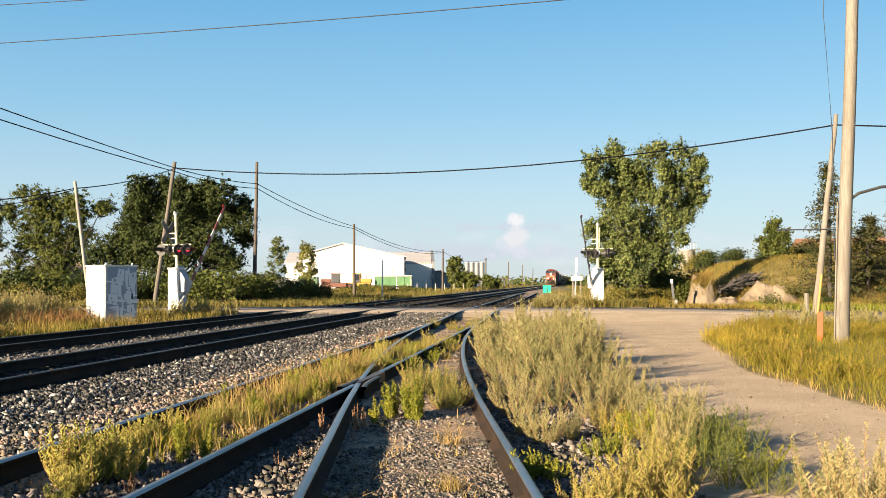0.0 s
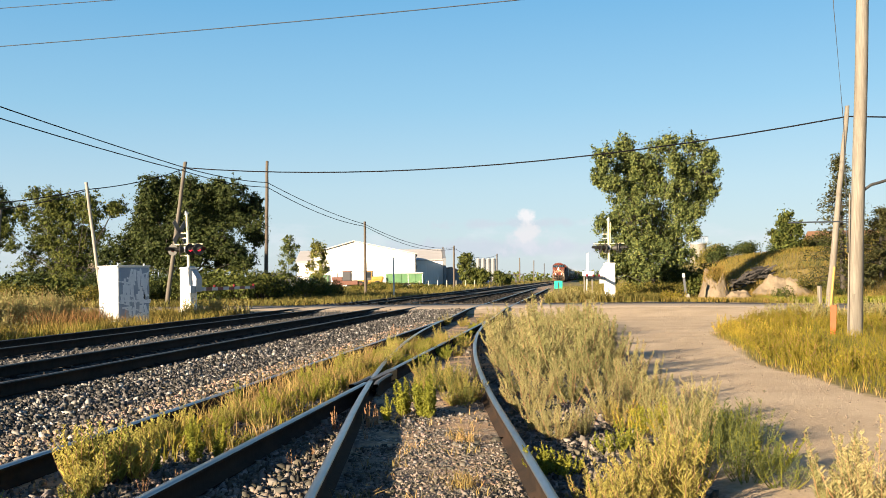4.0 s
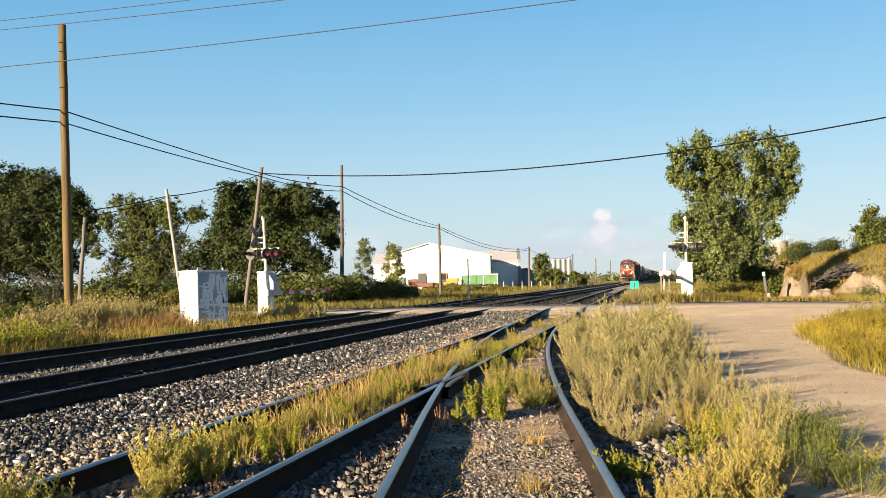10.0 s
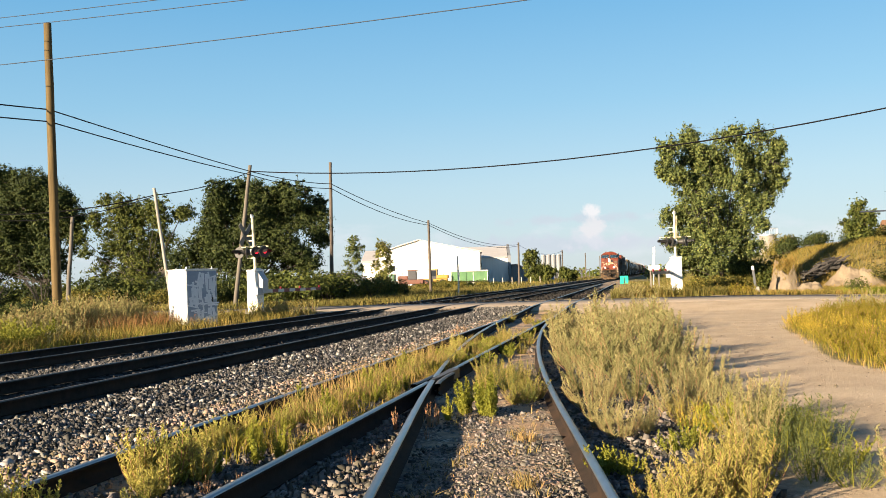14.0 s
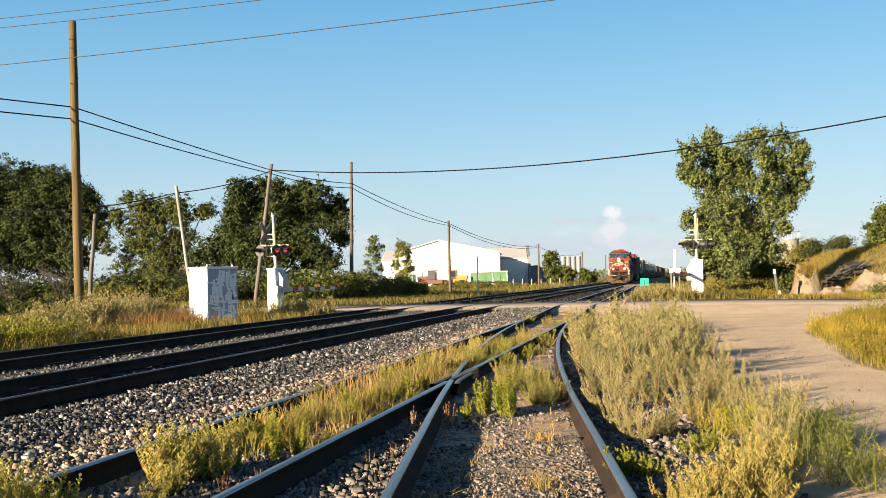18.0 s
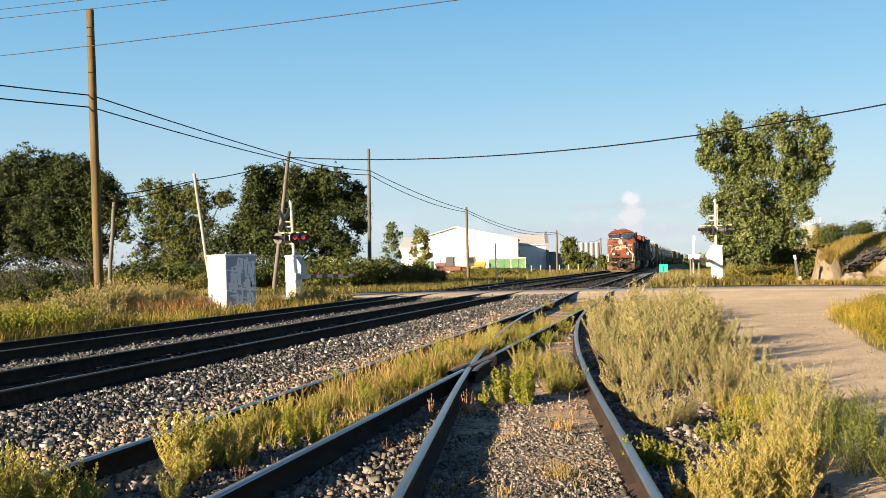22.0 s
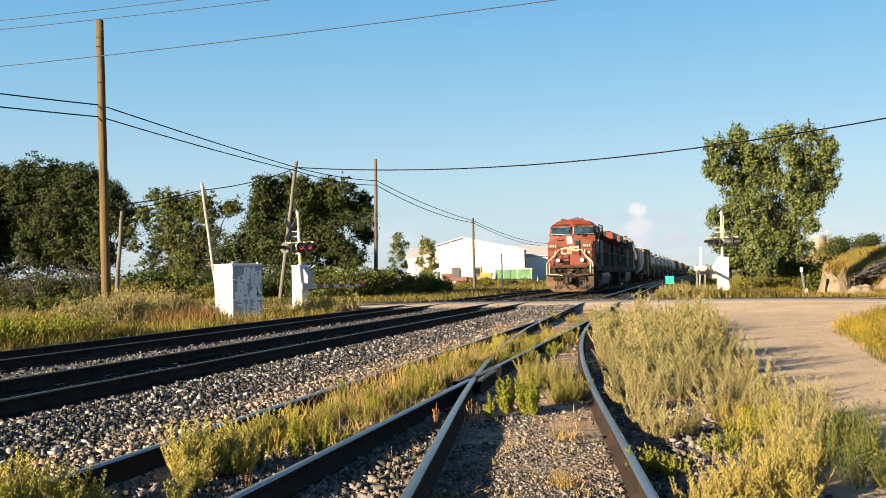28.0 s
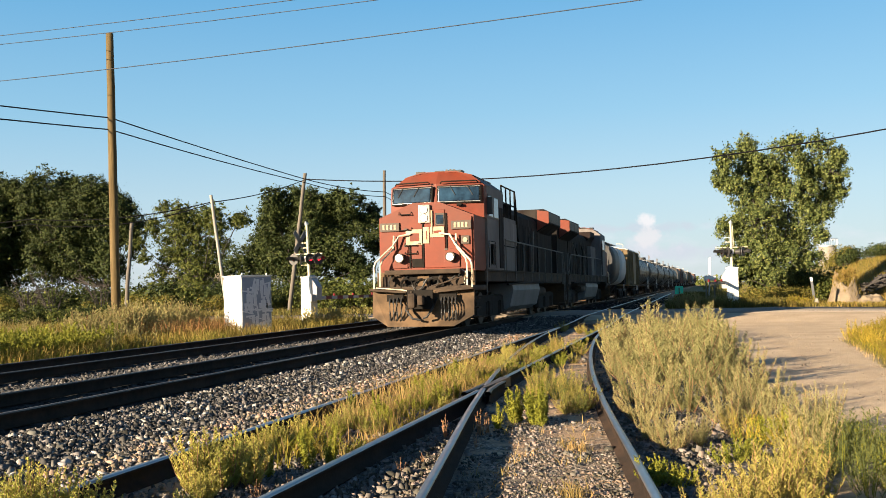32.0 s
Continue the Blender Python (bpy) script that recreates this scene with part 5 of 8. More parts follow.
def mound(name, label, x, y, rx, ry, h, material, seed, steep=0.62):
    """A heap with an uneven crest and gullies; returns its height over the plan."""
    n, k = 26, 60

    def high(px, py):
        r = min(1.0, math.hypot((px - x) / rx, (py - y) / ry))
        q = min(1.0, max(0.0, (1 - r) / steep)) ** 1.1
        w = 1 + 0.45 * noise.noise((px * 0.9 + seed, py * 0.9, 0)) + 0.3 * noise.noise((px * 2.6, py * 2.6, seed)) + 0.16 * noise.noise((px * 7, py * 7, seed))
        return float(gz(px, py)) + h * q * w

    v, f = [], []
    for i in range(n + 1):
        for j in range(k):
            a = j * math.tau / k
            px, py = x + math.cos(a) * i / n * rx, y + math.sin(a) * i / n * ry
            v.append((px, py, high(px, py) + (-0.1 if i == n else 0)))
    for i in range(n):
        for j in range(k):
            f.append((i * k + j, (i + 1) * k + j, (i + 1) * k + (j + 1) % k, i * k + (j + 1) % k))
    tagged(new(name, pydata(name, v, f, M[material], smooth=True)), label, "mound")
    return high


bluff = mound("dirt_mound", "eroded sandy bluff with a steep face and grass on top", 7.75, 57.2, 0.95, 1.5, 1.30, "sand", 7.7, 0.42)
mound("dirt_mound", "low heap of pale sand beside the road", 8.6, 54.4, 1.05, 0.8, 0.52, "sand", 2.0)
mound("dirt_mound", "bare sandy patch on the grassy bank", 11.0, 57.4, 1.5, 1.3, 0.85, "sand", 5.0, 0.8)
mound("dirt_mound", "smaller bare sandy patch on the grassy bank", 11.9, 57.0, 1.1, 0.9, 0.75, "sand", 9.0, 0.75)

# ---- trees ----
def tube(points, radii, seg=6):
    """Verts and quads of a tapering limb."""
    pts = np.asarray(points, dtype=float)
    v, f = [], []
    for i in range(len(pts)):
        d = pts[min(i + 1, len(pts) - 1)] - pts[max(i - 1, 0)]
        d = d / (np.linalg.norm(d) + 1e-9)
        a = np.cross(d, [0.3, 0.9, 0.2])
        a /= np.linalg.norm(a)
        b = np.cross(d, a)
        for k in range(seg):
            t = k * math.tau / seg
            v.append(pts[i] + (a * math.cos(t) + b * math.sin(t)) * radii[i])
    for i in range(len(pts) - 1):
        for k in range(seg):
            f.append((i * seg + k, i * seg + (k + 1) % seg, (i + 1) * seg + (k + 1) % seg, (i + 1) * seg + k))
    return np.array(v), np.array(f)


def tree(label, x, y, lobes, leaf, size=0.2, trunk_r=0.2, trunk_h=2.0, stems=1, group="", dense=1.0, clump=0.42, per=46, tall=0.75, shoots=3, shoot_leaves=40):
    """A tree from lobes of foliage (dx, dy, z, r): limbs run from the trunk into every lobe, which carries leafy clumps of uneven size with gaps."""
    z0 = float(gz(x, y))
    t = thing("tree", label, "tree", Matrix.Translation((x, y, z0)), group)
    limbs = []
    for s in range(stems):
        ox, oy = (RNG.uniform(-0.5, 0.5, 2) * (stems > 1))
        fork = np.array([ox * 1.5, oy * 1.5, trunk_h])
        limbs.append(tube([(ox, oy, -0.3), (ox * 1.2, oy * 1.2, trunk_h * 0.5), fork], [trunk_r * 1.25, trunk_r, trunk_r * 0.85], 9))
    pts, nor = [], []
    for lx, ly, lz, r, *filler in lobes:
        c = np.array([lx, ly, lz])
        start = np.array([lx * 0.12, ly * 0.12, min(trunk_h * 0.9, max(0.3, lz - 0.6))])
        mid = start * 0.45 + c * 0.55 + RNG.normal(0, 0.15 * r, 3)
        if not filler:
            limbs.append(tube([start, mid, c + [0, 0, r * 0.5]], [trunk_r * 0.24, trunk_r * 0.14, 0.015], 6))
        m = max(5, int(dense * 9 * (r / clump) ** 1.8))
        d = RNG.normal(0, 1, (m, 3)) + [0, 0, 0.15]
        d /= np.linalg.norm(d, axis=1)[:, None]
        tip = c + d * (r * RNG.uniform(0.3, 1.12, m) ** 0.8)[:, None] * RNG.uniform(0.7, 1.4, 3)
        size_c = clump * np.exp(RNG.normal(0, 0.42, m))
        for k in range(0, m, 3):
            limbs.append(tube([c + (tip[k] - c) * 0.1, (c + tip[k]) / 2 + RNG.normal(0, 0.06, 3), tip[k]], [0.03, 0.018, 0.006], 4))
        g = RNG.normal(0, 1, (m, per, 3))
        g /= np.linalg.norm(g, axis=2)[..., None]
        q = tip[:, None] + g * (np.minimum(np.abs(RNG.normal(0, 0.6, (m, per))), 0.98) * size_c[:, None])[..., None] * [1, 1, tall]
        pts.append(q.reshape(-1, 3))
        nor.append((g * 0.9 + d[:, None] * 0.7 + RNG.normal(0, 0.2, (m, per, 3)) + [0, 0, 0.3]).reshape(-1, 3))
        for k in range(shoots):                       # leafy shoots that reach out of the lobe
            w = RNG.normal(0, 0.75, 3) + [lx * 0.12, ly * 0.12, 0.8]
            w /= np.linalg.norm(w)
            a, b = c + w * r * 0.55, c + w * (r * RNG.uniform(1.05, 1.5) + 0.15)
            limbs.append(tube([a, b], [0.018, 0.005], 4))
            u = RNG.uniform(0, 1, (shoot_leaves, 1))
            pts.append(a + (b - a) * u + RNG.normal(0, 1, (shoot_leaves, 3)) * clump * (0.42 - 0.26 * u))
            nor.append(RNG.normal(0, 0.6, (shoot_leaves, 3)) + w * 0.3 + [0, 0, 0.3])
    p, q = np.concatenate(pts), np.concatenate(nor)
    ok = p[:, 2] > 0.08
    v, f = leaves(p[ok], q[ok], np.full(ok.sum(), size), 0.72)
    part("trunk", pydata("trunk", *join(*limbs), M["bark"], smooth=True), None, t)
    part("crown", pydata("crown", v, f, M[leaf]), None, t)
    return t


def lobes_round(h, w, low=1.2, n=16, up=0.0, seed=0):
    """Lobes filling an uneven crown of height h and half-width w."""
    r = np.random.default_rng(seed)
    out = []
    for k in range(n):
        u = (k + 0.5) / n
        z = low + (h - low) * (0.12 + 0.78 * u)
        s = w * (0.95 * math.sqrt(max(0.05, 1 - (2 * (u * 0.85 + 0.02) - 0.85) ** 2)) + up)
        a = k * 2.4 + r.uniform(-0.5, 0.5)
        rad = max(0.45, w * r.uniform(0.30, 0.5))
        d = max(0.0, s - rad * 0.6) * r.uniform(0.6, 1.05)
        out.append((math.cos(a) * d, math.sin(a) * d, min(z, h - rad * 0.9), rad))
    return out


poplar = [(a, b, min(c, 6.5 + (c - 6.5) * 0.86), d) for a, b, c, d in [(-2.7, -1, 8.7, 0.65), (-3, -0.6, 7.3, 0.65), (-1.5, 0.8, 9.5, 0.73), (-1.4, 0.2, 8.1, 0.83), (-2.2, -0.9, 6.8, 0.69), (-0.6, -0.2, 8.4, 0.68), (0.6, 0, 9.2, 0.63), (1.1, -0.8, 9.6, 0.38), (0.2, 0.6, 7.9, 0.74), (1.3, -0.9, 8.1, 0.63), (2.4, -0.3, 9.1, 0.68), (3.4, 0, 8.6, 0.47), (3.1, -0.2, 7.6, 0.65), (2, 0.2, 7.5, 0.71), (3.5, 0.6, 6.3, 0.47), (2.7, 1, 6, 0.81), (1.4, -0.4, 6.3, 0.88), (0.3, 0.3, 6.5, 0.67), (-0.8, 0.4, 6.8, 0.73), (-1.3, -0.4, 5.8, 0.83), (-0.7, -1.2, 4.9, 1.03), (0.4, 1.2, 4.9, 0.81), (1.5, -0.4, 4.8, 0.8), (2.6, -0.4, 5.1, 0.5), (-1.7, 0.9, 4.5, 0.94), (-2.8, 0.2, 4.4, 0.65), (0, 0, 3.7, 1), (1.3, 0.6, 3.6, 0.88), (2.2, -1.2, 3.8, 0.56), (-1.3, 0.4, 3.5, 0.99), (-2.5, -0.3, 3, 0.77), (-0.7, -1, 2.6, 0.92), (-1.7, 0.4, 2.2, 0.84), (-0.9, 1, 1.5, 0.75), (0.6, -0.8, 2.6, 0.67), (-2.4, 0.3, 1.5, 0.65), (1.7, -0.4, 2.5, 0.64), (0.4, 1.8, 1.2, 0.88), (-0.6, 1.5, 0.9, 0.77), (1.2, 2, 1.8, 0.88), (-0.3, -0.9, 1.7, 0.7)]]


def between(lobes, near, far_, low, high, r):
    """Small lobes that close the gaps between neighbouring lobes."""
    return [((a[0] + b[0]) / 2, (a[1] + b[1]) / 2, (a[2] + b[2]) / 2, r, True) for a, b in itertools.combinations(lobes, 2) if near < math.dist(a[:3], b[:3]) < far_ and low < a[2] < high and low < b[2] < high]


tree("tall poplar with several upright leafy tops beside the crossing", 4.7, 60.5, poplar + between(poplar, 0.9, 1.65, 4, 8.6, 0.45), "leaf", 0.128, 0.10, 2.4, 2, "", 1.15, 0.23, 30, 1.3, 2, 44)
broad = [(-6.6, -1.5, 10.1, 1.41), (-4.5, -0.9, 10.4, 1.39), (-2.9, 1.1, 10.6, 1.04), (-1.5, 0.2, 10.3, 1.37), (-0.4, -1.3, 10, 0.8), (-5.9, -0.2, 8.2, 1.87), (-3.6, -0, 8.5, 1.62), (-1.5, -1.1, 8.2, 1.71), (0.3, 0.9, 8.8, 1.02), (1.2, -1.3, 8.9, 0.68), (1.6, -0.4, 7.5, 1.35), (2.5, 0, 7.1, 0.89), (0.3, -0.2, 6.7, 1.58), (2.3, 0.2, 5.7, 1.12), (-6, 0.9, 5.9, 1.87), (-3.6, 1.5, 6.1, 1.62), (-1.6, -0.7, 5.6, 1.37), (-5.5, 0.4, 3.8, 1.86), (-2.8, 0.7, 3.6, 1.38), (-0.5, -0.7, 4.3, 1.36), (1.6, -1.8, 3.7, 1.34), (-8.8, 1.8, 8.7, 1.9), (-9.3, -0.7, 6, 1.9), (-8.8, -0.7, 10.2, 1.43), (-3.4, -1.6, 6.4, 1.6), (-5.0, -1.6, 5.0, 1.5), (-1.6, -1.8, 4.4, 1.3)]
ragged = [(-2.2, -1.3, 8.2, 0.47), (-1.2, -0.7, 7.9, 0.85), (-2.5, 0.9, 7.2, 0.97), (-3.9, 0.2, 6.9, 0.82), (-4.5, -1.1, 5.5, 0.39), (-0.6, -0.2, 7.2, 1.06), (0.5, -0, 7.4, 0.8), (1.7, -0.9, 7.5, 0.84), (3, 0.7, 7.2, 0.79), (3.8, -1.1, 7, 0.37), (-1.7, -0.4, 5.8, 1.28), (-2.6, 0, 4.5, 0.86), (-0, -0.2, 5.8, 1.27), (-0.9, 0.2, 4.3, 1.28), (0.6, 0.7, 4.2, 1.16), (-1.8, 1.3, 3.1, 1.28), (0.2, -0.5, 2.9, 1.16), (-3.5, 0.4, 2.8, 0.86), (1.3, 0.5, 5.4, 0.8), (1.7, -0.5, 6.5, 0.73), (-3.7, -1.4, 4.3, 0.48)]
round_ = [(-2.1, -1.7, 7.9, 0.65), (-1.7, -1, 8, 0.85), (-1, 1.2, 8.2, 0.79), (-0.1, 0.2, 8.1, 0.89), (0.9, -1.4, 7.6, 0.78), (1.7, -0.2, 7.1, 0.78), (-2.5, -0, 6.6, 0.75), (-2.1, -1.2, 6.4, 1.1), (-0.9, 1, 6.6, 1.39), (0.7, -1.4, 6.1, 1.18), (1.9, -0.5, 5.5, 0.78), (-3.5, 0, 5.2, 0.81), (-5.3, -0.2, 3.7, 0.81), (-3.3, 0.2, 4.8, 1.21), (-1.5, 1, 4.7, 1.39), (0.5, 1.7, 4.3, 1.18), (-6, -0.7, 3.2, 0.72), (-4.4, 0.5, 3.3, 1.11), (-2.4, 0.7, 3.1, 1.2), (-0.4, -0.7, 2.8, 1.18), (1.4, -1.9, 3.1, 0.98), (2, 1.9, 4.1, 0.68), (2.9, -0.7, 7.5, 0.78), (3.8, -0.7, 7.7, 0.87), (4.6, 1.4, 6.9, 0.77), (3, 0.2, 6.1, 1.16), (4.6, -0, 5.4, 0.86), (4.9, 1, 4.3, 0.67), (3.4, -1.9, 4.2, 1.06), (2.6, 0.7, 2.9, 1.07), (4.1, -0.5, 2.9, 0.96), (4.9, -1.7, 2.7, 0.57), (2.1, 0.7, 7.8, 0.78), (-0.6, 0.2, 4.4, 1.4), (0.2, -1.6, 5.0, 1.2), (-1.6, -1.6, 4.0, 1.2), (1.6, -1.2, 4.6, 1.2)]
tree("broad dark green tree at the edge of the verge", -45.0, 71.0, [(a, b, c * 0.965, d) for a, b, c, d in broad] + between(broad, 2.0, 2.9, 0, 12, 1.0), "leaf_dark", 0.16, 0.3, 2.4, 2, "verge trees", 1.3, 0.44, 42, 0.7, 2, 30)
tree("leaning ragged green tree behind the signal cabinet", -36.2, 69.5, [(a, b, c * 0.955, d) for a, b, c, d in ragged], "leaf_olive", 0.14, 0.2, 2.2, 2, "verge trees", 1.05, 0.36, 54, 0.6, 5)
tree("dense spreading dark tree behind the leaning pole", -27.0, 68.0, round_ + between(round_, 1.3, 2.2, 0, 12, 0.75), "leaf_dark", 0.15, 0.24, 2.2, 2, "verge trees", 1.3, 0.36, 36, 0.7, 2, 30)
for label, x, y, h, w, seed in (("broad dark green tree further along the verge", -57.5, 70.0, 10.4, 5.2, 22), ("broad dark green tree further along the verge", -67.0, 67.0, 11.0, 5.4, 28)):
    tree(label, x, y, lobes_round(h, w, 0.9, 26, 0.1, seed), "leaf_dark", 0.26, 0.25, 2.0, 1, "verge trees", 1.2, 0.6, 30)
for label, x, y, h, w, seed, n, leaf in (("slender young tree by the yard", -33.0, 115, 7.0, 1.25, 31, 2200, "leaf"), ("small pale green tree by the yard", -29.9, 116.5, 6.3, 1.6, 32, 2600, "leaf_pale"), ("small tree beside the far sheds", -18.6, 178, 6.0, 2.0, 33, 2600, "leaf_olive"),
                                         ("rounded bush far down the yard", -17.5, 190, 3.0, 2.6, 34, 2200, "leaf_olive"), ("rounded bush far down the yard", -13.8, 200, 2.4, 2.4, 35, 1800, "leaf_olive")):
    tree(label, x, y, lobes_round(h, w, 0.5, 11, 0.0, seed), leaf, 0.18 if y < 130 else 0.3, 0.06, 1.0, 1, "yard trees", 0.8, 0.36 if y < 130 else 0.5, 26, 0.9, 2, 30)


def spruce(label, x, y, h, w, n, seed):
    """A conifer of drooping whorls."""
    r = np.random.default_rng(seed)
    t = thing("spruce_tree", label, "tree", Matrix.Translation((x, y, float(gz(x, y)))), "spruces")
    limbs = [tube([(0, 0, -0.3), (0, 0, h * 0.6), (0, 0, h)], [0.16, 0.09, 0.015], 7)]
    pts, nor = [], []
    k = int(h * 3.4)
    for i in range(k):
        for j in range(7):
            a = r.uniform(0, math.tau)
            z = 0.5 + (h - 0.7) * min(1, max(0, (i + r.uniform(-1.2, 1.2)) / k))
            length = (w * (1 - (z / h) ** 1.25) * r.uniform(0.45, 1.2) + 0.12)
            d = np.array([math.cos(a), math.sin(a), 0])
            tip = np.array([0, 0, z]) + d * length + [0, 0, -0.12 * length + 0.1]
            limbs.append(tube([(0, 0, z), tip * 0.5 + np.array([0, 0, z]) * 0.5 + [0, 0, 0.05], tip * 0.85 + np.array([0, 0, z]) * 0.15], [0.022, 0.014, 0.005], 4))
            m = max(4, int(n / k / 7))
            u = r.uniform(0.2, 1.05, m)[:, None] ** 0.6
            p = np.array([0, 0, z]) * (1 - u) + tip * u + r.normal(0, 1, (m, 3)) * [0.15, 0.15, 0.09] * (0.5 + 0.6 * u)
            pts.append(p)
            nor.append(np.tile([0, 0, 1.0], (m, 1)) + d * 0.3)
    p, q = np.concatenate(pts), np.concatenate(nor)
    v, f = leaves(p, q, np.full(len(p), 0.22), 0.32)
    part("trunk", pydata("trunk", *join(*limbs), M["bark"]), None, t)
    part("foliage", pydata("foliage", v, f, M["needle"]), None, t)


for k, (x, y, h, w) in enumerate(((14.55, 57.0, 7.5, 2.3), (17.0, 58.5, 4.2, 2.0), (19.4, 57.0, 4.0, 2.0), (21.6, 59.0, 4.6, 2.1), (24.5, 62.0, 4.4, 2.0), (27.5, 85, 6.4, 2.2))):
    spruce("dark spruce growing on the grassy bank", x, y, h, w, 6500, 50 + k)

tree("small leafy tree behind the grassy bank", 17.9, 88.0, [(0, 0, 0.9, 0.8), (-0.5, 0.3, 1.7, 0.8), (0.6, -0.2, 1.8, 0.75), (0.1, 0.2, 2.5, 0.6), (0.9, 0, 2.4, 0.45), (-0.3, 0, 3.0, 0.45), (0.3, 0, 3.4, 0.3)], "leaf_olive", 0.2, 0.08, 1.0, 1, "", 1.2, 0.35, 30, 1.4)

# ---- shrubs: clump meshes shared by copies ----
def shrub_mesh(seed, h, w, n, size, leaf):
    global RNG
    keep, RNG = RNG, np.random.default_rng(seed)
    pts, nor, limbs = [], [], []
    for k in range(9):
        a, d = RNG.uniform(0, math.tau), RNG.uniform(0.1, 0.75) * w
        c = np.array([math.cos(a) * d, math.sin(a) * d, h * RNG.uniform(0.3, 0.75)])
        limbs.append(tube([(0, 0, -0.1), c * [0.5, 0.5, 0.6], c], [0.03, 0.02, 0.008], 4))
        m = n // 9
        g = RNG.normal(0, 1, (m, 3))
        g /= np.linalg.norm(g, axis=1)[:, None]
        pts.append(c + g * (RNG.uniform(0.3, 1.1, m) ** 0.5)[:, None] * [w * 0.42, w * 0.42, h * 0.33])
        nor.append(g + [0, 0, 0.4])
    p, q = np.concatenate(pts), np.concatenate(nor)
    p[:, 2] = np.abs(p[:, 2])
    lv, lf = leaves(p, q, np.full(len(p), size), 0.7)
    bv, bf = join(*limbs)
    v, f = join((lv, lf), (bv, bf))
    me = pydata("shrub", v, f, [M[leaf], M["bark"]], slots=np.r_[np.zeros(len(lf)), np.ones(len(bf))])
    RNG = keep
    return me


SHRUBS = [shrub_mesh(60 + k, 1.7, 1.3, 980, 0.14, ("leaf_dark", "leaf_olive", "leaf_gold")[k]) for k in range(3)]


def place(name, label, category, me, x, y, s, group, dz=0.0, sz=1.0):
    ob = thing(name, label, category, Matrix.LocRotScale((x, y, float(gz(x, y)) - 0.03 + dz), Euler((0, 0, random.uniform(0, math.tau))), (s, s, s * sz)), group, mesh=me)
    return ob


for k in range(150):
    u = random.random()
    x, y = -62 + 42 * u + random.uniform(-1, 1), 57.5 + 5 * u + random.uniform(-1.5, 6.0)
    if abs(y - float(road_y(x))) < 5.2:
        y += 7
    place("shrub", "olive green bush under the verge trees", "bush", SHRUBS[2] if y < 60.5 and k % 4 else SHRUBS[k % 2], x, y, random.uniform(0.7, 1.1) if y < 60.5 else random.uniform(0.9, 1.55), "verge bushes")
for k in range(26):
    place("shrub", "dark green bush along the yard fence", "bush", SHRUBS[k % 3], -22.5 + random.uniform(-6, 4.0), 72 + random.uniform(0, 10), random.uniform(0.75, 1.15), "yard bushes")
for k in range(44):
    place("shrub", "green bush in a row behind the bank", "bush", SHRUBS[(k % 2) * 2], 11 + 16 * random.random(), 92 + random.uniform(-3, 4), random.uniform(0.75, 1.15), "bushes behind the bank")
for k in range(34):
    place("shrub", "low green bush on the bank beside the road", "bush", SHRUBS[k % 3], random.uniform(9.5, 26), random.uniform(51.5, 58), random.uniform(0.28, 0.6), "bank bushes")
for k in range(9):
    place("shrub", "dark bush under the poplar", "bush", SHRUBS[1], 6.2 + random.uniform(-1, 1.6), 62.5 + random.uniform(-1, 1.5), random.uniform(0.8, 1.3), "bushes under the poplar")
for k in range(11):
    place("shrub", "low golden bush in front of the poplar", "bush", SHRUBS[2], 2.6 + 3.0 * random.random(), 55.2 + 2.2 * random.random(), random.uniform(0.4, 0.7), "bushes under the poplar")
# far woods along the horizon
pts = []
for k in range(240):
    x, y = random.uniform(-420, 420), random.uniform(420, 640)
    h = random.uniform(2.5, 5)
    m = 60
    g = RNG.normal(0, 1, (m, 3))
    g /= np.linalg.norm(g, axis=1)[:, None]
    pts.append(np.array([x, y, h * 0.5]) + g * [h * 2.2, h * 1.2, h * 0.45])
p = np.concatenate(pts)
v, f = leaves(p, p * 0 + [0, -0.6, 0.6], np.full(len(p), 1.5), 0.8)
tagged(new("far_woods", pydata("far_woods", v, f, M["leaf_olive"])), "far line of trees along the horizon", "woods", kind="stuff")

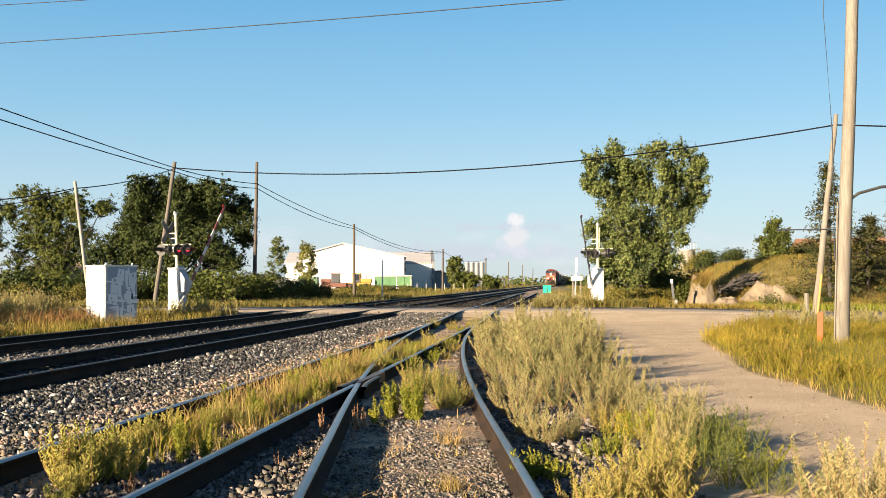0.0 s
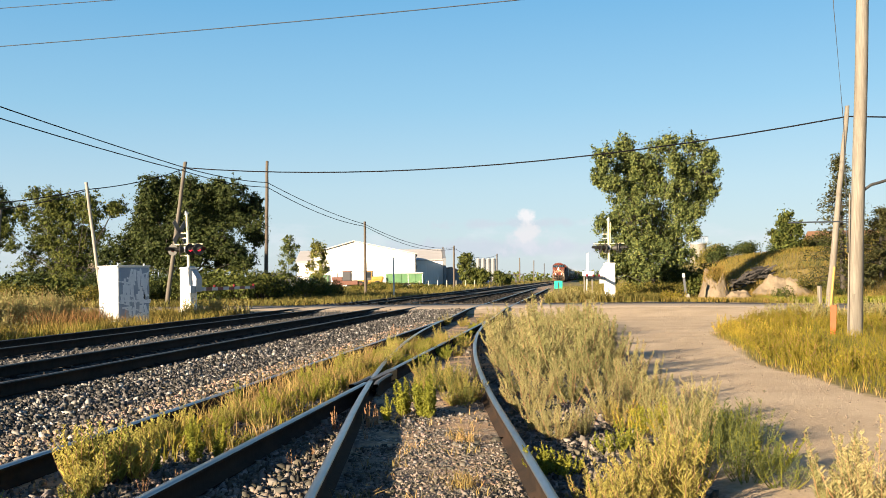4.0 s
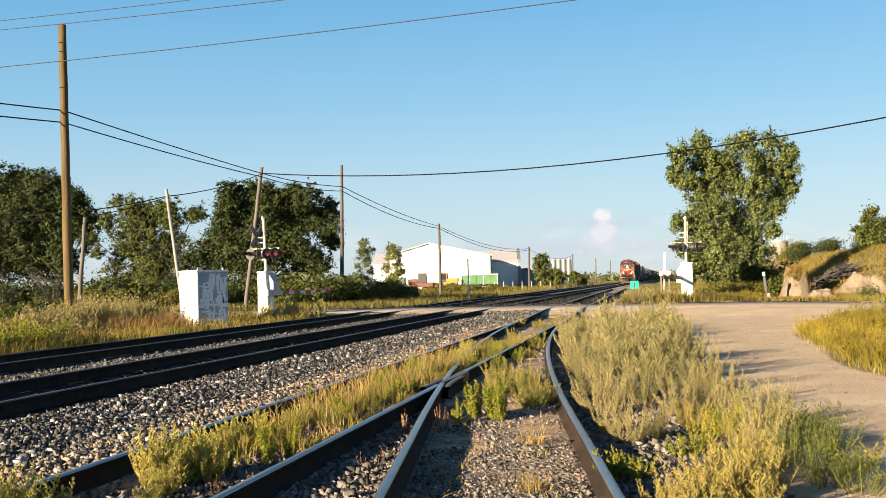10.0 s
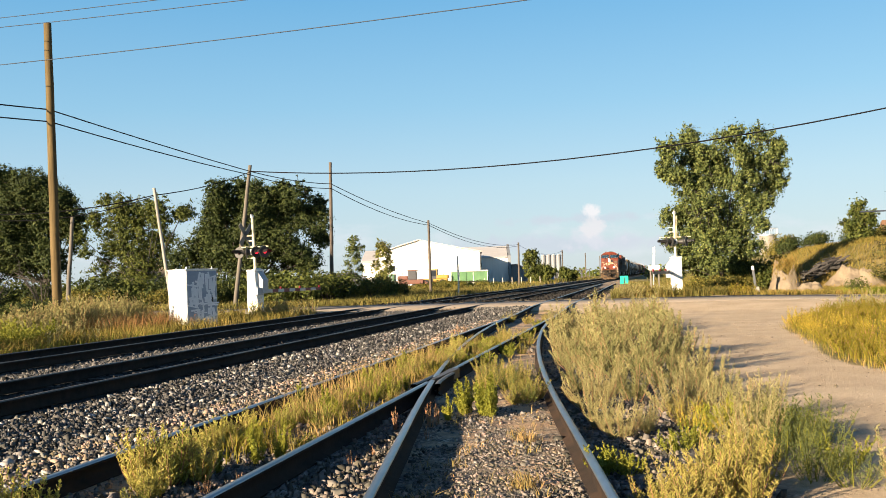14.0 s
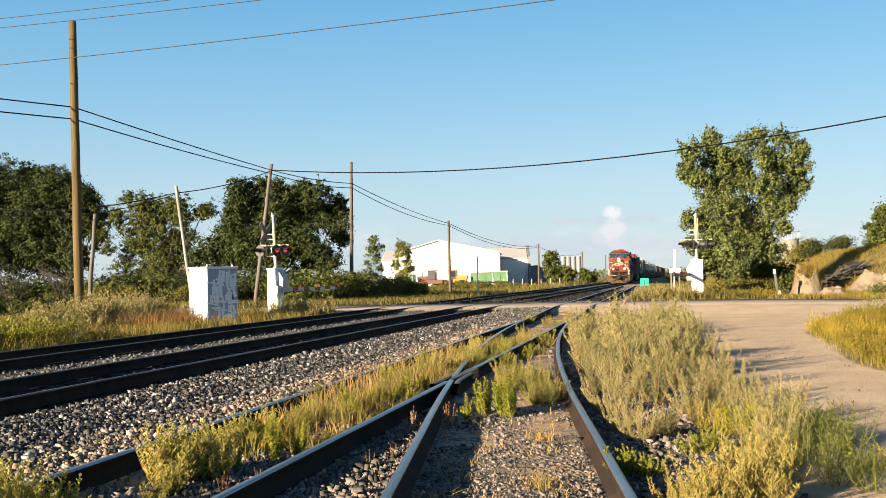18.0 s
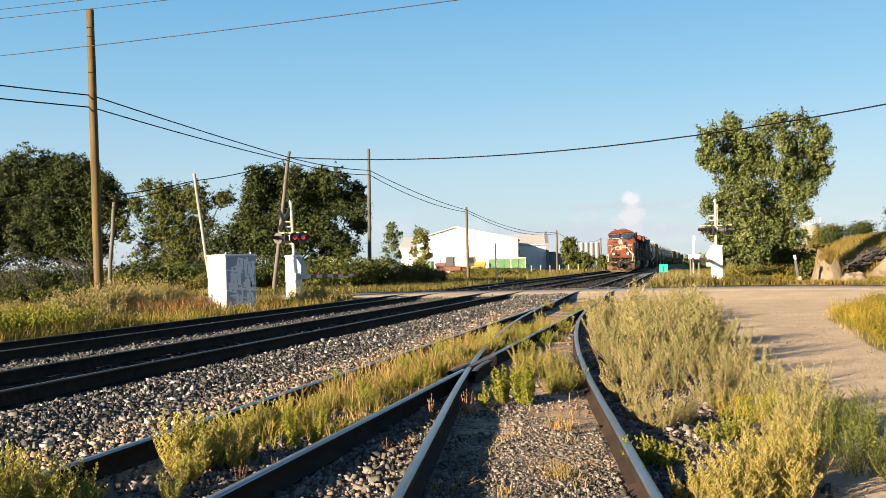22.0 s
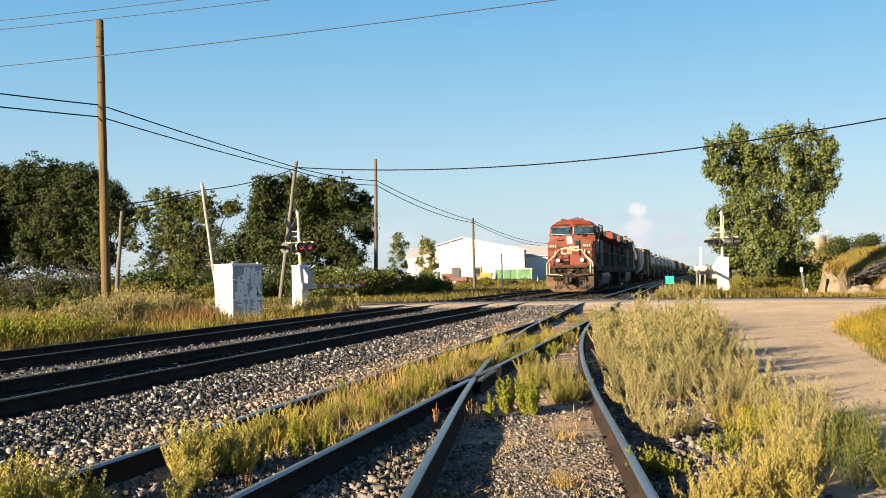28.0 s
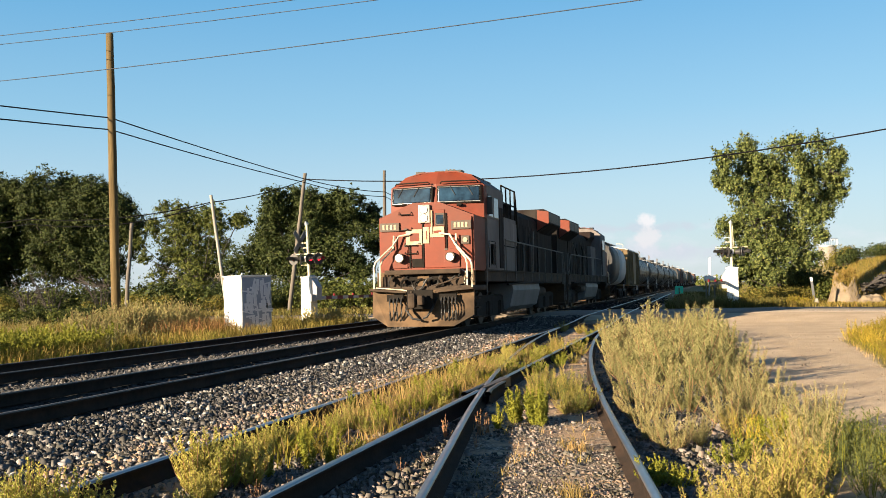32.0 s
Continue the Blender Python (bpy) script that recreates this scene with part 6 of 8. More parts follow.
# ---- weeds: plume-like plants of stems and many small leaves ----
def weed_mesh(seed, h, w, stems, per, size, leaf, stem="weed_dead", droop=0.25, ratio=0.45, tuft=0.055, spikes=18, rise=0.95, jit=0.055, plume=0.0):
    """Stems that carry ascending branchlets set with small leaves, longest low on the stem, so that every stem is a plume."""
    r = np.random.default_rng(seed)
    pts, nor, ways, sv, strips = [], [], [], [], []
    for k in range(stems):
        a, d = r.uniform(0, math.tau), w * math.sqrt(r.uniform(0.02, 1))
        hh = h * r.uniform(0.42, 1.15) * (1 - 0.25 * (d / w) ** 2)
        base = np.array([math.cos(a), math.sin(a), 0]) * d * 0.2
        tip = np.array([math.cos(a) * d, math.sin(a) * d, hh])
        mid = (base + tip) / 2 + np.array([math.cos(a), math.sin(a), 0]) * d * droop * 0.5 + [0, 0, -hh * 0.02]
        sv.append(tube([base - [0, 0, 0.04], mid, tip], [0.006, 0.0045, 0.002], 3))
        m = max(3, per // spikes)
        for s in range(spikes):
            u = 0.10 + 0.90 * (s + r.uniform(0, 0.8)) / spikes
            root = (1 - u) ** 2 * base + 2 * u * (1 - u) * mid + u ** 2 * tip
            b = r.uniform(0, math.tau)
            long_ = tuft * (4.4 - 3.7 * u) * r.uniform(0.65, 1.25)
            way = np.array([math.cos(b) * 0.62, math.sin(b) * 0.62, rise])
            way /= np.linalg.norm(way)
            if plume:
                ribs_ = []
                for q in (0, 1):
                    side = np.cross(way, r.normal(0, 1, 3))
                    side /= np.linalg.norm(side) + 1e-9
                    curl = np.array([math.cos(b), math.sin(b), 0.9]) * long_ * r.uniform(-0.1, 0.22)
                    k0, k1, k2 = root, root + way * long_ * 0.5 + curl * 0.2, root + way * long_ + curl
                    ribs_ += [k0 - side * plume * 0.3, k0 + side * plume * 0.3, k1 + side * plume * 0.5, k1 - side * plume * 0.5, k1 - side * plume * 0.5, k1 + side * plume * 0.5, k2 + side * plume * 0.1, k2 - side * plume * 0.1]
                strips.append(np.array(ribs_))
            v = r.uniform(0.05, 1, m)[:, None]
            bend = v * v * [0, 0, 0.25]
            pts.append(root + (way * v + bend) * long_ + r.normal(0, 1, (m, 3)) * tuft * jit * (1.2 - 0.7 * v))
            nor.append(np.cross(way, r.normal(0, 1, (m, 3))) + np.array([math.cos(b), math.sin(b), 0.6]) * 0.8)
            ways.append(np.repeat(way[None], m, 0) + r.normal(0, 0.35, (m, 3)))
    p, q, t = np.concatenate(pts), np.concatenate(nor), np.concatenate(ways)
    ok = p[:, 2] > 0.0
    p, q, t = p[ok], q[ok], t[ok]
    q /= np.linalg.norm(q, axis=1)[:, None]
    t -= q * (t * q).sum(1)[:, None]
    t /= np.linalg.norm(t, axis=1)[:, None]
    c = np.cross(q, t)
    z = (size * r.uniform(0.6, 1.3, len(p)))[:, None]
    lv = np.stack([p - t * z * 0.5, p + c * z * ratio * 0.5, p + t * z * 0.5, p - c * z * ratio * 0.5], 1).reshape(-1, 3)
    if strips:
        lv = np.concatenate([lv, *strips])
    lf = (np.arange(len(lv) // 4)[:, None] * 4) + [0, 1, 2, 3]
    bv, bf = join(*sv)
    v, f = join((lv, lf), (bv, bf))
    slots = np.r_[np.zeros(len(lf)), np.ones(len(bf))]
    me = pydata("foliage", lv, lf, M[leaf])
    STALKS[me] = pydata("stalk", bv, bf, M[stem])
    RAW[me] = (v, f, slots, [M[leaf], M[stem]])
    return me


RAW, STALKS = {}, {}


def weed_field(label, spots):
    """Many weeds joined into one mesh: spots of (mesh, x, y, scale)."""
    mats, vs, fs, ss, k = [], [], [], [], 0
    for me, x, y, s in spots:
        v, f, slot, mm = RAW[me]
        for q in mm:
            if q not in mats:
                mats.append(q)
        a = random.uniform(0, math.tau)
        c, d = math.cos(a) * s, math.sin(a) * s
        w = np.stack([v[:, 0] * c - v[:, 1] * d + x, v[:, 0] * d + v[:, 1] * c + y, v[:, 2] * s + float(gz(x, y)) - 0.03], 1)
        vs.append(w)
        fs.append(f + k)
        ss.append(np.array([mats.index(q) for q in mm])[slot.astype(int)])
        k += len(v)
    tagged(new("weeds", pydata("weeds", np.concatenate(vs), np.concatenate(fs), mats, slots=np.concatenate(ss))), label, "weeds", kind="stuff")


SAGE = [weed_mesh(100 + k, 1.0, 0.58, 21, 150, 0.025, "sage", tuft=0.036, ratio=0.5, spikes=30, rise=0.65, jit=0.36, plume=0.013) for k in range(4)]
SAGE_MID = [weed_mesh(104 + k, 1.02, 0.60, 15, 130, 0.029, "sage", tuft=0.046, ratio=0.5, spikes=24, rise=0.65, jit=0.36, plume=0.015) for k in range(4)]
SAGE_FAR = [weed_mesh(108 + k, 1.0, 0.52, 11, 9, 0.08, "sage_far", tuft=0.055, ratio=0.4, spikes=9, rise=0.85, jit=0.1, plume=0.045) for k in range(4)]
SAGE_Y = [weed_mesh(112 + k, 0.66, 0.40, 20, 112, 0.0195, "sage_yellow", tuft=0.030, ratio=0.5, spikes=28, rise=0.65, jit=0.36, plume=0.010) for k in range(4)]
YELLOW_FAR = [weed_mesh(116 + k, 0.62, 0.42, 12, 24, 0.055, "gold_green", tuft=0.045, ratio=0.36, spikes=8, rise=0.8, jit=0.2, plume=0.028) for k in range(3)]
BUSH_Y = [weed_mesh(170 + k, 0.62, 0.31, 34, 78, 0.022, "bush_yellow", tuft=0.032, ratio=0.5, spikes=24, rise=0.65, jit=0.3, plume=0.013) for k in range(3)]
GREEN = [weed_mesh(120 + k, 0.50, 0.11, 7, 150, 0.046, "weed_green", "weed_green", 0.05, 0.24, 0.020, 30, 0.6, 0.2) for k in range(3)]
BUSHY = [weed_mesh(130 + k, 0.42, 0.36, 14, 84, 0.046, "weed_green", "weed_green", 0.2, 0.32, 0.042, 12, 0.7) for k in range(3)]
BUSHY_FAR = [weed_mesh(133 + k, 0.42, 0.40, 14, 60, 0.045, "weed_bright", "weed_green", 0.2, 0.42, 0.05, 9, 0.7) for k in range(2)]
FEATHER = [weed_mesh(160 + k, 0.55, 0.42, 15, 150, 0.032, "weed_feather", "weed_green", 0.3, 0.22, 0.05, 14, 0.5) for k in range(2)]
DEAD = [weed_mesh(140 + k, 0.36, 0.10, 6, 26, 0.026, "weed_dead", "weed_dead", 0.1, 0.3, 0.012, 10) for k in range(2)]
GOLD_FAR = [weed_mesh(155 + k, 0.6, 0.28, 9, 80, 0.034, "goldenrod", "weed_green", 0.15, 0.6, 0.032, 12) for k in range(2)]
GOLD = [weed_mesh(150 + k, 0.6, 0.26, 8, 60, 0.022, "goldenrod", "weed_green", 0.15, 0.6, 0.024, 12) for k in range(2)]


def weed(kind, x, y, s, label, group, sz=1.0):
    me = random.choice(kind)
    ob = place("weed", label, "weed", None, x, y, s, group, 0.0, sz)
    part("foliage", me, None, ob)
    tagged(part("stalk", STALKS[me], None, ob), kind="stuff")
    return ob


# the belt of tall weeds between the curved rail and the gravel road
belt_label, belt_group = "tall bushy grey-green sagebrush weed beside the rail", "weeds beside the gravel road"
for x, y, s in ((1.02, 10.0, 0.60), (1.22, 10.6, 0.52), (0.36, 10.9, 0.66), (0.62, 11.2, 0.66), (0.80, 10.4, 0.50), (-0.20, 9.3, 0.46), (-0.42, 9.9, 0.50), (0.02, 9.6, 0.40), (-0.55, 11.2, 0.62), (-0.42, 12.4, 0.74), (-0.10, 12.0, 0.66),
                (-0.75, 12.9, 0.62), (0.85, 12.2, 0.62), (0.30, 13.2, 0.76), (0.62, 13.6, 0.72)):
    weed(SAGE, x, y, s, belt_label, belt_group)
for x, y, s in ((-0.24, 14.6, 1.28), (0.12, 15.6, 1.10), (-0.62, 14.9, 0.95), (-0.95, 15.6, 0.82), (0.40, 15.2, 0.85), (0.52, 16.4, 0.74), (-1.05, 17.9, 1.08), (-1.30, 17.0, 0.80), (-0.55, 17.2, 1.15), (0.0, 17.6, 1.12), (0.35, 18.2, 0.90), (0.50, 18.8, 0.70)):
    weed(SAGE_MID, x, y, s, belt_label, belt_group)
for k in range(34):
    y = 18.6 + 13.5 * (k + random.random()) / 34
    x = random.uniform(float(xc(y)) + G + 0.45, 0.62 - max(0, y - 22) * 0.02)
    weed(SAGE_MID, x, y, random.uniform(0.6, 1.12) * (0.8 if y > 27 else 1.0), belt_label, belt_group)
for x, y, s in ((0.46, 6.75, 0.84), (0.62, 6.55, 0.80), (0.30, 6.55, 0.70), (0.12, 6.40, 0.55), (0.28, 6.15, 0.62), (0.02, 6.55, 0.42), (0.68, 6.9, 0.70), (0.62, 7.4, 0.66), (0.46, 7.3, 0.60), (0.76, 7.9, 0.60), (0.62, 8.2, 0.50), (0.40, 10.0, 0.55)):
    weed(SAGE_Y, x, y, s, "golden grey-green bushy weed beside the rail", belt_group)
for x, y, s in ((0.92, 8.6, 0.52), (0.85, 9.0, 0.55)):
    weed(SAGE, x, y, s, belt_label, belt_group)
for k in range(15):
    weed(BUSHY if k % 4 == 0 else FEATHER, random.uniform(0.95, 1.62), random.uniform(7.2, 9.6), random.uniform(0.60, 0.85), "feathery green weed at the gravel edge", belt_group)
for x, y in ((0.42, 9.3), (0.60, 9.5), (0.75, 9.3)):
    weed(GOLD, x, y, random.uniform(0.62, 0.74), "flowering yellow goldenrod among the weeds", "goldenrod")
for x, y, s in ((0.70, 9.8, 0.8), (0.85, 9.7, 0.75), (0.38, 8.9, 0.6), (0.25, 8.6, 0.55)):
    weed(BUSHY, x, y, s, "dark leafy green weed among the sagebrush", belt_group)
for x, y, s in ((-0.26, 7.66, 0.62), (-0.20, 7.85, 0.52), (-0.12, 7.6, 0.5)):
    weed(BUSHY, x, y, s, "low leafy green weed on the ballast", "weeds on the ballast")
for x, y, s in ((1.55, 6.6, 0.62), (1.85, 6.8, 0.62), (2.2, 6.5, 0.62), (1.7, 6.1, 0.66), (2.1, 6.0, 0.62), (2.5, 6.9, 0.56)):
    weed(SAGE, x, y, s, "pale grey-green weed at the edge of the gravel road", belt_group, 0.9)
# plants among the siding rails
for x, y, s in ((-2.03, 10.55, 0.66), (-1.93, 10.95, 0.98), (-1.90, 11.08, 0.92), (-1.97, 11.10, 0.88), (-1.69, 10.85, 0.95), (-1.62, 10.95, 1.0), (-1.74, 11.0, 0.9), (-1.66, 11.1, 0.9), (-1.60, 10.8, 0.8)):
    weed(GREEN, x, y, s, "upright bright green weed between the rails", "weeds between the rails")
for k in range(16):
    y = 11.6 + 3.6 * random.random()
    weed(SAGE_Y + FEATHER[:1], float(xc(y)) + random.uniform(-0.15, 0.58), y, random.uniform(0.42, 0.66), "low grey-green weed between the curved rails", "weeds between the rails")
for k in range(26):
    weed(GREEN, random.uniform(-4.0, -3.05), 7.2 + 10 * random.random(), random.uniform(0.55, 0.85), "upright yellow-green weed along the siding rail", "weeds along the siding")
for k in range(16):
    y = random.uniform(12, 24)
    weed(BUSHY + SAGE_Y, float(xc(y)) + random.uniform(-0.45, 0.55), y, random.uniform(0.4, 0.75), "leafy weed growing between the curved rails", "weeds between the rails")
for k in range(20):
    y = random.uniform(15, 33)
    weed(BUSHY + SAGE_Y, random.uniform(-4.2, -2.6), y, random.uniform(0.4, 0.7), "leafy weed growing between the siding rails", "weeds between the rails")
for x, y, s in ((-2.45, 9.9, 0.85), (-2.14, 10.1, 0.95), (-2.08, 10.2, 0.75), (-2.35, 8.0, 0.5), (-2.25, 8.3, 0.45), (-2.0, 9.3, 0.5), (-4.6, 26.5, 0.95), (-4.9, 27.2, 1.0), (-4.75, 25.8, 0.8), (-2.9, 7.0, 0.6), (-3.1, 6.8, 0.6)):
    weed(DEAD, x, y, s, "dry brown seeding weed on the ballast", "dry weeds")
for k in range(64):
    y = 8.0 + 15 * random.random()
    weed(BUSH_Y + BUSHY, random.uniform(-4.0, -3.0), y, random.uniform(0.38, 0.62), "yellow-green bushy weed along the siding rail", "weeds along the siding")
for x, y, s in ((-3.52, 7.16, 0.86), (-3.66, 7.02, 0.78), (-3.38, 7.30, 0.72), (-3.72, 7.36, 0.68), (-3.48, 6.74, 0.52), (-4.05, 5.70, 0.78), (-3.86, 5.66, 0.72), (-4.24, 5.62, 0.74), (-3.72, 5.80, 0.56), (-4.12, 5.45, 0.74), (-4.36, 5.75, 0.64), (-3.30, 6.2, 0.40)):
    weed(BUSH_Y, x, y, s, "large yellow-green bushy weed beside the siding rail", "weeds along the siding")
# ---- grass ----
def grass(name, label, pts, h, w, material, lean=0.45):
    v, f = blades(pts, np.full(len(pts), h), np.full(len(pts), w), lean)
    tagged(new(name, pydata(name, v, f, M[material])), label, "grass", kind="stuff")


def tufts(centres, per, spread):
    """Blade roots in tufts round the centres."""
    c = np.repeat(centres, per, 0)
    c[:, :2] += RNG.normal(0, 1, (len(c), 2)) * spread
    c[:, 2] = gz(c[:, 0], c[:, 1]) - 0.02
    return c


strip = lambda x, y: (y < 24) & (np.sin(y * 2.3 + 1.0) + np.sin(y * 0.9) > -0.5 + 0.5 * np.sin(x * 5))
grass("grass", "golden dry grass growing between the siding rails", tufts(scatter(120, -3.95, -2.95, 8.4, 25, 1.0, strip), 24, 0.05), 0.20, 0.010, "straw", 0.7)
grass("grass", "pale seeding grass between the siding rails", tufts(scatter(110, -4.1, -3.2, 9, 21, 1.0), 20, 0.06), 0.33, 0.008, "straw", 0.5)
grass("grass", "green grass among the golden siding grass", tufts(scatter(110, -3.9, -2.95, 8.0, 25, 1.0, strip), 14, 0.06), 0.22, 0.012, "grass_yellow", 0.7)
grass("grass", "sparse dry grass between the curved rails", tufts(scatter(150, -2.6, -0.4, 5.5, 22, 1.5, lambda x, y: np.abs(x - xc(y)) < 0.6), 7, 0.05), 0.11, 0.008, "straw", 0.8)
grass("grass", "dry orange grass tuft between the rails", tufts(np.array([(-0.86, 7.15, 0.0), (-0.82, 7.2, 0), (-1.05, 9.2, 0), (-1.12, 9.3, 0)]), 60, 0.05), 0.13, 0.006, "straw", 0.9)
wedge = lambda x, y: (gravel_cover(x, y) < 0.35) & (y < 40.6 - 0.1 * x) & (x > 2.6)
grass("grass", "dense yellow-green grass beside the gravel road", scatter(84000, 2.8, 20, 9.5, 40.5, 1.35, wedge), 0.24, 0.0075, "grass_yellow", 0.9)
grass("grass", "short dry grass at the gravel edge", scatter(9000, 2.8, 9, 9.5, 34, 1.3, lambda x, y: (gravel_cover(x, y) < 0.85) & (gravel_cover(x, y) > 0.1)), 0.14, 0.010, "straw", 0.8)
spots = []
for k in range(150):
    x, y = random.uniform(4.6, 16), random.uniform(27, 39)
    if wedge(np.array([x]), np.array([y]))[0] and (x > 5.2 or y < 30):
        spots.append((random.choice(SAGE_FAR if y > 33 else YELLOW_FAR), x, y, random.uniform(0.5, 0.85)))
weed_field("grey-green weeds in the roadside grass", spots)
for k in range(44):
    a = random.random()
    x, y = (3.6 + random.uniform(0, 1.3), 22.5 + random.uniform(0, 5)) if a < 0.7 else (random.uniform(4, 14), random.uniform(18, 26))
    weed(GOLD_FAR, x, y, random.uniform(0.6, 0.85), "yellow goldenrod in the roadside grass", "goldenrod")
spots = []
for k in range(90):
    y = random.uniform(15, 36)
    x = float(np.interp(y, [12, 17, 26, 32, 39], [3.65, 3.05, 3.45, 5.2, 9.0])) + 0.25 + abs(random.gauss(0, 0.7))
    spots.append((random.choice(YELLOW_FAR), x, y, random.uniform(0.45, 0.8)))
weed_field("golden-green weeds along the edge of the gravel", spots)
weed_field("pale weeds around the far crossing signal", [(random.choice(SAGE_FAR), random.uniform(-1.2, 1.5), random.uniform(50.2, 52.6), random.uniform(0.55, 0.95)) for k in range(30)] + [(random.choice(YELLOW_FAR), random.uniform(2.4, 5.5), random.uniform(51.0, 54.5), random.uniform(0.7, 1.2)) for k in range(34)])
for k in range(40):
    place("shrub", "low green bush in the long grass before the yard", "bush", SHRUBS[1 + k % 2], -29 + 9.5 * random.random(), random.uniform(112, 150), random.uniform(0.6, 1.0), "bushes before the yard", 0.0, 0.75)
clear = lambda x, y: ((x + 16.9) ** 2 + (y - 35.9) ** 2 > 6.0) & ((x + 16.8) ** 2 + (y - 42.6) ** 2 > 1.6)
left = lambda x, y: (x < xl(y) - 2.2 + 0.3 * np.sin(y)) & (np.abs(y - road_y(x)) > 4.2)
grass("grass", "tall dry grass on the verge beside the far track", scatter(26000, -34, -16.4, 13, 43, 1.1, lambda x, y: left(x, y) & clear(x, y)), 0.42, 0.018, "grass_far", 0.45)
grass("grass", "rust-coloured grass around the signal cabinet", scatter(4200, -19.6, -15.6, 29, 38.0, 1.0, lambda x, y: left(x, y) & clear(x, y)), 0.62, 0.018, "grass_rust", 0.45)
grass("grass", "short dry grass along the far track", scatter(14000, -17.4, -13.4, 13, 43, 1.1, lambda x, y: left(x, y) & clear(x, y)), 0.40, 0.016, "grass_far", 0.45)
grass("grass", "low green growth at the foot of the verge", scatter(11000, -24, -13.4, 13, 30, 1.0, left), 0.30, 0.018, "weed_bright", 0.8)
spots = []
for k in range(430):
    y = random.uniform(19, 43)
    x = random.uniform(-31, -14.6)
    if abs(y - float(road_y(x))) > 4.4 and (x + 17.8) ** 2 + (y - 37.8) ** 2 > 4 and (x < -15.8 or y < 27) and not (-19.0 < x < -15.0 and 29 < y < 39):
        edge_ = -x / y > 0.635
        spots.append((random.choice(SAGE_FAR if (k % 3 or edge_) else YELLOW_FAR), x, y, random.uniform(0.48, 0.72) if edge_ else random.uniform(0.6, 0.9)))
for cx, cy, cr in ((-20.3, 33.4, 1.1), (-21.4, 36.2, 1.3), (-19.2, 32.2, 0.9), (-22.6, 37.8, 1.3), (-20.9, 38.4, 1.1), (-19.4, 35.0, 0.8), (-24.0, 40.2, 1.4), (-18.2, 30.2, 0.7), (-19.9, 36.8, 0.8)):
    for k in range(20):
        a, q = random.uniform(0, math.tau), cr * math.sqrt(random.random())
        spots.append((random.choice(SAGE_FAR), cx + math.cos(a) * q, cy + math.sin(a) * q, (1.42 - 0.45 * q / cr) * random.uniform(0.85, 1.1)))
for k in range(16):
    place("shrub", "dark green bush rising from the long grass", "bush", SHRUBS[k % 2], random.uniform(-33.5, -26.5), random.uniform(40.0, 43.5), random.uniform(0.5, 0.74), "bushes in the long grass")
for k in range(14):
    spots.append((random.choice(SAGE_FAR), -16.0 + random.uniform(-0.2, 2.6), 40.6 + random.uniform(-1, 0.4), random.uniform(0.5, 1.0)))
for k in range(170):                                  # the thick stand that rises from the track's edge to full height
    y = random.uniform(25.0, 36.0)
    x = -16.5 - 4.5 * random.random()
    if 0.55 < -x / y < 0.675:
        spots.append((random.choice(SAGE_FAR), x, y, min(1.08, 0.5 + 0.33 * (-16.2 - x)) * random.uniform(0.85, 1.1)))
weed_field("tall grey-green sagebrush weeds on the verge", spots)
weed_field("bushy bright green weeds on the verge", [(random.choice(BUSHY_FAR), random.uniform(-17.4, -15.0), random.uniform(18.5, 24.6), random.uniform(1.3, 2.3)) for k in range(44)])
far_l = lambda x, y: (x < xl(y) - 2.0) & (np.abs(y - road_y(x)) > 4.0)
grass("grass", "olive dry grass along the tracks beyond the road", scatter(24000, -34, -12, 51, 120, 1.5, far_l), 0.38, 0.035, "grass_back", 0.8)
grass("grass", "dry grass along the tracks in the distance", scatter(9000, -60, -6, 110, 330, 1.4, lambda x, y: x < xl(y) - 2.5), 0.5, 0.10, "grass_back", 0.7)
far_r = lambda x, y: (x > -1.6 + 0.004 * y) & (y > road_y(x) + 4.6)
grass("grass", "dry grass and weeds beyond the road", scatter(20000, -1.6, 4.2, 50, 110, 1.7, far_r), 0.45, 0.03, "grass_back", 0.7)
grass("grass", "short grass by the road under the poplar", scatter(9000, 3.0, 10.5, 50, 62, 1.2, lambda x, y: far_r(x, y) & (np.hypot(x - 7.6, y - 56.3) > 1.5) & (np.hypot(x - 8.6, y - 54.2) > 1.0)), 0.26, 0.03, "grass_far", 0.6)
grass("grass", "grass on the bank beside the road", scatter(62000, 9.0, 34, 53, 96, 1.5, far_r), 0.34, 0.024, "grass_far", 0.7)
grass("grass", "dry grass in the distance right of the tracks", scatter(6000, 1.5, 40, 105, 320, 1.3, lambda x, y: x > xn(y) + 3.5), 0.5, 0.10, "grass_back", 0.7)
grass("grass", "green growth at the foot of the bank", scatter(7000, 9.5, 30, 50.3, 55, 1.0, far_r), 0.3, 0.05, "weed_green", 0.6)

# grass hanging over the eroded mound
grass("grass", "grass tufts on top of the sandy mound", np.array([(x, y, bluff(x, y) - 0.03) for x, y in zip(RNG.normal(8.05, 0.40, 2600), RNG.normal(57.3, 0.5, 2600))]), 0.32, 0.016, "grass_far", 0.9)
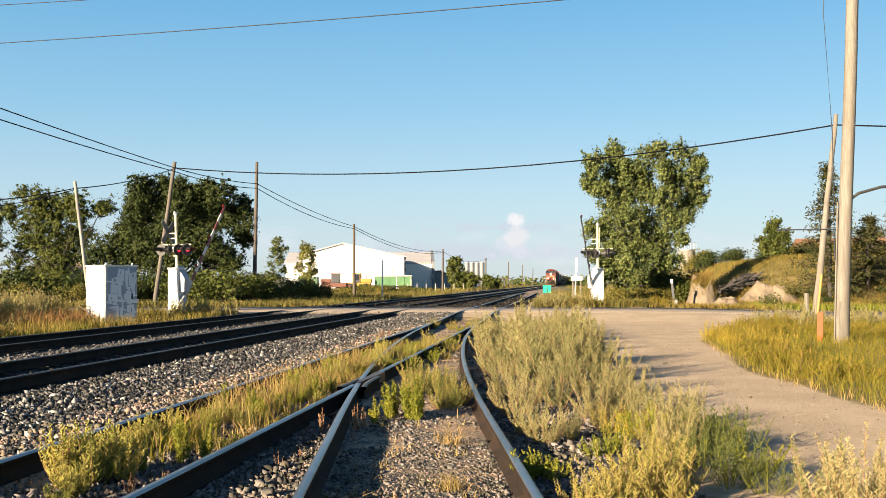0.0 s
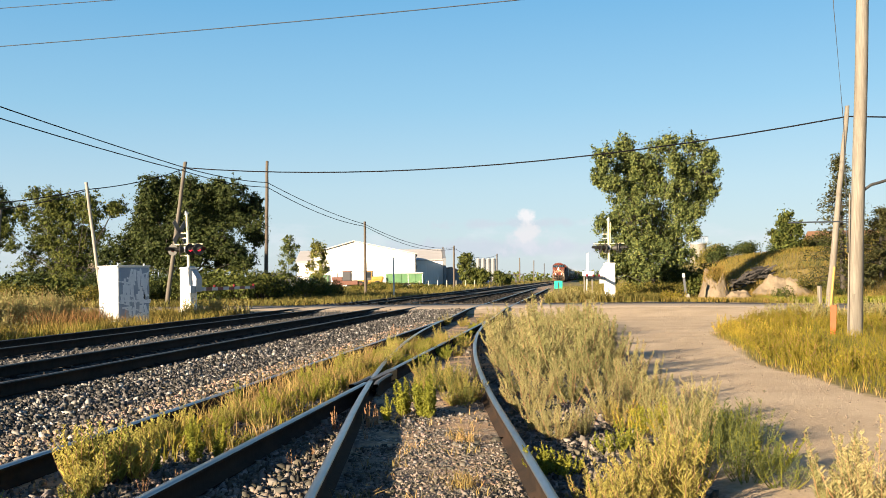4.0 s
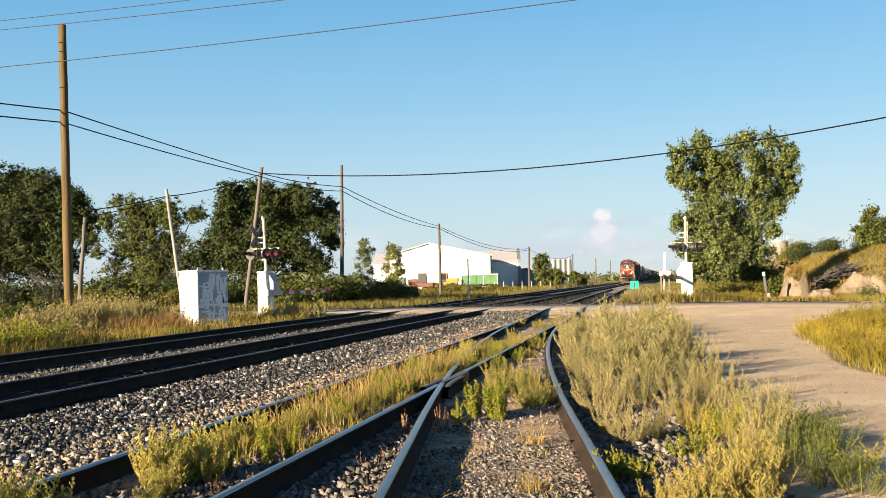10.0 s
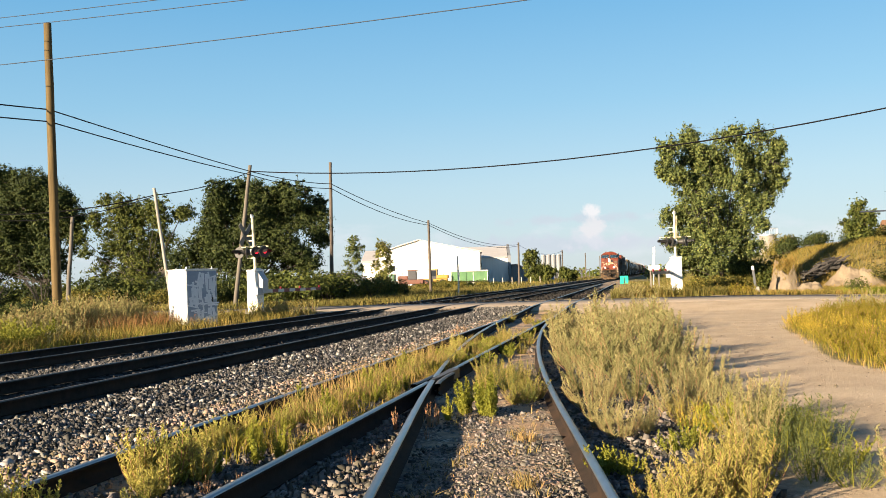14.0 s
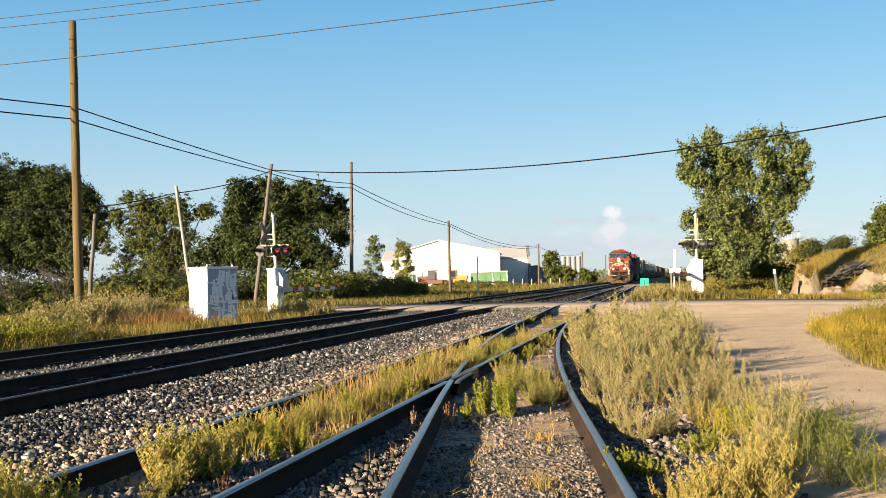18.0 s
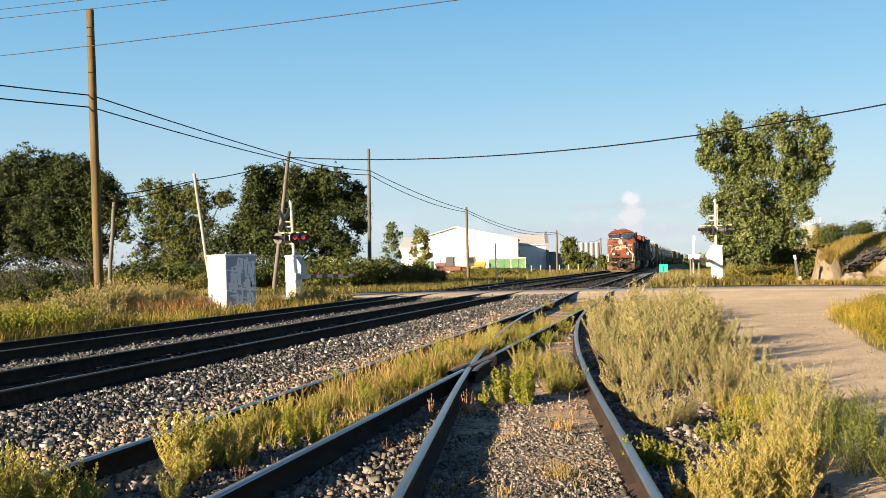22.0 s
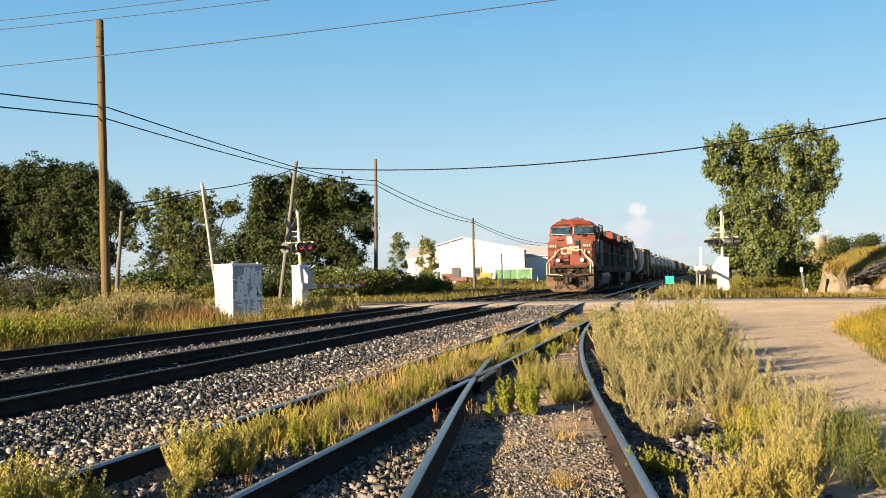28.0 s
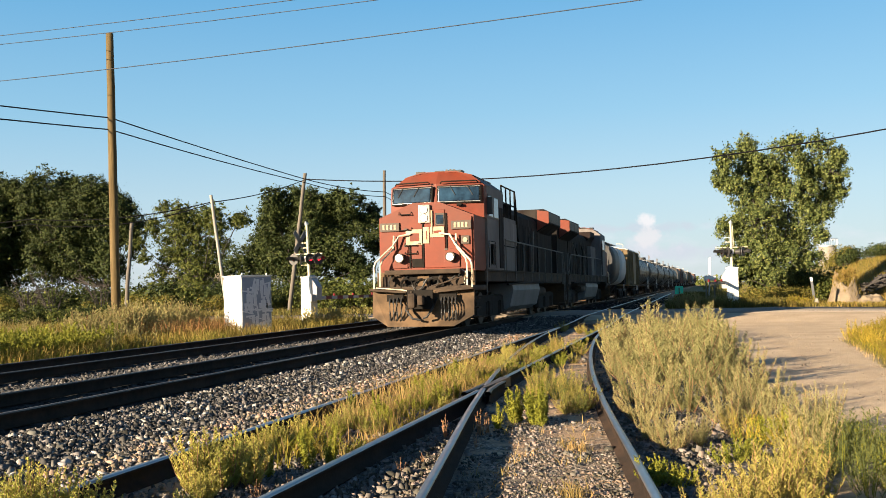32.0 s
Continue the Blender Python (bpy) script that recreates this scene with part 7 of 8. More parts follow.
# a bare, dead shrub in the verge
for k, (x, y) in enumerate(((-31.0, 44.0), (-33.5, 45.5), (-29.5, 46.0))):
    t = thing("dead_shrub", "bare grey dead shrub in the long grass", "shrub", Matrix.Translation((x, y, 0.1)), "dead shrubs")
    r = np.random.default_rng(200 + k)
    limbs = []
    for j in range(16):
        a, h = r.uniform(0, math.tau), r.uniform(1.4, 3.0)
        tip = np.array([math.cos(a) * h * 0.45, math.sin(a) * h * 0.45, h])
        limbs.append(tube([(0, 0, -0.1), tip * [0.35, 0.35, 0.5], tip], [0.035, 0.022, 0.006], 5))
        for q in range(5):
            u = r.uniform(0.4, 0.95)
            limbs.append(tube([tip * u, tip * u + r.normal(0, 0.22, 3) + [0, 0, 0.25]], [0.012, 0.004], 4))
    part("brushwood", pydata("brushwood", *join(*limbs), M["bark"]), None, t)

# ---- the train: local y runs back from each vehicle's front, z = 0 on the rail tops ----
M["loco_red"] = mat("faded red locomotive paint", (0.168, 0.031, 0.013), (0.118, 0.023, 0.011), scale=3, rough=0.6, spec=0.3, c=(0.10, 0.036, 0.024), c_scale=0.9, c_amount=0.6, bump=0.001)
# grime plus the shadow side's darkness, both put into the colour
M["loco_side"] = mat("grimy locomotive side with shade in its colour", (0.022, 0.014, 0.013), (0.010, 0.009, 0.008), scale=2.5, rough=0.85, spec=0.1, c=(0.050, 0.043, 0.039), c_scale=2.4, c_amount=0.7, stretch=(1, 2.6, 0.16), objvar=0.25)
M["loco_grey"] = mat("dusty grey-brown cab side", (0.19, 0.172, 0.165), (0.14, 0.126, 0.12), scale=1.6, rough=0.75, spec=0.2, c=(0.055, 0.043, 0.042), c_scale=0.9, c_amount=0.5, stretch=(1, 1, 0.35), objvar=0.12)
# darker copy of the cream rail colour, for rails on the shaded side
M["dark_rail"] = mat("shade-darkened handrail", (0.15, 0.135, 0.12), (0.09, 0.08, 0.07), scale=9, rough=0.7)
# one near-black for fittings and for shade painted into recesses
M["shade_black"] = mat("near-black of fittings and painted recess shade", (0.012, 0.011, 0.010), (0.020, 0.017, 0.015), scale=6, rough=0.9, spec=0.1)
M["loco_frame"] = mat("dusty brown underframe", (0.062, 0.043, 0.030), (0.026, 0.020, 0.016), scale=4, rough=0.85, spec=0.2, c=(0.10, 0.066, 0.042), c_scale=1.2, c_amount=0.5, bump=0.003)
M["plow"] = mat("scuffed tan-brown plow", (0.15, 0.095, 0.054), (0.085, 0.056, 0.034), scale=3, rough=0.85, spec=0.15, c=(0.028, 0.022, 0.017), c_scale=1.4, c_amount=0.8)
M["rail_white"] = mat("cream handrail paint", (0.62, 0.55, 0.42), (0.50, 0.43, 0.32), scale=9, rough=0.5, c=(0.4, 0.28, 0.16), c_scale=4, c_amount=0.5)
M["cream"] = mat("cream emblem paint", (0.47, 0.36, 0.235), (0.37, 0.27, 0.17), scale=6, rough=0.6, c=(0.22, 0.09, 0.06), c_scale=3, c_amount=0.5)
M["cab_glass"] = mat("blue-grey cab glass", (0.028, 0.065, 0.11), (0.006, 0.010, 0.018), scale=2.2, detail=4, rough=0.06, spec=0.4)
M["headlight"] = mat("lit headlight", (1, 0.95, 0.85), rough=0.3, emit=(1.0, 0.88, 0.66), emit_strength=5.0)
M["lamp_white"] = mat("white lamp housing", (0.36, 0.33, 0.28), (0.28, 0.255, 0.22), scale=9, rough=0.5)
M["steel_wheel"] = mat("dark steel wheel", (0.07, 0.06, 0.055), (0.04, 0.036, 0.033), rough=0.55, metal=0.4)
M["bogie"] = mat("grimy truck frame", (0.036, 0.029, 0.025), (0.02, 0.017, 0.015), scale=5, rough=0.9, spec=0.15)
M["tank_grey"] = mat("pale grey fuel tank", (0.19, 0.19, 0.195), (0.14, 0.138, 0.14), scale=2, rough=0.6, c=(0.08, 0.07, 0.06), c_scale=0.9, c_amount=0.5)
M["hopper_grey"] = mat("grey hopper paint", (0.052, 0.053, 0.055), (0.034, 0.034, 0.036), scale=1.5, rough=0.6, spec=0.35, c=(0.03, 0.027, 0.025), c_scale=0.6, c_amount=0.6)
M["hopper_white"] = mat("off-white hopper paint", (0.52, 0.52, 0.52), (0.42, 0.42, 0.42), scale=1.5, rough=0.6, c=(0.25, 0.23, 0.2), c_scale=0.5, c_amount=0.5)
M["box_yellow"] = mat("dull yellow car paint", (0.20, 0.125, 0.04), (0.14, 0.09, 0.034), scale=1.5, rough=0.7, c=(0.06, 0.042, 0.03), c_scale=0.6, c_amount=0.7)
M["tank_black"] = mat("dark grey tank paint", (0.042, 0.040, 0.039), (0.026, 0.024, 0.023), scale=1.2, rough=0.45, spec=0.4, c=(0.015, 0.013, 0.012), c_scale=0.8, c_amount=0.7, stretch=(1, 1, 0.4))
M["box_brown"] = mat("brown boxcar paint", (0.16, 0.065, 0.04), (0.12, 0.05, 0.035), scale=1.5, rough=0.7, c=(0.1, 0.07, 0.055), c_scale=0.6, c_amount=0.6)
M["number_dark"] = mat("dark number board", (0.060, 0.040, 0.028), rough=0.6)


def wheelset(name, y, r, parent):
    ax = new(name)
    ax.parent = parent
    ax.matrix_basis = Matrix.Translation((0, y, r))
    for s in (-1, 1):
        bm = disc(bmesh.new(), (s * 0.78, 0, 0), r, "x", 0.10, 24)
        disc(bm, (s * 0.71, 0, 0), r + 0.03, "x", 0.03, 24)
        w = part("wheel", bm, M["steel_wheel"], ax)
    part("axle", rodm((-0.75, 0, 0), (0.75, 0, 0), 0.09, 0.09, 10), M["steel_wheel"], ax)
    part("axle_cap", boxm(0.84, 0.90, -0.12, 0.12, -0.05, 0.05), M["steel_wheel"], ax)
    return ax


def truck(parent, y, axles, r, half=1.02):
    """A truck (bogie): side frames, bolster and wheelsets, all directly under the vehicle."""
    tr = new("bogie")
    tr.parent = parent
    tr.matrix_basis = Matrix.Translation((0, y, 0))
    a, b = axles[0] - 0.7, axles[-1] + 0.7
    for s in (-1, 1):
        prof = [(a, r + 0.12), (a, r + 0.35), (a + 0.5, r + 0.42), (b - 0.5, r + 0.42), (b, r + 0.35), (b, r + 0.12), (b - 0.45, r - 0.05), (b - 0.75, r - 0.28), (a + 0.75, r - 0.28), (a + 0.45, r - 0.05)]
        part("side_frame", prism(prof, "x", s * half - 0.09, s * half + 0.09), M["bogie"], tr)
        for q in axles:
            part("axle_box", boxm(s * half - 0.05 + s * 0.12, s * half + 0.05 + s * 0.12, q - 0.22, q + 0.22, r - 0.24, r + 0.24, 0.05), M["bogie"], tr)
            for e in (-0.36, 0.36):
                part("spring", rodm((s * (half + 0.06), q + e, r - 0.22), (s * (half + 0.06), q + e, r + 0.2), 0.08, 0.08, 8), M["bogie"], tr)
    part("bolster", boxm(-half, half, (a + b) / 2 - 0.25, (a + b) / 2 + 0.25, r - 0.1, r + 0.35), M["bogie"], tr)
    return tr, [wheelset("wheelset", q, r, tr) for q in axles]


def handrail(parent, pts, r=0.028, paint="rail_white"):
    return part("handrail", pipe(pts, r, 6), M[paint], parent, "cream handrail" if paint == "rail_white" else "shade-darkened handrail")


LOCO = 20.9


def locomotive():
    t = thing("locomotive", "red diesel freight locomotive with lit headlights and grimy, shade-darkened sides", "locomotive")
    # pilot plow, its lower corners cut away
    bm = bmesh.new()
    front = [(-1.58, 1.18, 0.30), (1.58, 1.18, 0.30), (1.58, 0.42, 0.22), (1.02, 0.10, 0.02), (-1.02, 0.10, 0.02), (-1.58, 0.42, 0.22)]
    lo = [bm.verts.new((x, y - 0.08 * (1 - abs(x) / 1.6), z)) for x, z, y in front]
    hi = [bm.verts.new((x, y + 0.10, z)) for x, z, y in front]
    n = len(front)
    for i in range(n):
        bm.faces.new((lo[i], lo[(i + 1) % n], hi[(i + 1) % n], hi[i]))
    bm.faces.new(lo[::-1])
    bm.faces.new(hi)
    bmesh.ops.recalc_face_normals(bm, faces=bm.faces)
    part("plow", bm, M["plow"], t, "scuffed tan-brown snow plow")
    # raised near-black plates stand in for shade inside the pilot's openings
    part("plow_recess", boxm(-0.40, 0.40, -0.075, 0.0, 0.62, 1.19, 0.01), M["shade_black"], t)
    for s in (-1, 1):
        part("hose_recess", boxm(s * 0.82 - 0.26, s * 0.82 + 0.26, 0.10, 0.17, 0.86, 1.06), M["shade_black"], t)
        part("plow_lip", prism([(s * 0.46, 1.10), (s * 0.46, 1.16), (s * 1.6, 1.25), (s * 1.6, 1.19)], "y", 0.02, 0.34), M["loco_frame"], t)
    part("pilot_deck", boxm(-1.56, 1.56, 0.30, 2.3, 1.14, 1.30, 0.03), M["loco_frame"], t)
    part("anticlimber", boxm(-1.18, 1.18, 0.22, 0.8, 1.66, 1.80, 0.03), M["loco_frame"], t, "ribbed anticlimber")
    part("buffer_beam", boxm(-1.35, 1.35, 0.55, 0.9, 0.85, 1.62, 0.03), M["loco_frame"], t)
    # near-black plate paints the shade under the anticlimber
    part("deck_recess", boxm(-0.72, 0.62, 0.47, 0.56, 1.30, 1.64), M["shade_black"], t)
    part("gear_block", boxm(-0.18, 0.20, 0.34, 0.5, 1.30, 1.60, 0.03), M["plow"], t)
    for x, r in ((-0.62, 0.09), (0.55, 0.09), (-0.98, 0.07)):
        part("angle_cock", rodm((x, 0.5, 1.55), (x, 0.28, 1.45), r, r * 0.8, 10), M["loco_frame"], t)
    for x0 in (-0.5, -0.05, 0.35):
        part("cable_loop", pipe([(x0 + 0.2 * math.cos(a), 0.30 - 0.05 * math.sin(a), 1.34 + 0.19 * math.sin(a)) for a in (0, 0.7, 1.4, 2.1, 2.8, 3.5, 4.2, 4.9, 5.6)], 0.026, 6), M["shade_black"], t)
    for s in (-1, 1):
        part("corner_plate", boxm(s * 1.28 - 0.26, s * 1.28 + 0.26, 0.62, 0.74, 1.30, 1.74, 0.02), M["plow"], t)
    part("draft_gear", boxm(-0.28, 0.28, 0.05, 0.7, 0.72, 1.14, 0.05), M["black_metal"], t)
    bm = boxm(-0.14, 0.14, -0.45, 0.2, 0.76, 1.02, 0.05)
    box(bm, -0.20, 0.02, -0.70, -0.40, 0.66, 1.10, 0.07)
    box(bm, 0.06, 0.24, -0.62, -0.36, 0.74, 1.04, 0.06)
    rod(bm, (-0.1, -0.56, 0.6), (-0.1, -0.56, 1.16), 0.05, 0.05, 10)
    part("coupler", bm, M["loco_frame"], t, "dusty steel coupler")
    for x, d in ((-0.85, 0.10), (-0.74, 0.12), (-0.62, 0.08), (-0.98, 0.06), (0.62, 0.09), (0.72, 0.12), (0.84, 0.10), (0.95, 0.07), (1.05, 0.05)):
        part("air_hose", pipe([(x, 0.18, 1.02), (x + 0.02, 0.05 - d, 0.82), (x + 0.04, 0.02 - d, 0.5), (x + 0.02, 0.1 - d, 0.3)], 0.026, 6), M["black_metal"], t)
    part("air_hose", pipe([(-0.4, 0.3, 0.9), (-0.42, -0.1, 0.6), (-0.2, -0.2, 0.35), (0.02, -0.15, 0.3)], 0.035, 6), M["black_metal"], t)
    part("air_hose", pipe([(0.42, 0.3, 0.95), (0.40, -0.1, 0.65), (0.25, -0.2, 0.4), (0.12, -0.15, 0.34)], 0.035, 6), M["black_metal"], t)
    part("cable_loop", pipe([(-0.35, 0.36, 1.35), (-0.2, 0.25, 1.12), (0.0, 0.22, 1.25), (0.15, 0.22, 1.5), (0.3, 0.3, 1.55)], 0.03, 6), M["black_metal"], t)
    part("uncoupling_lever", pipe([(-1.45, 0.2, 1.28), (-0.6, 0.14, 1.20), (-0.2, 0.1, 1.1)], 0.02, 6), M["rail_white"], t)
    part("uncoupling_lever", pipe([(0.3, 0.16, 1.30), (0.6, 0.14, 1.36), (1.25, 0.2, 1.56)], 0.024, 6), M["loco_frame"], t)
    for k in range(5):
        part("pipe_run", pipe([(-1.1 + k * 0.5, 0.40, 1.3), (-1.1 + k * 0.5 + random.uniform(-0.15, 0.15), 0.34, 1.45), (-1.1 + k * 0.5 + 0.1, 0.45, 1.62)], 0.03, 6), M["black_metal"], t)
    for s in (-1, 1):
        for k in range(4):
            part("step", boxm(min(s * 1.28, s * 1.56), max(s * 1.28, s * 1.56), 0.95, 1.30, 0.32 + 0.28 * k, 0.36 + 0.28 * k), M["loco_frame"], t)
    # nose: full width, its top sloping from the middle to both sides
    ny0, ny1 = 0.75, 2.4
    prof = [(-1.50, 1.75), (1.50, 1.75), (1.50, 3.42), (0.42, 3.86), (-0.42, 3.86), (-1.50, 3.42)]
    bm = prism(prof, "y", ny0, ny1)
    bmesh.ops.bevel(bm, geom=[e for e in bm.edges if all(abs(v.co.y - ny0) < 1e-4 for v in e.verts)], offset=0.06, segments=2, affect="EDGES")
    part("nose", bm, M["loco_red"], t, "faded red nose")
    part("nose_door", boxm(-0.02, 0.62, ny0 - 0.03, ny0 + 0.01, 1.85, 3.62, 0.02), M["loco_red"], t)
    part("door_window", boxm(0.36, 0.58, ny0 - 0.045, ny0 - 0.03, 3.18, 3.46, 0.02), M["cab_glass"], t)
    part("door_frame", boxm(0.32, 0.62, ny0 - 0.04, ny0 - 0.028, 3.13, 3.51, 0.02), M["number_dark"], t)
    for x in (-1.02, -0.5, -0.08, 0.66, 0.98):
        part("panel_seam", boxm(x - 0.018, x + 0.018, ny0 - 0.034, ny0 - 0.002, 1.86, 3.5 if x in (-0.08, 0.66) else 2.55), M["shade_black"], t)
    for x, z in ((-0.62, 3.50), (-0.62, 3.02), (-0.45, 2.30), (-0.45, 2.55)):
        part("grab_iron", pipe([(x - 0.2, ny0 - 0.02, z + 0.08), (x - 0.2, ny0 - 0.08, z), (x + 0.18, ny0 - 0.08, z), (x + 0.18, ny0 - 0.02, z + 0.08)], 0.018, 5), M["shade_black"], t)
    part("door_hinge", rodm((0.22, ny0 - 0.06, 2.9), (0.22, ny0 - 0.06, 3.6), 0.03, 0.03, 8), M["cream"], t)
    for x0, x1 in ((-0.98, -0.55), (-0.45, -0.12)):
        part("nose_panel", boxm(x0, x1, ny0 - 0.022, ny0, 1.9, 2.95, 0.01), M["loco_red"], t)
    part("nose_vent", boxm(-0.44, -0.10, ny0 - 0.04, ny0 - 0.022, 1.88, 2.14, 0.005), M["shade_black"], t)
    for x, z in ((-0.62, 2.55), (-0.62, 3.05), (-0.18, 2.6), (0.65, 2.4)):
        part("latch", boxm(x - 0.05, x + 0.05, ny0 - 0.06, ny0 - 0.01, z - 0.03, z + 0.03, 0.01), M["number_dark"], t)
    # lights
    part("headlight_housing", boxm(-0.20, 0.17, ny0 - 0.10, ny0 + 0.4, 3.22, 3.78, 0.03), M["lamp_white"], t, "white twin headlight housing")
    for z in (3.37, 3.63):
        part("ring", disc(bmesh.new(), (-0.015, ny0 - 0.108, z), 0.125, "y", 0.02, 18), M["number_dark"], t)
        part("headlight", disc(bmesh.new(), (-0.015, ny0 - 0.122, z), 0.105, "y", 0.03, 18), M["headlight"], t, "lit headlight")
    for s in (-1, 1):
        bm = disc(bmesh.new(), (s * 0.80, ny0 - 0.10, 2.17), 0.15, "y", 0.2, 20)
        h = part("ditch_light_housing", bm, M["loco_frame"], t)
        part("light_bracket", boxm(s * 0.82 - 0.24, s * 0.82 + 0.24, ny0 - 0.045, ny0, 1.86, 2.42, 0.01), M["loco_red"], t)
        part("ring", disc(bmesh.new(), (s * 0.80, ny0 - 0.205, 2.17), 0.138, "y", 0.02, 20), M["number_dark"], h)
        part("lens", disc(bmesh.new(), (s * 0.80, ny0 - 0.222, 2.17), 0.108, "y", 0.025, 20), M["headlight"], h, "lit ditch light")
    # number boards carry pale bars
    for s in (-1, 1):
        nb = part("number_board", boxm(s * 1.13 - 0.31, s * 1.13 + 0.31, ny0 - 0.06, ny0 + 0.01, 3.0, 3.26, 0.01), M["number_dark"], t)
        for k in range(4):
            part("bar", boxm(s * 1.13 - 0.225 + k * 0.12, s * 1.13 - 0.16 + k * 0.12, ny0 - 0.068, ny0 - 0.058, 3.055, 3.205), M["cream"], nb)
    # the emblem, as plain blocks
    for x0, x1, z0, z1 in ((-0.62, -0.10, 2.56, 3.04), (-0.07, 0.12, 2.60, 3.10), (0.15, 0.60, 2.78, 3.10)):
        e = part("emblem_block", boxm(x0, x1, ny0 - 0.052, ny0 - 0.038, z0, z1, 0.006), M["cream"], t, "worn cream emblem block")
        part("inset", boxm(x0 + 0.13, x1 - 0.09, ny0 - 0.058, ny0 - 0.053, z0 + 0.12, z1 - 0.12), M["loco_red"], e)
    sm_ = part("side_marker", boxm(1.12, 1.38, ny0 - 0.05, ny0 - 0.01, 2.54, 2.80, 0.02), M["number_dark"], t)
    part("lens", disc(bmesh.new(), (1.25, ny0 - 0.06, 2.67), 0.075, "y", 0.03, 12), M["cream"], sm_)
    # cab behind the nose
    cy0, cy1 = 2.15, 5.2
    prof = [(-1.55, 1.75), (1.55, 1.75), (1.55, 4.48), (1.12, 4.80), (0.55, 4.94), (-0.55, 4.94), (-1.12, 4.80), (-1.55, 4.48)]
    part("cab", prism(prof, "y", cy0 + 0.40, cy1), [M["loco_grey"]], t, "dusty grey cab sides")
    # windscreen band: two panes meeting in a shallow peak
    bm = bmesh.new()
    lo = [bm.verts.new(p) for p in ((-1.54, cy0 + 0.0, 3.43), (0, cy0 - 0.22, 3.80), (1.54, cy0 + 0.0, 3.43))]
    lo2 = [bm.verts.new(p) for p in ((-1.53, cy0 + 0.10, 4.48), (0, cy0 - 0.04, 4.56), (1.53, cy0 + 0.10, 4.48))]
    up = [bm.verts.new(p) for p in ((-1.10, cy0 + 0.3, 4.82), (-0.55, cy0 + 0.36, 4.96), (0, cy0 + 0.30, 4.97), (0.55, cy0 + 0.36, 4.96), (1.10, cy0 + 0.3, 4.82))]
    for q in ((lo[0], lo[1], lo2[1], lo2[0]), (lo[1], lo[2], lo2[2], lo2[1]), (lo2[0], lo2[1], up[2], up[1]), (lo2[0], up[1], up[0]), (lo2[1], lo2[2], up[3], up[2]), (lo2[2], up[4], up[3])):
        bm.faces.new(q)
    for s, a, b, c in ((-1, lo[0], lo2[0], up[0]), (1, lo[2], lo2[2], up[4])):
        k0, k1, k2 = [bm.verts.new(p) for p in ((s * 1.55, cy0 + 0.42, 3.40), (s * 1.55, cy0 + 0.42, 4.48), (s * 1.12, cy0 + 0.42, 4.81))]
        bm.faces.new((a, b, k1, k0))
        bm.faces.new((b, c, k2, k1))
    bmesh.ops.recalc_face_normals(bm, faces=bm.faces)
    bmesh.ops.solidify(bm, geom=bm.faces[:], thickness=0.03)
    part("cab_front", bm, M["loco_red"], t, "faded red cab front")
    for s in (-1, 1):
        slope = Matrix.Translation((s * 0.765, cy0 - 0.045, 4.19)) @ Matrix.Rotation(s * 0.135, 4, "Z") @ Matrix.Rotation(radians(-8), 4, "X")
        part("window_gasket", boxm(-0.71, 0.71, -0.075, -0.02, -0.30, 0.28, 0.03, slope), M["shade_black"], t)
        part("window_rim", pipe([slope @ Vector(q) for q in ((-0.66, -0.085, -0.25), (0.66, -0.085, -0.25), (0.66, -0.085, 0.23), (-0.66, -0.085, 0.23), (-0.66, -0.085, -0.25))], 0.011, 5), M["galv"], t)
        part("eyebrow_rail", pipe([slope @ Vector(q) for q in ((-0.6, -0.06, 0.36), (-0.55, -0.13, 0.40), (0.55, -0.13, 0.40), (0.6, -0.06, 0.36))], 0.022, 5), M["shade_black"], t)
        part("wiper_motor", boxm(-0.08, 0.08, -0.14, -0.05, -0.40, -0.31, 0.02, slope), M["shade_black"], t)
        part("windscreen", boxm(-0.63, 0.63, -0.095, -0.076, -0.23, 0.21, 0.02, slope), M["cab_glass"], t, "dark blue windscreen")
        part("sun_visor", boxm(-0.66, 0.66, -0.10, -0.03, 0.27, 0.30, 0, slope), M["loco_red"], t)
        for q in (-0.3, 0.25):
            part("wiper", rodm(slope @ Vector((q, -0.11, 0.27)), slope @ Vector((q + s * 0.18, -0.11, -0.05)), 0.012, 0.012, 5), M["black_metal"], t)
        part("mirror", boxm(s * 1.56 - 0.05, s * 1.56 + 0.12 * s + 0.05, cy0 + 0.4, cy0 + 0.5, 3.55, 4.1, 0.02), M["black_metal"], t)
        part("side_window", boxm(min(s * 1.53, s * 1.575), max(s * 1.53, s * 1.575), cy0 + 0.55, cy0 + 1.25, 3.5, 4.15, 0.01), M["cab_glass"], t)
        part("side_window", boxm(min(s * 1.53, s * 1.575), max(s * 1.53, s * 1.575), cy0 + 1.4, cy0 + 2.1, 3.5, 4.15, 0.01), M["cab_glass"], t)
        part("window_frame", boxm(min(s * 1.53, s * 1.568), max(s * 1.53, s * 1.568), cy0 + 0.48, cy0 + 2.17, 3.44, 4.21, 0.01), M["dark_rail"], t)
        part("cab_door", boxm(min(s * 1.54, s * 1.58), max(s * 1.54, s * 1.58), cy0 + 2.25, cy0 + 2.85, 1.85, 3.9, 0.01), M["loco_side"], t)
    part("cab_roof", prism([(-1.13, 4.805), (-0.56, 4.945), (0.56, 4.945), (1.13, 4.805), (1.13, 4.83), (0.56, 4.98), (-0.56, 4.98), (-1.13, 4.83)], "y", cy0 + 0.31, cy1 + 0.1), M["loco_red"], t)
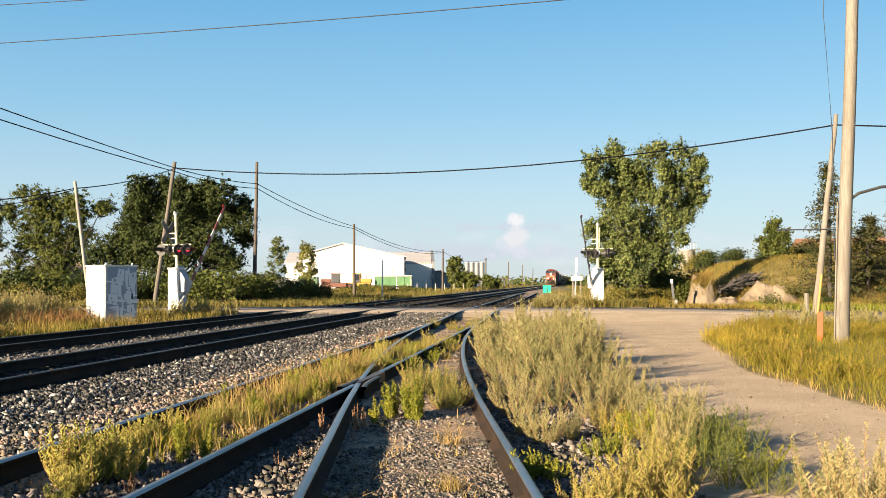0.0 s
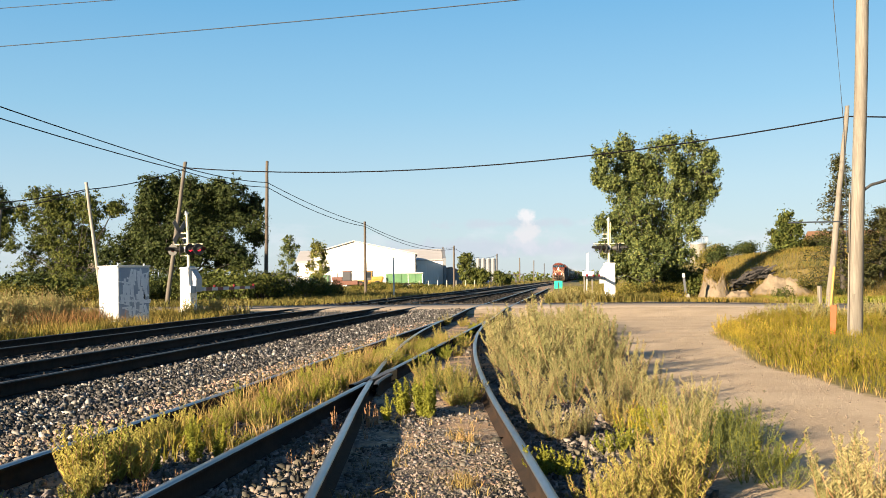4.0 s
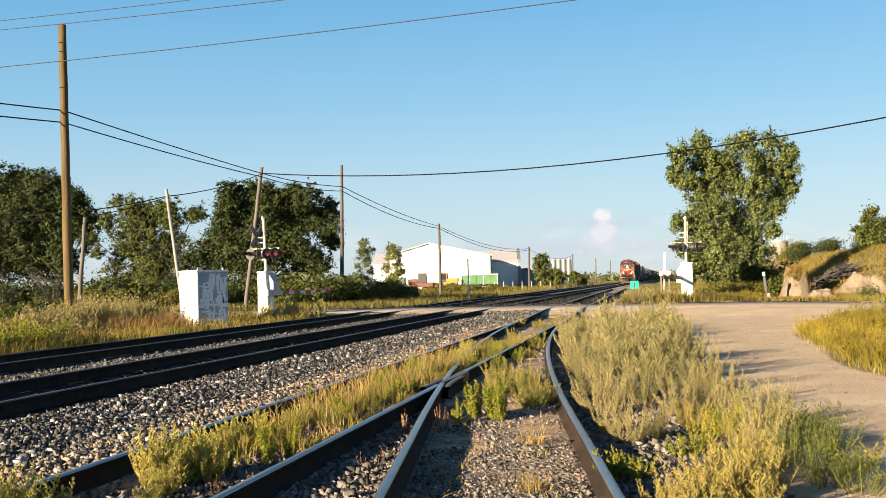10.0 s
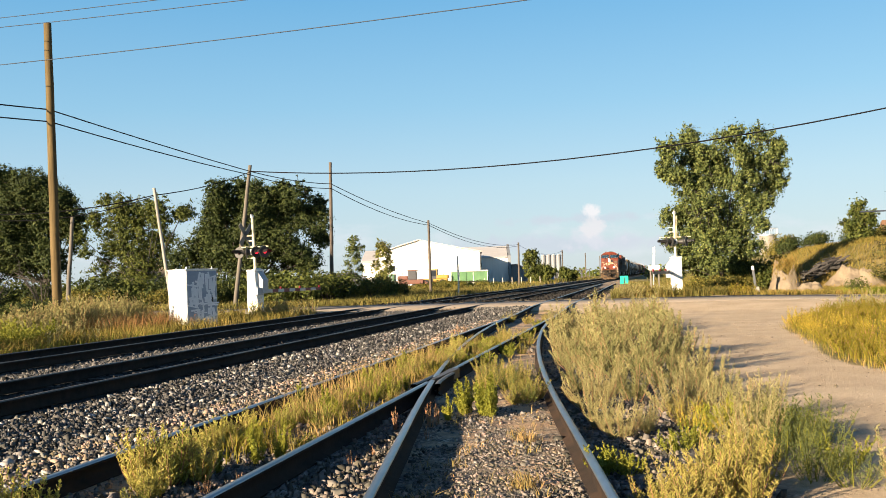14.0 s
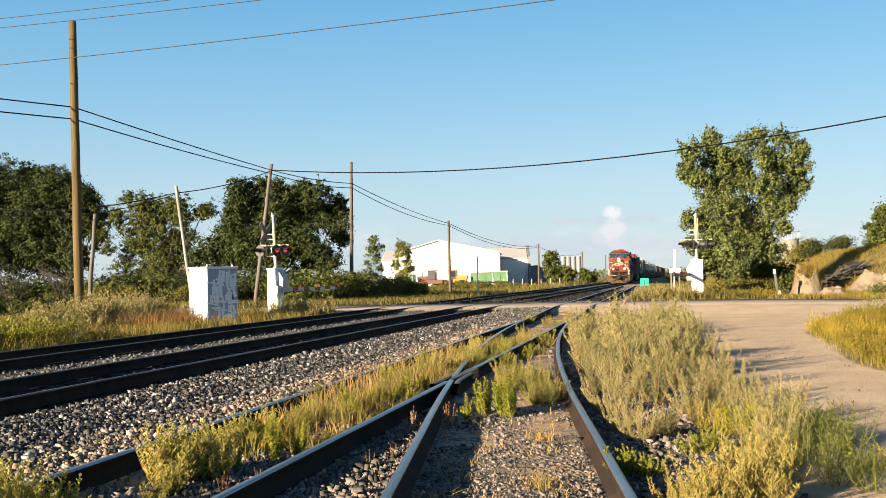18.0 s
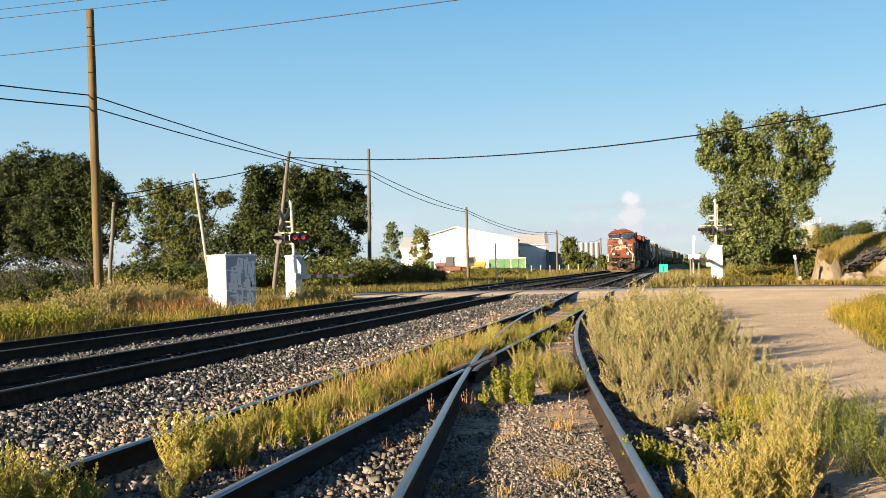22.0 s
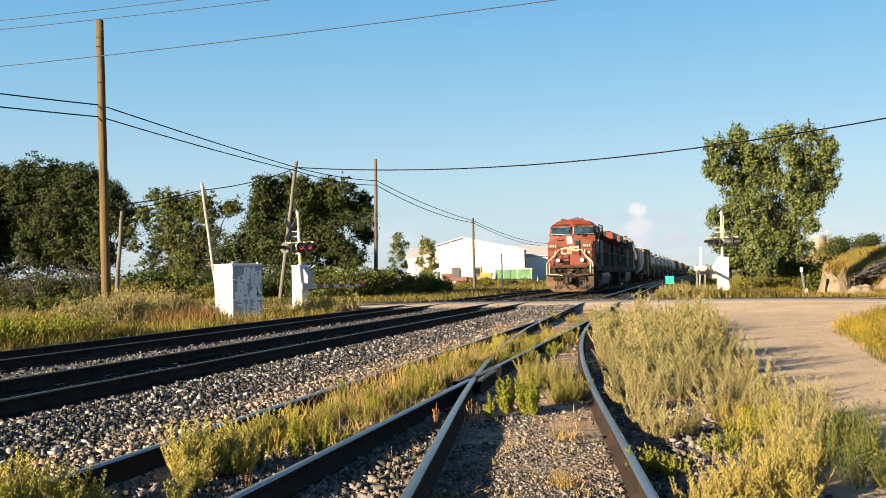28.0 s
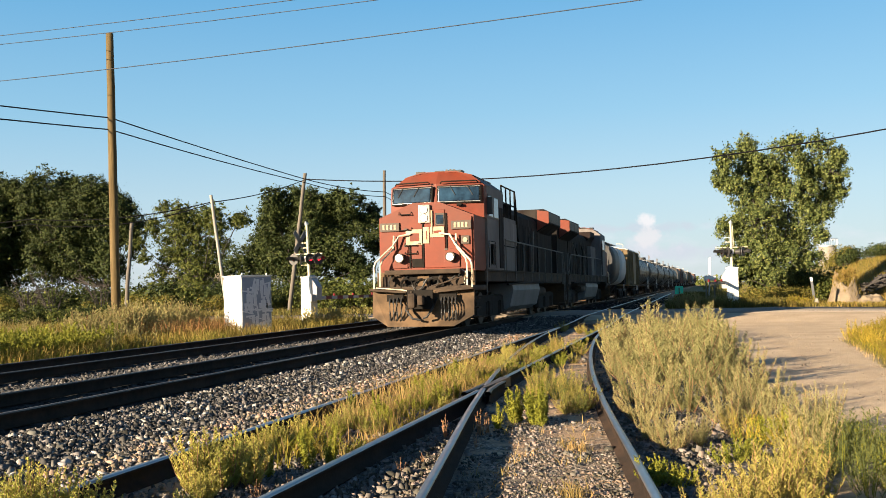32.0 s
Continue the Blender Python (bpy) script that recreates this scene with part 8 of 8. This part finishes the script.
    for x in (-0.75, -0.1, 0.5):
        part("roof_aerial", boxm(x - 0.16, x + 0.16, cy0 + 0.8, cy0 + 1.2, 4.98, 5.07, 0.03), M["black_metal"], t)
    bm = rodm((0.2, cy0 + 1.6, 4.95), (0.2, cy0 + 1.6, 5.1), 0.03, 0.03, 6)
    for k in range(3):
        rod(bm, (0.05 + 0.12 * k, cy0 + 1.7, 5.1), (0.05 + 0.12 * k, cy0 + 1.25, 5.1), 0.03, 0.06, 8)
    part("horn", bm, M["black_metal"], t)
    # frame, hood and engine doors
    # added dark box that blocks the bright ground below the frame
    part("centre_sill", boxm(-0.62, 0.62, 1.2, LOCO - 1.2, 0.45, 1.40), M["shade_black"], t)
    part("frame", boxm(-1.52, 1.52, 2.2, LOCO - 0.4, 1.40, 1.74, 0.02), M["loco_frame"], t)
    part("walkway", boxm(-1.58, 1.58, 2.3, LOCO - 0.5, 1.74, 1.79), M["loco_frame"], t)
    part("electrical_cabinet", boxm(-1.2, 1.50, cy1, cy1 + 2.6, 1.79, 3.65, 0.03), M["loco_grey"], t)
    for y0, y1, z0, z1 in ((cy0 + 0.5, cy0 + 1.5, 1.85, 2.7), (cy0 + 0.75, cy0 + 1.05, 1.95, 2.6), (cy0 + 1.15, cy0 + 1.4, 1.95, 2.6)):
        part("side_panel", boxm(1.552, 1.568, y0, y1, z0, z1, 0.004), M["loco_grey"], t)
        for a, b in (((1.57, y0, z0), (1.57, y0, z1)), ((1.57, y1, z0), (1.57, y1, z1)), ((1.57, y0, z1), (1.57, y1, z1))):
            part("panel_seam", rodm(a, b, 0.012, 0.012, 5), M["shade_black"], t)
    part("panel_seam", boxm(1.545, 1.556, cy1 - 0.03, cy1 + 0.02, 1.8, 4.4), M["shade_black"], t)
    part("panel_seam", boxm(1.50, 1.512, cy1, cy1 + 2.6, 2.62, 2.66), M["shade_black"], t)
    # open gear and railings above the cabinet
    for k in range(4):
        part("gear_box", boxm(0.95, 1.32, cy1 + 0.2 + k * 0.62, cy1 + 0.62 + k * 0.62, 3.66, 4.1 + 0.15 * (k % 2), 0.04), M["shade_black"], t)
    for k in range(4):
        y = cy1 + 0.1 + k * 0.82
        part("gear_post", rodm((1.48, y, 3.65), (1.48, y, 4.72), 0.03, 0.03, 6), M["shade_black"], t)
    for z in (4.15, 4.72):
        part("gear_rail", rodm((1.48, cy1 + 0.05, z), (1.48, cy1 + 2.6, z), 0.03, 0.03, 6), M["shade_black"], t)
    part("gear_rail", pipe([(1.48, cy1 + 2.6, 4.72), (1.5, cy1 + 2.75, 4.0), (1.5, cy1 + 2.95, 3.0), (1.5, cy1 + 3.2, 2.85)], 0.035, 6), M["shade_black"], t)
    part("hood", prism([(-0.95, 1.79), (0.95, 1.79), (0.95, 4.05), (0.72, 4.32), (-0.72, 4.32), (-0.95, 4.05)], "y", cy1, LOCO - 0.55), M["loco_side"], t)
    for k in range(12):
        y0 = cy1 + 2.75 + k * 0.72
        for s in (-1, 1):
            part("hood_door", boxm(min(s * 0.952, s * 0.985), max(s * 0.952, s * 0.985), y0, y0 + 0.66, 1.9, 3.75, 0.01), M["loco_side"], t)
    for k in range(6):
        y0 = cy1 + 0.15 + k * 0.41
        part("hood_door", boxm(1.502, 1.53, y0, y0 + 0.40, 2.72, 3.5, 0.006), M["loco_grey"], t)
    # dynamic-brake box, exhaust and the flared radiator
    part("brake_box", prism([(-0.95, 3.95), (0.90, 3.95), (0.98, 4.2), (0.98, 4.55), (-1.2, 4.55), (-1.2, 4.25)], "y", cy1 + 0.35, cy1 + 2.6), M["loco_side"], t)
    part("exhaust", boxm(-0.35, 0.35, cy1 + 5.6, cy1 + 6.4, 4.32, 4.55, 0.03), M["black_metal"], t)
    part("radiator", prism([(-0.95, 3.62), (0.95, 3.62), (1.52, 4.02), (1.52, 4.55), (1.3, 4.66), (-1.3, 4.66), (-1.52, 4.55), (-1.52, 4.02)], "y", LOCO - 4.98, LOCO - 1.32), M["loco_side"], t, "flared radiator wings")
    for s in (-1, 1):
        for y in (LOCO - 5.0, LOCO - 1.31):
            part("wing_end", prism([(s * 0.98, 3.68), (s * 1.52, 4.04), (s * 1.52, 4.54), (s * 1.0, 4.62)], "y", y, y + 0.02), M["loco_red"], t, "red radiator wing end")
    for s in (-1, 1):
        for k in range(6):
            part("radiator_screen", boxm(min(s * 1.50, s * 1.535), max(s * 1.50, s * 1.535), LOCO - 4.9 + k * 0.6, LOCO - 4.36 + k * 0.6, 4.08, 4.5), M["number_dark"], t)
    for k in range(3):
        part("roof_fan", disc(bmesh.new(), (0, cy1 + 3.4 + k * 0.95, 4.36), 0.42, "z", 0.10, 18), M["black_metal"], t)
    part("rear_platform", boxm(-1.5, 1.5, LOCO - 1.1, LOCO - 0.2, 1.3, 1.79, 0.02), M["loco_frame"], t)
    # near-black panel added to keep the sunlit hood end dark
    part("hood_end", prism([(-0.97, 1.78), (0.97, 1.78), (0.97, 4.06), (0.73, 4.34), (-0.73, 4.34), (-0.97, 4.06)], "y", LOCO - 0.55, LOCO - 0.5), M["shade_black"], t, "near-black panel over the hood end")
    for s in (-1, 1):
        for y in (LOCO - 0.25, LOCO - 0.75):
            handrail(t, [(s * 1.56, y, 0.5), (s * 1.56, y, 1.7), (s * 1.5, y, 2.1), (s * 1.5, y, 2.85)], 0.024, "dark_rail")
        for k in range(4):
            part("rear_step", boxm(min(s * 1.25, s * 1.56), max(s * 1.25, s * 1.56), LOCO - 0.75, LOCO - 0.28, 0.35 + 0.3 * k, 0.39 + 0.3 * k), M["loco_frame"], t)
        # engine-bay piping and louvres along the hood
        for k in range(7):
            y = cy1 + 3.0 + k * 1.25
            part("hood_pipe", pipe([(s * 1.0, y, 1.8), (s * 1.03, y, 2.7 + 0.3 * (k % 3)), (s * 0.99, y + 0.35, 3.0 + 0.3 * (k % 3))], 0.035, 6), M["dark_rail" if k % 2 else "bogie"], t)
        for k in range(5):
            y = cy1 + 2.9 + k * 1.44
            part("louvre", boxm(min(s * 0.986, s * 1.0), max(s * 0.986, s * 1.0), y, y + 0.5, 3.0, 3.6, 0.004), M["shade_black"], t)
        part("sill_pipe", pipe([(s * 1.5, 6.0, 1.30), (s * 1.53, 9.0, 1.36), (s * 1.53, LOCO - 2.0, 1.36)], 0.04, 6), M["bogie"], t)
    part("rear_plow", boxm(-1.5, 1.5, LOCO - 0.32, LOCO - 0.12, 0.25, 1.3, 0.02), M["loco_frame"], t)
    part("rear_coupler", boxm(-0.16, 0.16, LOCO - 0.15, LOCO + 0.35, 0.74, 1.05, 0.04), M["loco_frame"], t)
    # fuel tank, air reservoirs
    part("fuel_tank", prism([(-1.45, 1.35), (1.45, 1.35), (1.50, 1.1), (1.35, 0.50), (1.05, 0.32), (-1.05, 0.32), (-1.35, 0.50), (-1.50, 1.1)], "y", 7.0, 13.0), M["tank_grey"], t, "pale grey fuel tank")
    for s in (-1, 1):
        part("air_reservoir", rodm((s * 1.25, 13.2, 1.0), (s * 1.25, 15.0, 1.0), 0.2, 0.2, 14), M["loco_frame"], t)
    # handrails and stanchions
    for s in (-1, 1):
        handrail(t, [(s * 0.45, 0.66, 2.90), (s * 0.80, 0.58, 2.84), (s * 0.98, 0.5, 2.55), (s * 1.48, 0.30, 2.05), (s * 1.53, 0.28, 1.9), (s * 1.53, 0.28, 1.22)], 0.032)
        handrail(t, [(s * 0.98, 0.64, 2.86), (s * 1.0, 0.6, 2.45), (s * 1.30, 0.45, 2.12), (s * 1.36, 0.38, 1.95), (s * 1.36, 0.36, 1.3)], 0.028)
        handrail(t, [(s * 1.57, 2.2, 1.0), (s * 1.57, 2.2, 2.9)], 0.022, "dark_rail")
        handrail(t, [(s * 1.56, cy1 + 0.2, 2.85), (s * 1.56, LOCO - 1.2, 2.80), (s * 1.54, LOCO - 0.4, 2.2)], 0.026, "dark_rail")
        for k in range(9):
            y = cy1 + 0.3 + k * (LOCO - cy1 - 1.6) / 8
            handrail(t, [(s * 1.56, y, 1.4), (s * 1.56, y, 2.84)], 0.02, "dark_rail")
    handrail(t, [(1.25, 0.45, 1.35), (1.3, 0.40, 1.7), (1.18, 0.42, 1.78), (1.08, 0.45, 1.6)], 0.022)
    front_truck, w1 = truck(t, 4.5, (-1.95, 0.0, 1.95), 0.53)
    rear_truck, w2 = truck(t, LOCO - 4.3, (-1.95, 0.0, 1.95), 0.53)
    return t, w1 + w2


lead, lead_wheels = locomotive()
second = copy_thing(lead, pose(0, 0, 0))
second["label"] = "second red diesel locomotive coupled tail to tail, very grimy"


def car_base(t, length):
    part("underframe", boxm(-0.35, 0.35, 0.1, length - 0.1, 0.75, 1.15), M["bogie"], t)
    for y in (1.9, length - 1.9):
        truck(t, y, (-0.88, 0.88), 0.42, 1.0)
    for y, s in ((0.0, -1), (length, 1)):
        part("coupler", boxm(-0.14, 0.14, min(y, y + s * 0.35), max(y, y + s * 0.35), 0.75, 1.02, 0.03), M["bogie"], t)
        for x in (-1.2, 1.2):
            part("ladder", pipe([(x, y - s * 0.25, 0.6), (x, y - s * 0.25, 3.6)], 0.025, 5), M["galv"], t)


def hopper(label, body, end, length=15.2):
    """A covered hopper with bulging sides, running boards and discharge gates."""
    t = thing("hopper_car", label, "freight car", group="freight cars")
    car_base(t, length)
    prof = [(-0.9, 1.15), (-1.42, 1.55), (-1.55, 2.3), (-1.55, 3.3), (-1.40, 3.95), (-0.95, 4.3), (0.95, 4.3), (1.40, 3.95), (1.55, 3.3), (1.55, 2.3), (1.42, 1.55), (0.9, 1.15)]
    half = length / 2
    rp = []
    for k in range(28):
        a = k * math.tau / 28 + math.tau / 56
        c_, s_ = math.cos(a), math.sin(a)
        rp.append((1.56 * math.copysign(abs(c_) ** 0.62, c_), 2.72 + 1.58 * math.copysign(abs(s_) ** 0.75, s_)))
    for paint, y0, y1 in ((body, 1.5, half - 0.01), (end, half, length - 1.5)):
        me = mesh_of("body", prism(rp, "y", y0, y1), M[paint])
        for pl in me.polygons:
            pl.use_smooth = len(pl.vertices) == 4
        part("body", me, None, t)
    for y in (1.5, length - 1.5):
        part("end_cage", prism([(-1.4, 1.2), (1.4, 1.2), (1.3, 2.0), (-1.3, 2.0)], "y", y - 1.3 if y < half else y, y if y < half else y + 1.3), M["bogie"], t)
        for x in (-1.4, 1.4):
            e = -1.25 if y < half else 1.25
            part("end_post", rodm((x, y + e, 1.2), (x * 0.95, y, 4.0), 0.04, 0.04, 6), M[body], t)
    for k in range(3):
        c = 3.6 + k * (length - 7.2) / 2
        part("discharge_gate", prism([(-0.9, 1.15), (0.9, 1.15), (0.35, 0.45), (-0.35, 0.45)], "y", c - 0.7, c + 0.7), M["bogie"], t)
    part("running_board", boxm(-0.75, 0.75, 1.0, length - 1.0, 4.42, 4.46), M["galv"], t)
    for k in range(4):
        c = 3.2 + k * (length - 6.4) / 3
        part("hatch", boxm(-0.4, 0.4, c - 0.6, c + 0.6, 4.3, 4.41, 0.03), M[body], t)
    handrail(t, [(1.35, length - 1.4, 4.0), (1.35, length - 1.4, 4.55), (0.8, length - 1.4, 4.6)], 0.03)
    return t


def tank_car(label, shell, length=16.5):
    t = thing("tank_car", label, "freight car", group="freight cars")
    car_base(t, length)
    bm = bmesh.new()
    c, r = 2.55, 1.48
    knots = [(0.9, 0.25), (0.95, 0.8), (1.15, 1.25), (1.5, r), (length - 1.5, r), (length - 1.15, 1.25), (length - 0.95, 0.8), (length - 0.9, 0.25)]
    rings = [[bm.verts.new((math.cos(k * math.tau / 28) * q, y, c + math.sin(k * math.tau / 28) * q)) for k in range(28)] for y, q in knots]
    for a, b in zip(rings, rings[1:]):
        for k in range(28):
            bm.faces.new((a[k], b[k], b[(k + 1) % 28], a[(k + 1) % 28]))
    bm.faces.new(rings[0])
    bm.faces.new(rings[-1][::-1])
    bmesh.ops.recalc_face_normals(bm, faces=bm.faces)
    part("shell", bm, M[shell], t)
    for k in range(5):
        y = 2.4 + k * (length - 4.8) / 4
        part("band", rodm((0, y - 0.05, c), (0, y + 0.05, c), r + 0.015, r + 0.015, 28), M["bogie"], t)
    part("dome", rodm((0, length / 2, c + r - 0.1), (0, length / 2, c + r + 0.42), 0.5, 0.48, 18), M["hopper_grey"], t)
    part("platform", boxm(-0.9, 0.9, length / 2 - 1.1, length / 2 + 1.1, c + r + 0.02, c + r + 0.07), M["galv"], t)
    for x in (-0.9, 0.9):
        handrail(t, [(x, length / 2 - 1.1, c + r), (x, length / 2 - 1.1, c + r + 0.6), (x, length / 2 + 1.1, c + r + 0.6), (x, length / 2 + 1.1, c + r)], 0.03, "dark_rail")
        handrail(t, [(x * 1.6, 1.0, 2.4), (x * 1.68, length - 1.0, 2.4)], 0.025, "dark_rail")
    part("sill", boxm(-1.3, 1.3, 0.5, length - 0.5, 1.0, 1.12), M["bogie"], t)
    return t


def boxcar(label, paint, length=15.8):
    t = thing("box_car", label, "freight car", group="freight cars")
    car_base(t, length)
    part("body", prism([(-1.5, 1.05), (1.5, 1.05), (1.5, 4.2), (0.0, 4.42), (-1.5, 4.2)], "y", 0.4, length - 0.4), M[paint], t)
    for s in (-1, 1):
        for k in range(12):
            y = 0.8 + k * (length - 1.6) / 11
            part("side_post", boxm(min(s * 1.502, s * 1.56), max(s * 1.502, s * 1.56), y - 0.06, y + 0.06, 1.1, 4.1), M[paint], t)
        part("door", boxm(min(s * 1.502, s * 1.58), max(s * 1.502, s * 1.58), length / 2 - 1.4, length / 2 + 1.4, 1.2, 4.0), M[paint], t)
    part("roof", prism([(-1.53, 4.15), (0, 4.43), (1.53, 4.15), (1.53, 4.22), (0, 4.5), (-1.53, 4.22)], "y", 0.35, length - 0.35), M["galv"], t)
    return t


GAP = 0.75
h1 = hopper("grey covered hopper car with a white rear half, dusty", "hopper_grey", "hopper_white", 14.6)
b1 = boxcar("dull yellow box car with a metal roof", "box_yellow", 13.5)
t1 = tank_car("black tank car with a pale dome and platform", "tank_black")
h2 = hopper("dusty grey covered hopper car", "hopper_grey", "hopper_grey")
b2 = boxcar("rusty brown box car", "box_brown")
train = [(lead, LOCO), (second, LOCO), (h1, 14.6), (b1, 13.5), (t1, 16.5)]
for k in range(5):
    train.append((copy_thing(t1, pose(0, 0, 0)), 16.5))
train += [(h2, 15.2), (b2, 15.8)]
for kind in (h2, t1, h2, b1, b2, h2, t1, t1, b2, h2):
    train.append((copy_thing(kind, pose(0, 0, 0)), {h2: 15.2, t1: 16.5, b1: 13.5, b2: 15.8}[kind]))

TRAIN_Y = [(0, 300), (5, 257.5), (9, 224), (13, 191), (17, 158.5), (21, 125), (25, 92.3), (28, 66.5), (29, 57.5), (30, 48.2), (31, 38.75), (31.5, 33.85), (32, 28.95)]


def motions():
    """The train rolls up to the crossing; the gates come down in the first seconds; the leading wheels turn."""
    back = 0.0
    for k, (ob, length) in enumerate(train):
        rows = []
        for t, y in TRAIN_Y:
            y0 = y + back
            x0, x1 = float(xn(y0)), float(xn(y0 + length))
            turn = -math.degrees(math.atan2(x1 - x0, length))
            if k == 1:                                   # coupled tail to tail: it faces away
                rows.append((t, pose(x1, y0 + length, RAIL_MAIN, 0, 0, 180 + turn)))
            else:
                rows.append((t, pose(x0, y0, RAIL_MAIN, 0, 0, turn)))
        walk(ob, rows)
        back += length + GAP
    ts = [k / 15 for k in range(481)]
    ys = np.interp(ts, [t for t, y in TRAIN_Y], [y for t, y in TRAIN_Y])
    for w in lead_wheels:
        c = w.matrix_basis.translation.copy()
        walk(w, [(t, pose(c.x, c.y, c.z, math.degrees((y - 300) / 0.53), 0, 0)) for t, y in zip(ts, ys)])
    falls = [(0, 50), (0.5, 41), (1, 33), (1.5, 23.5), (2, 14.5), (2.5, 8.5), (3.3, 3.0), (4.0, 0.3), (4.5, 0), (32, 0)]
    walk(arm_l, [(t, pose(0.36, 0.30, 1.02, 0, -a, 92)) for t, a in falls])
    walk(arm_r, [(t, pose(-0.36, -0.30, 1.2, 0, -a, -106)) for t, a in falls])


motions()
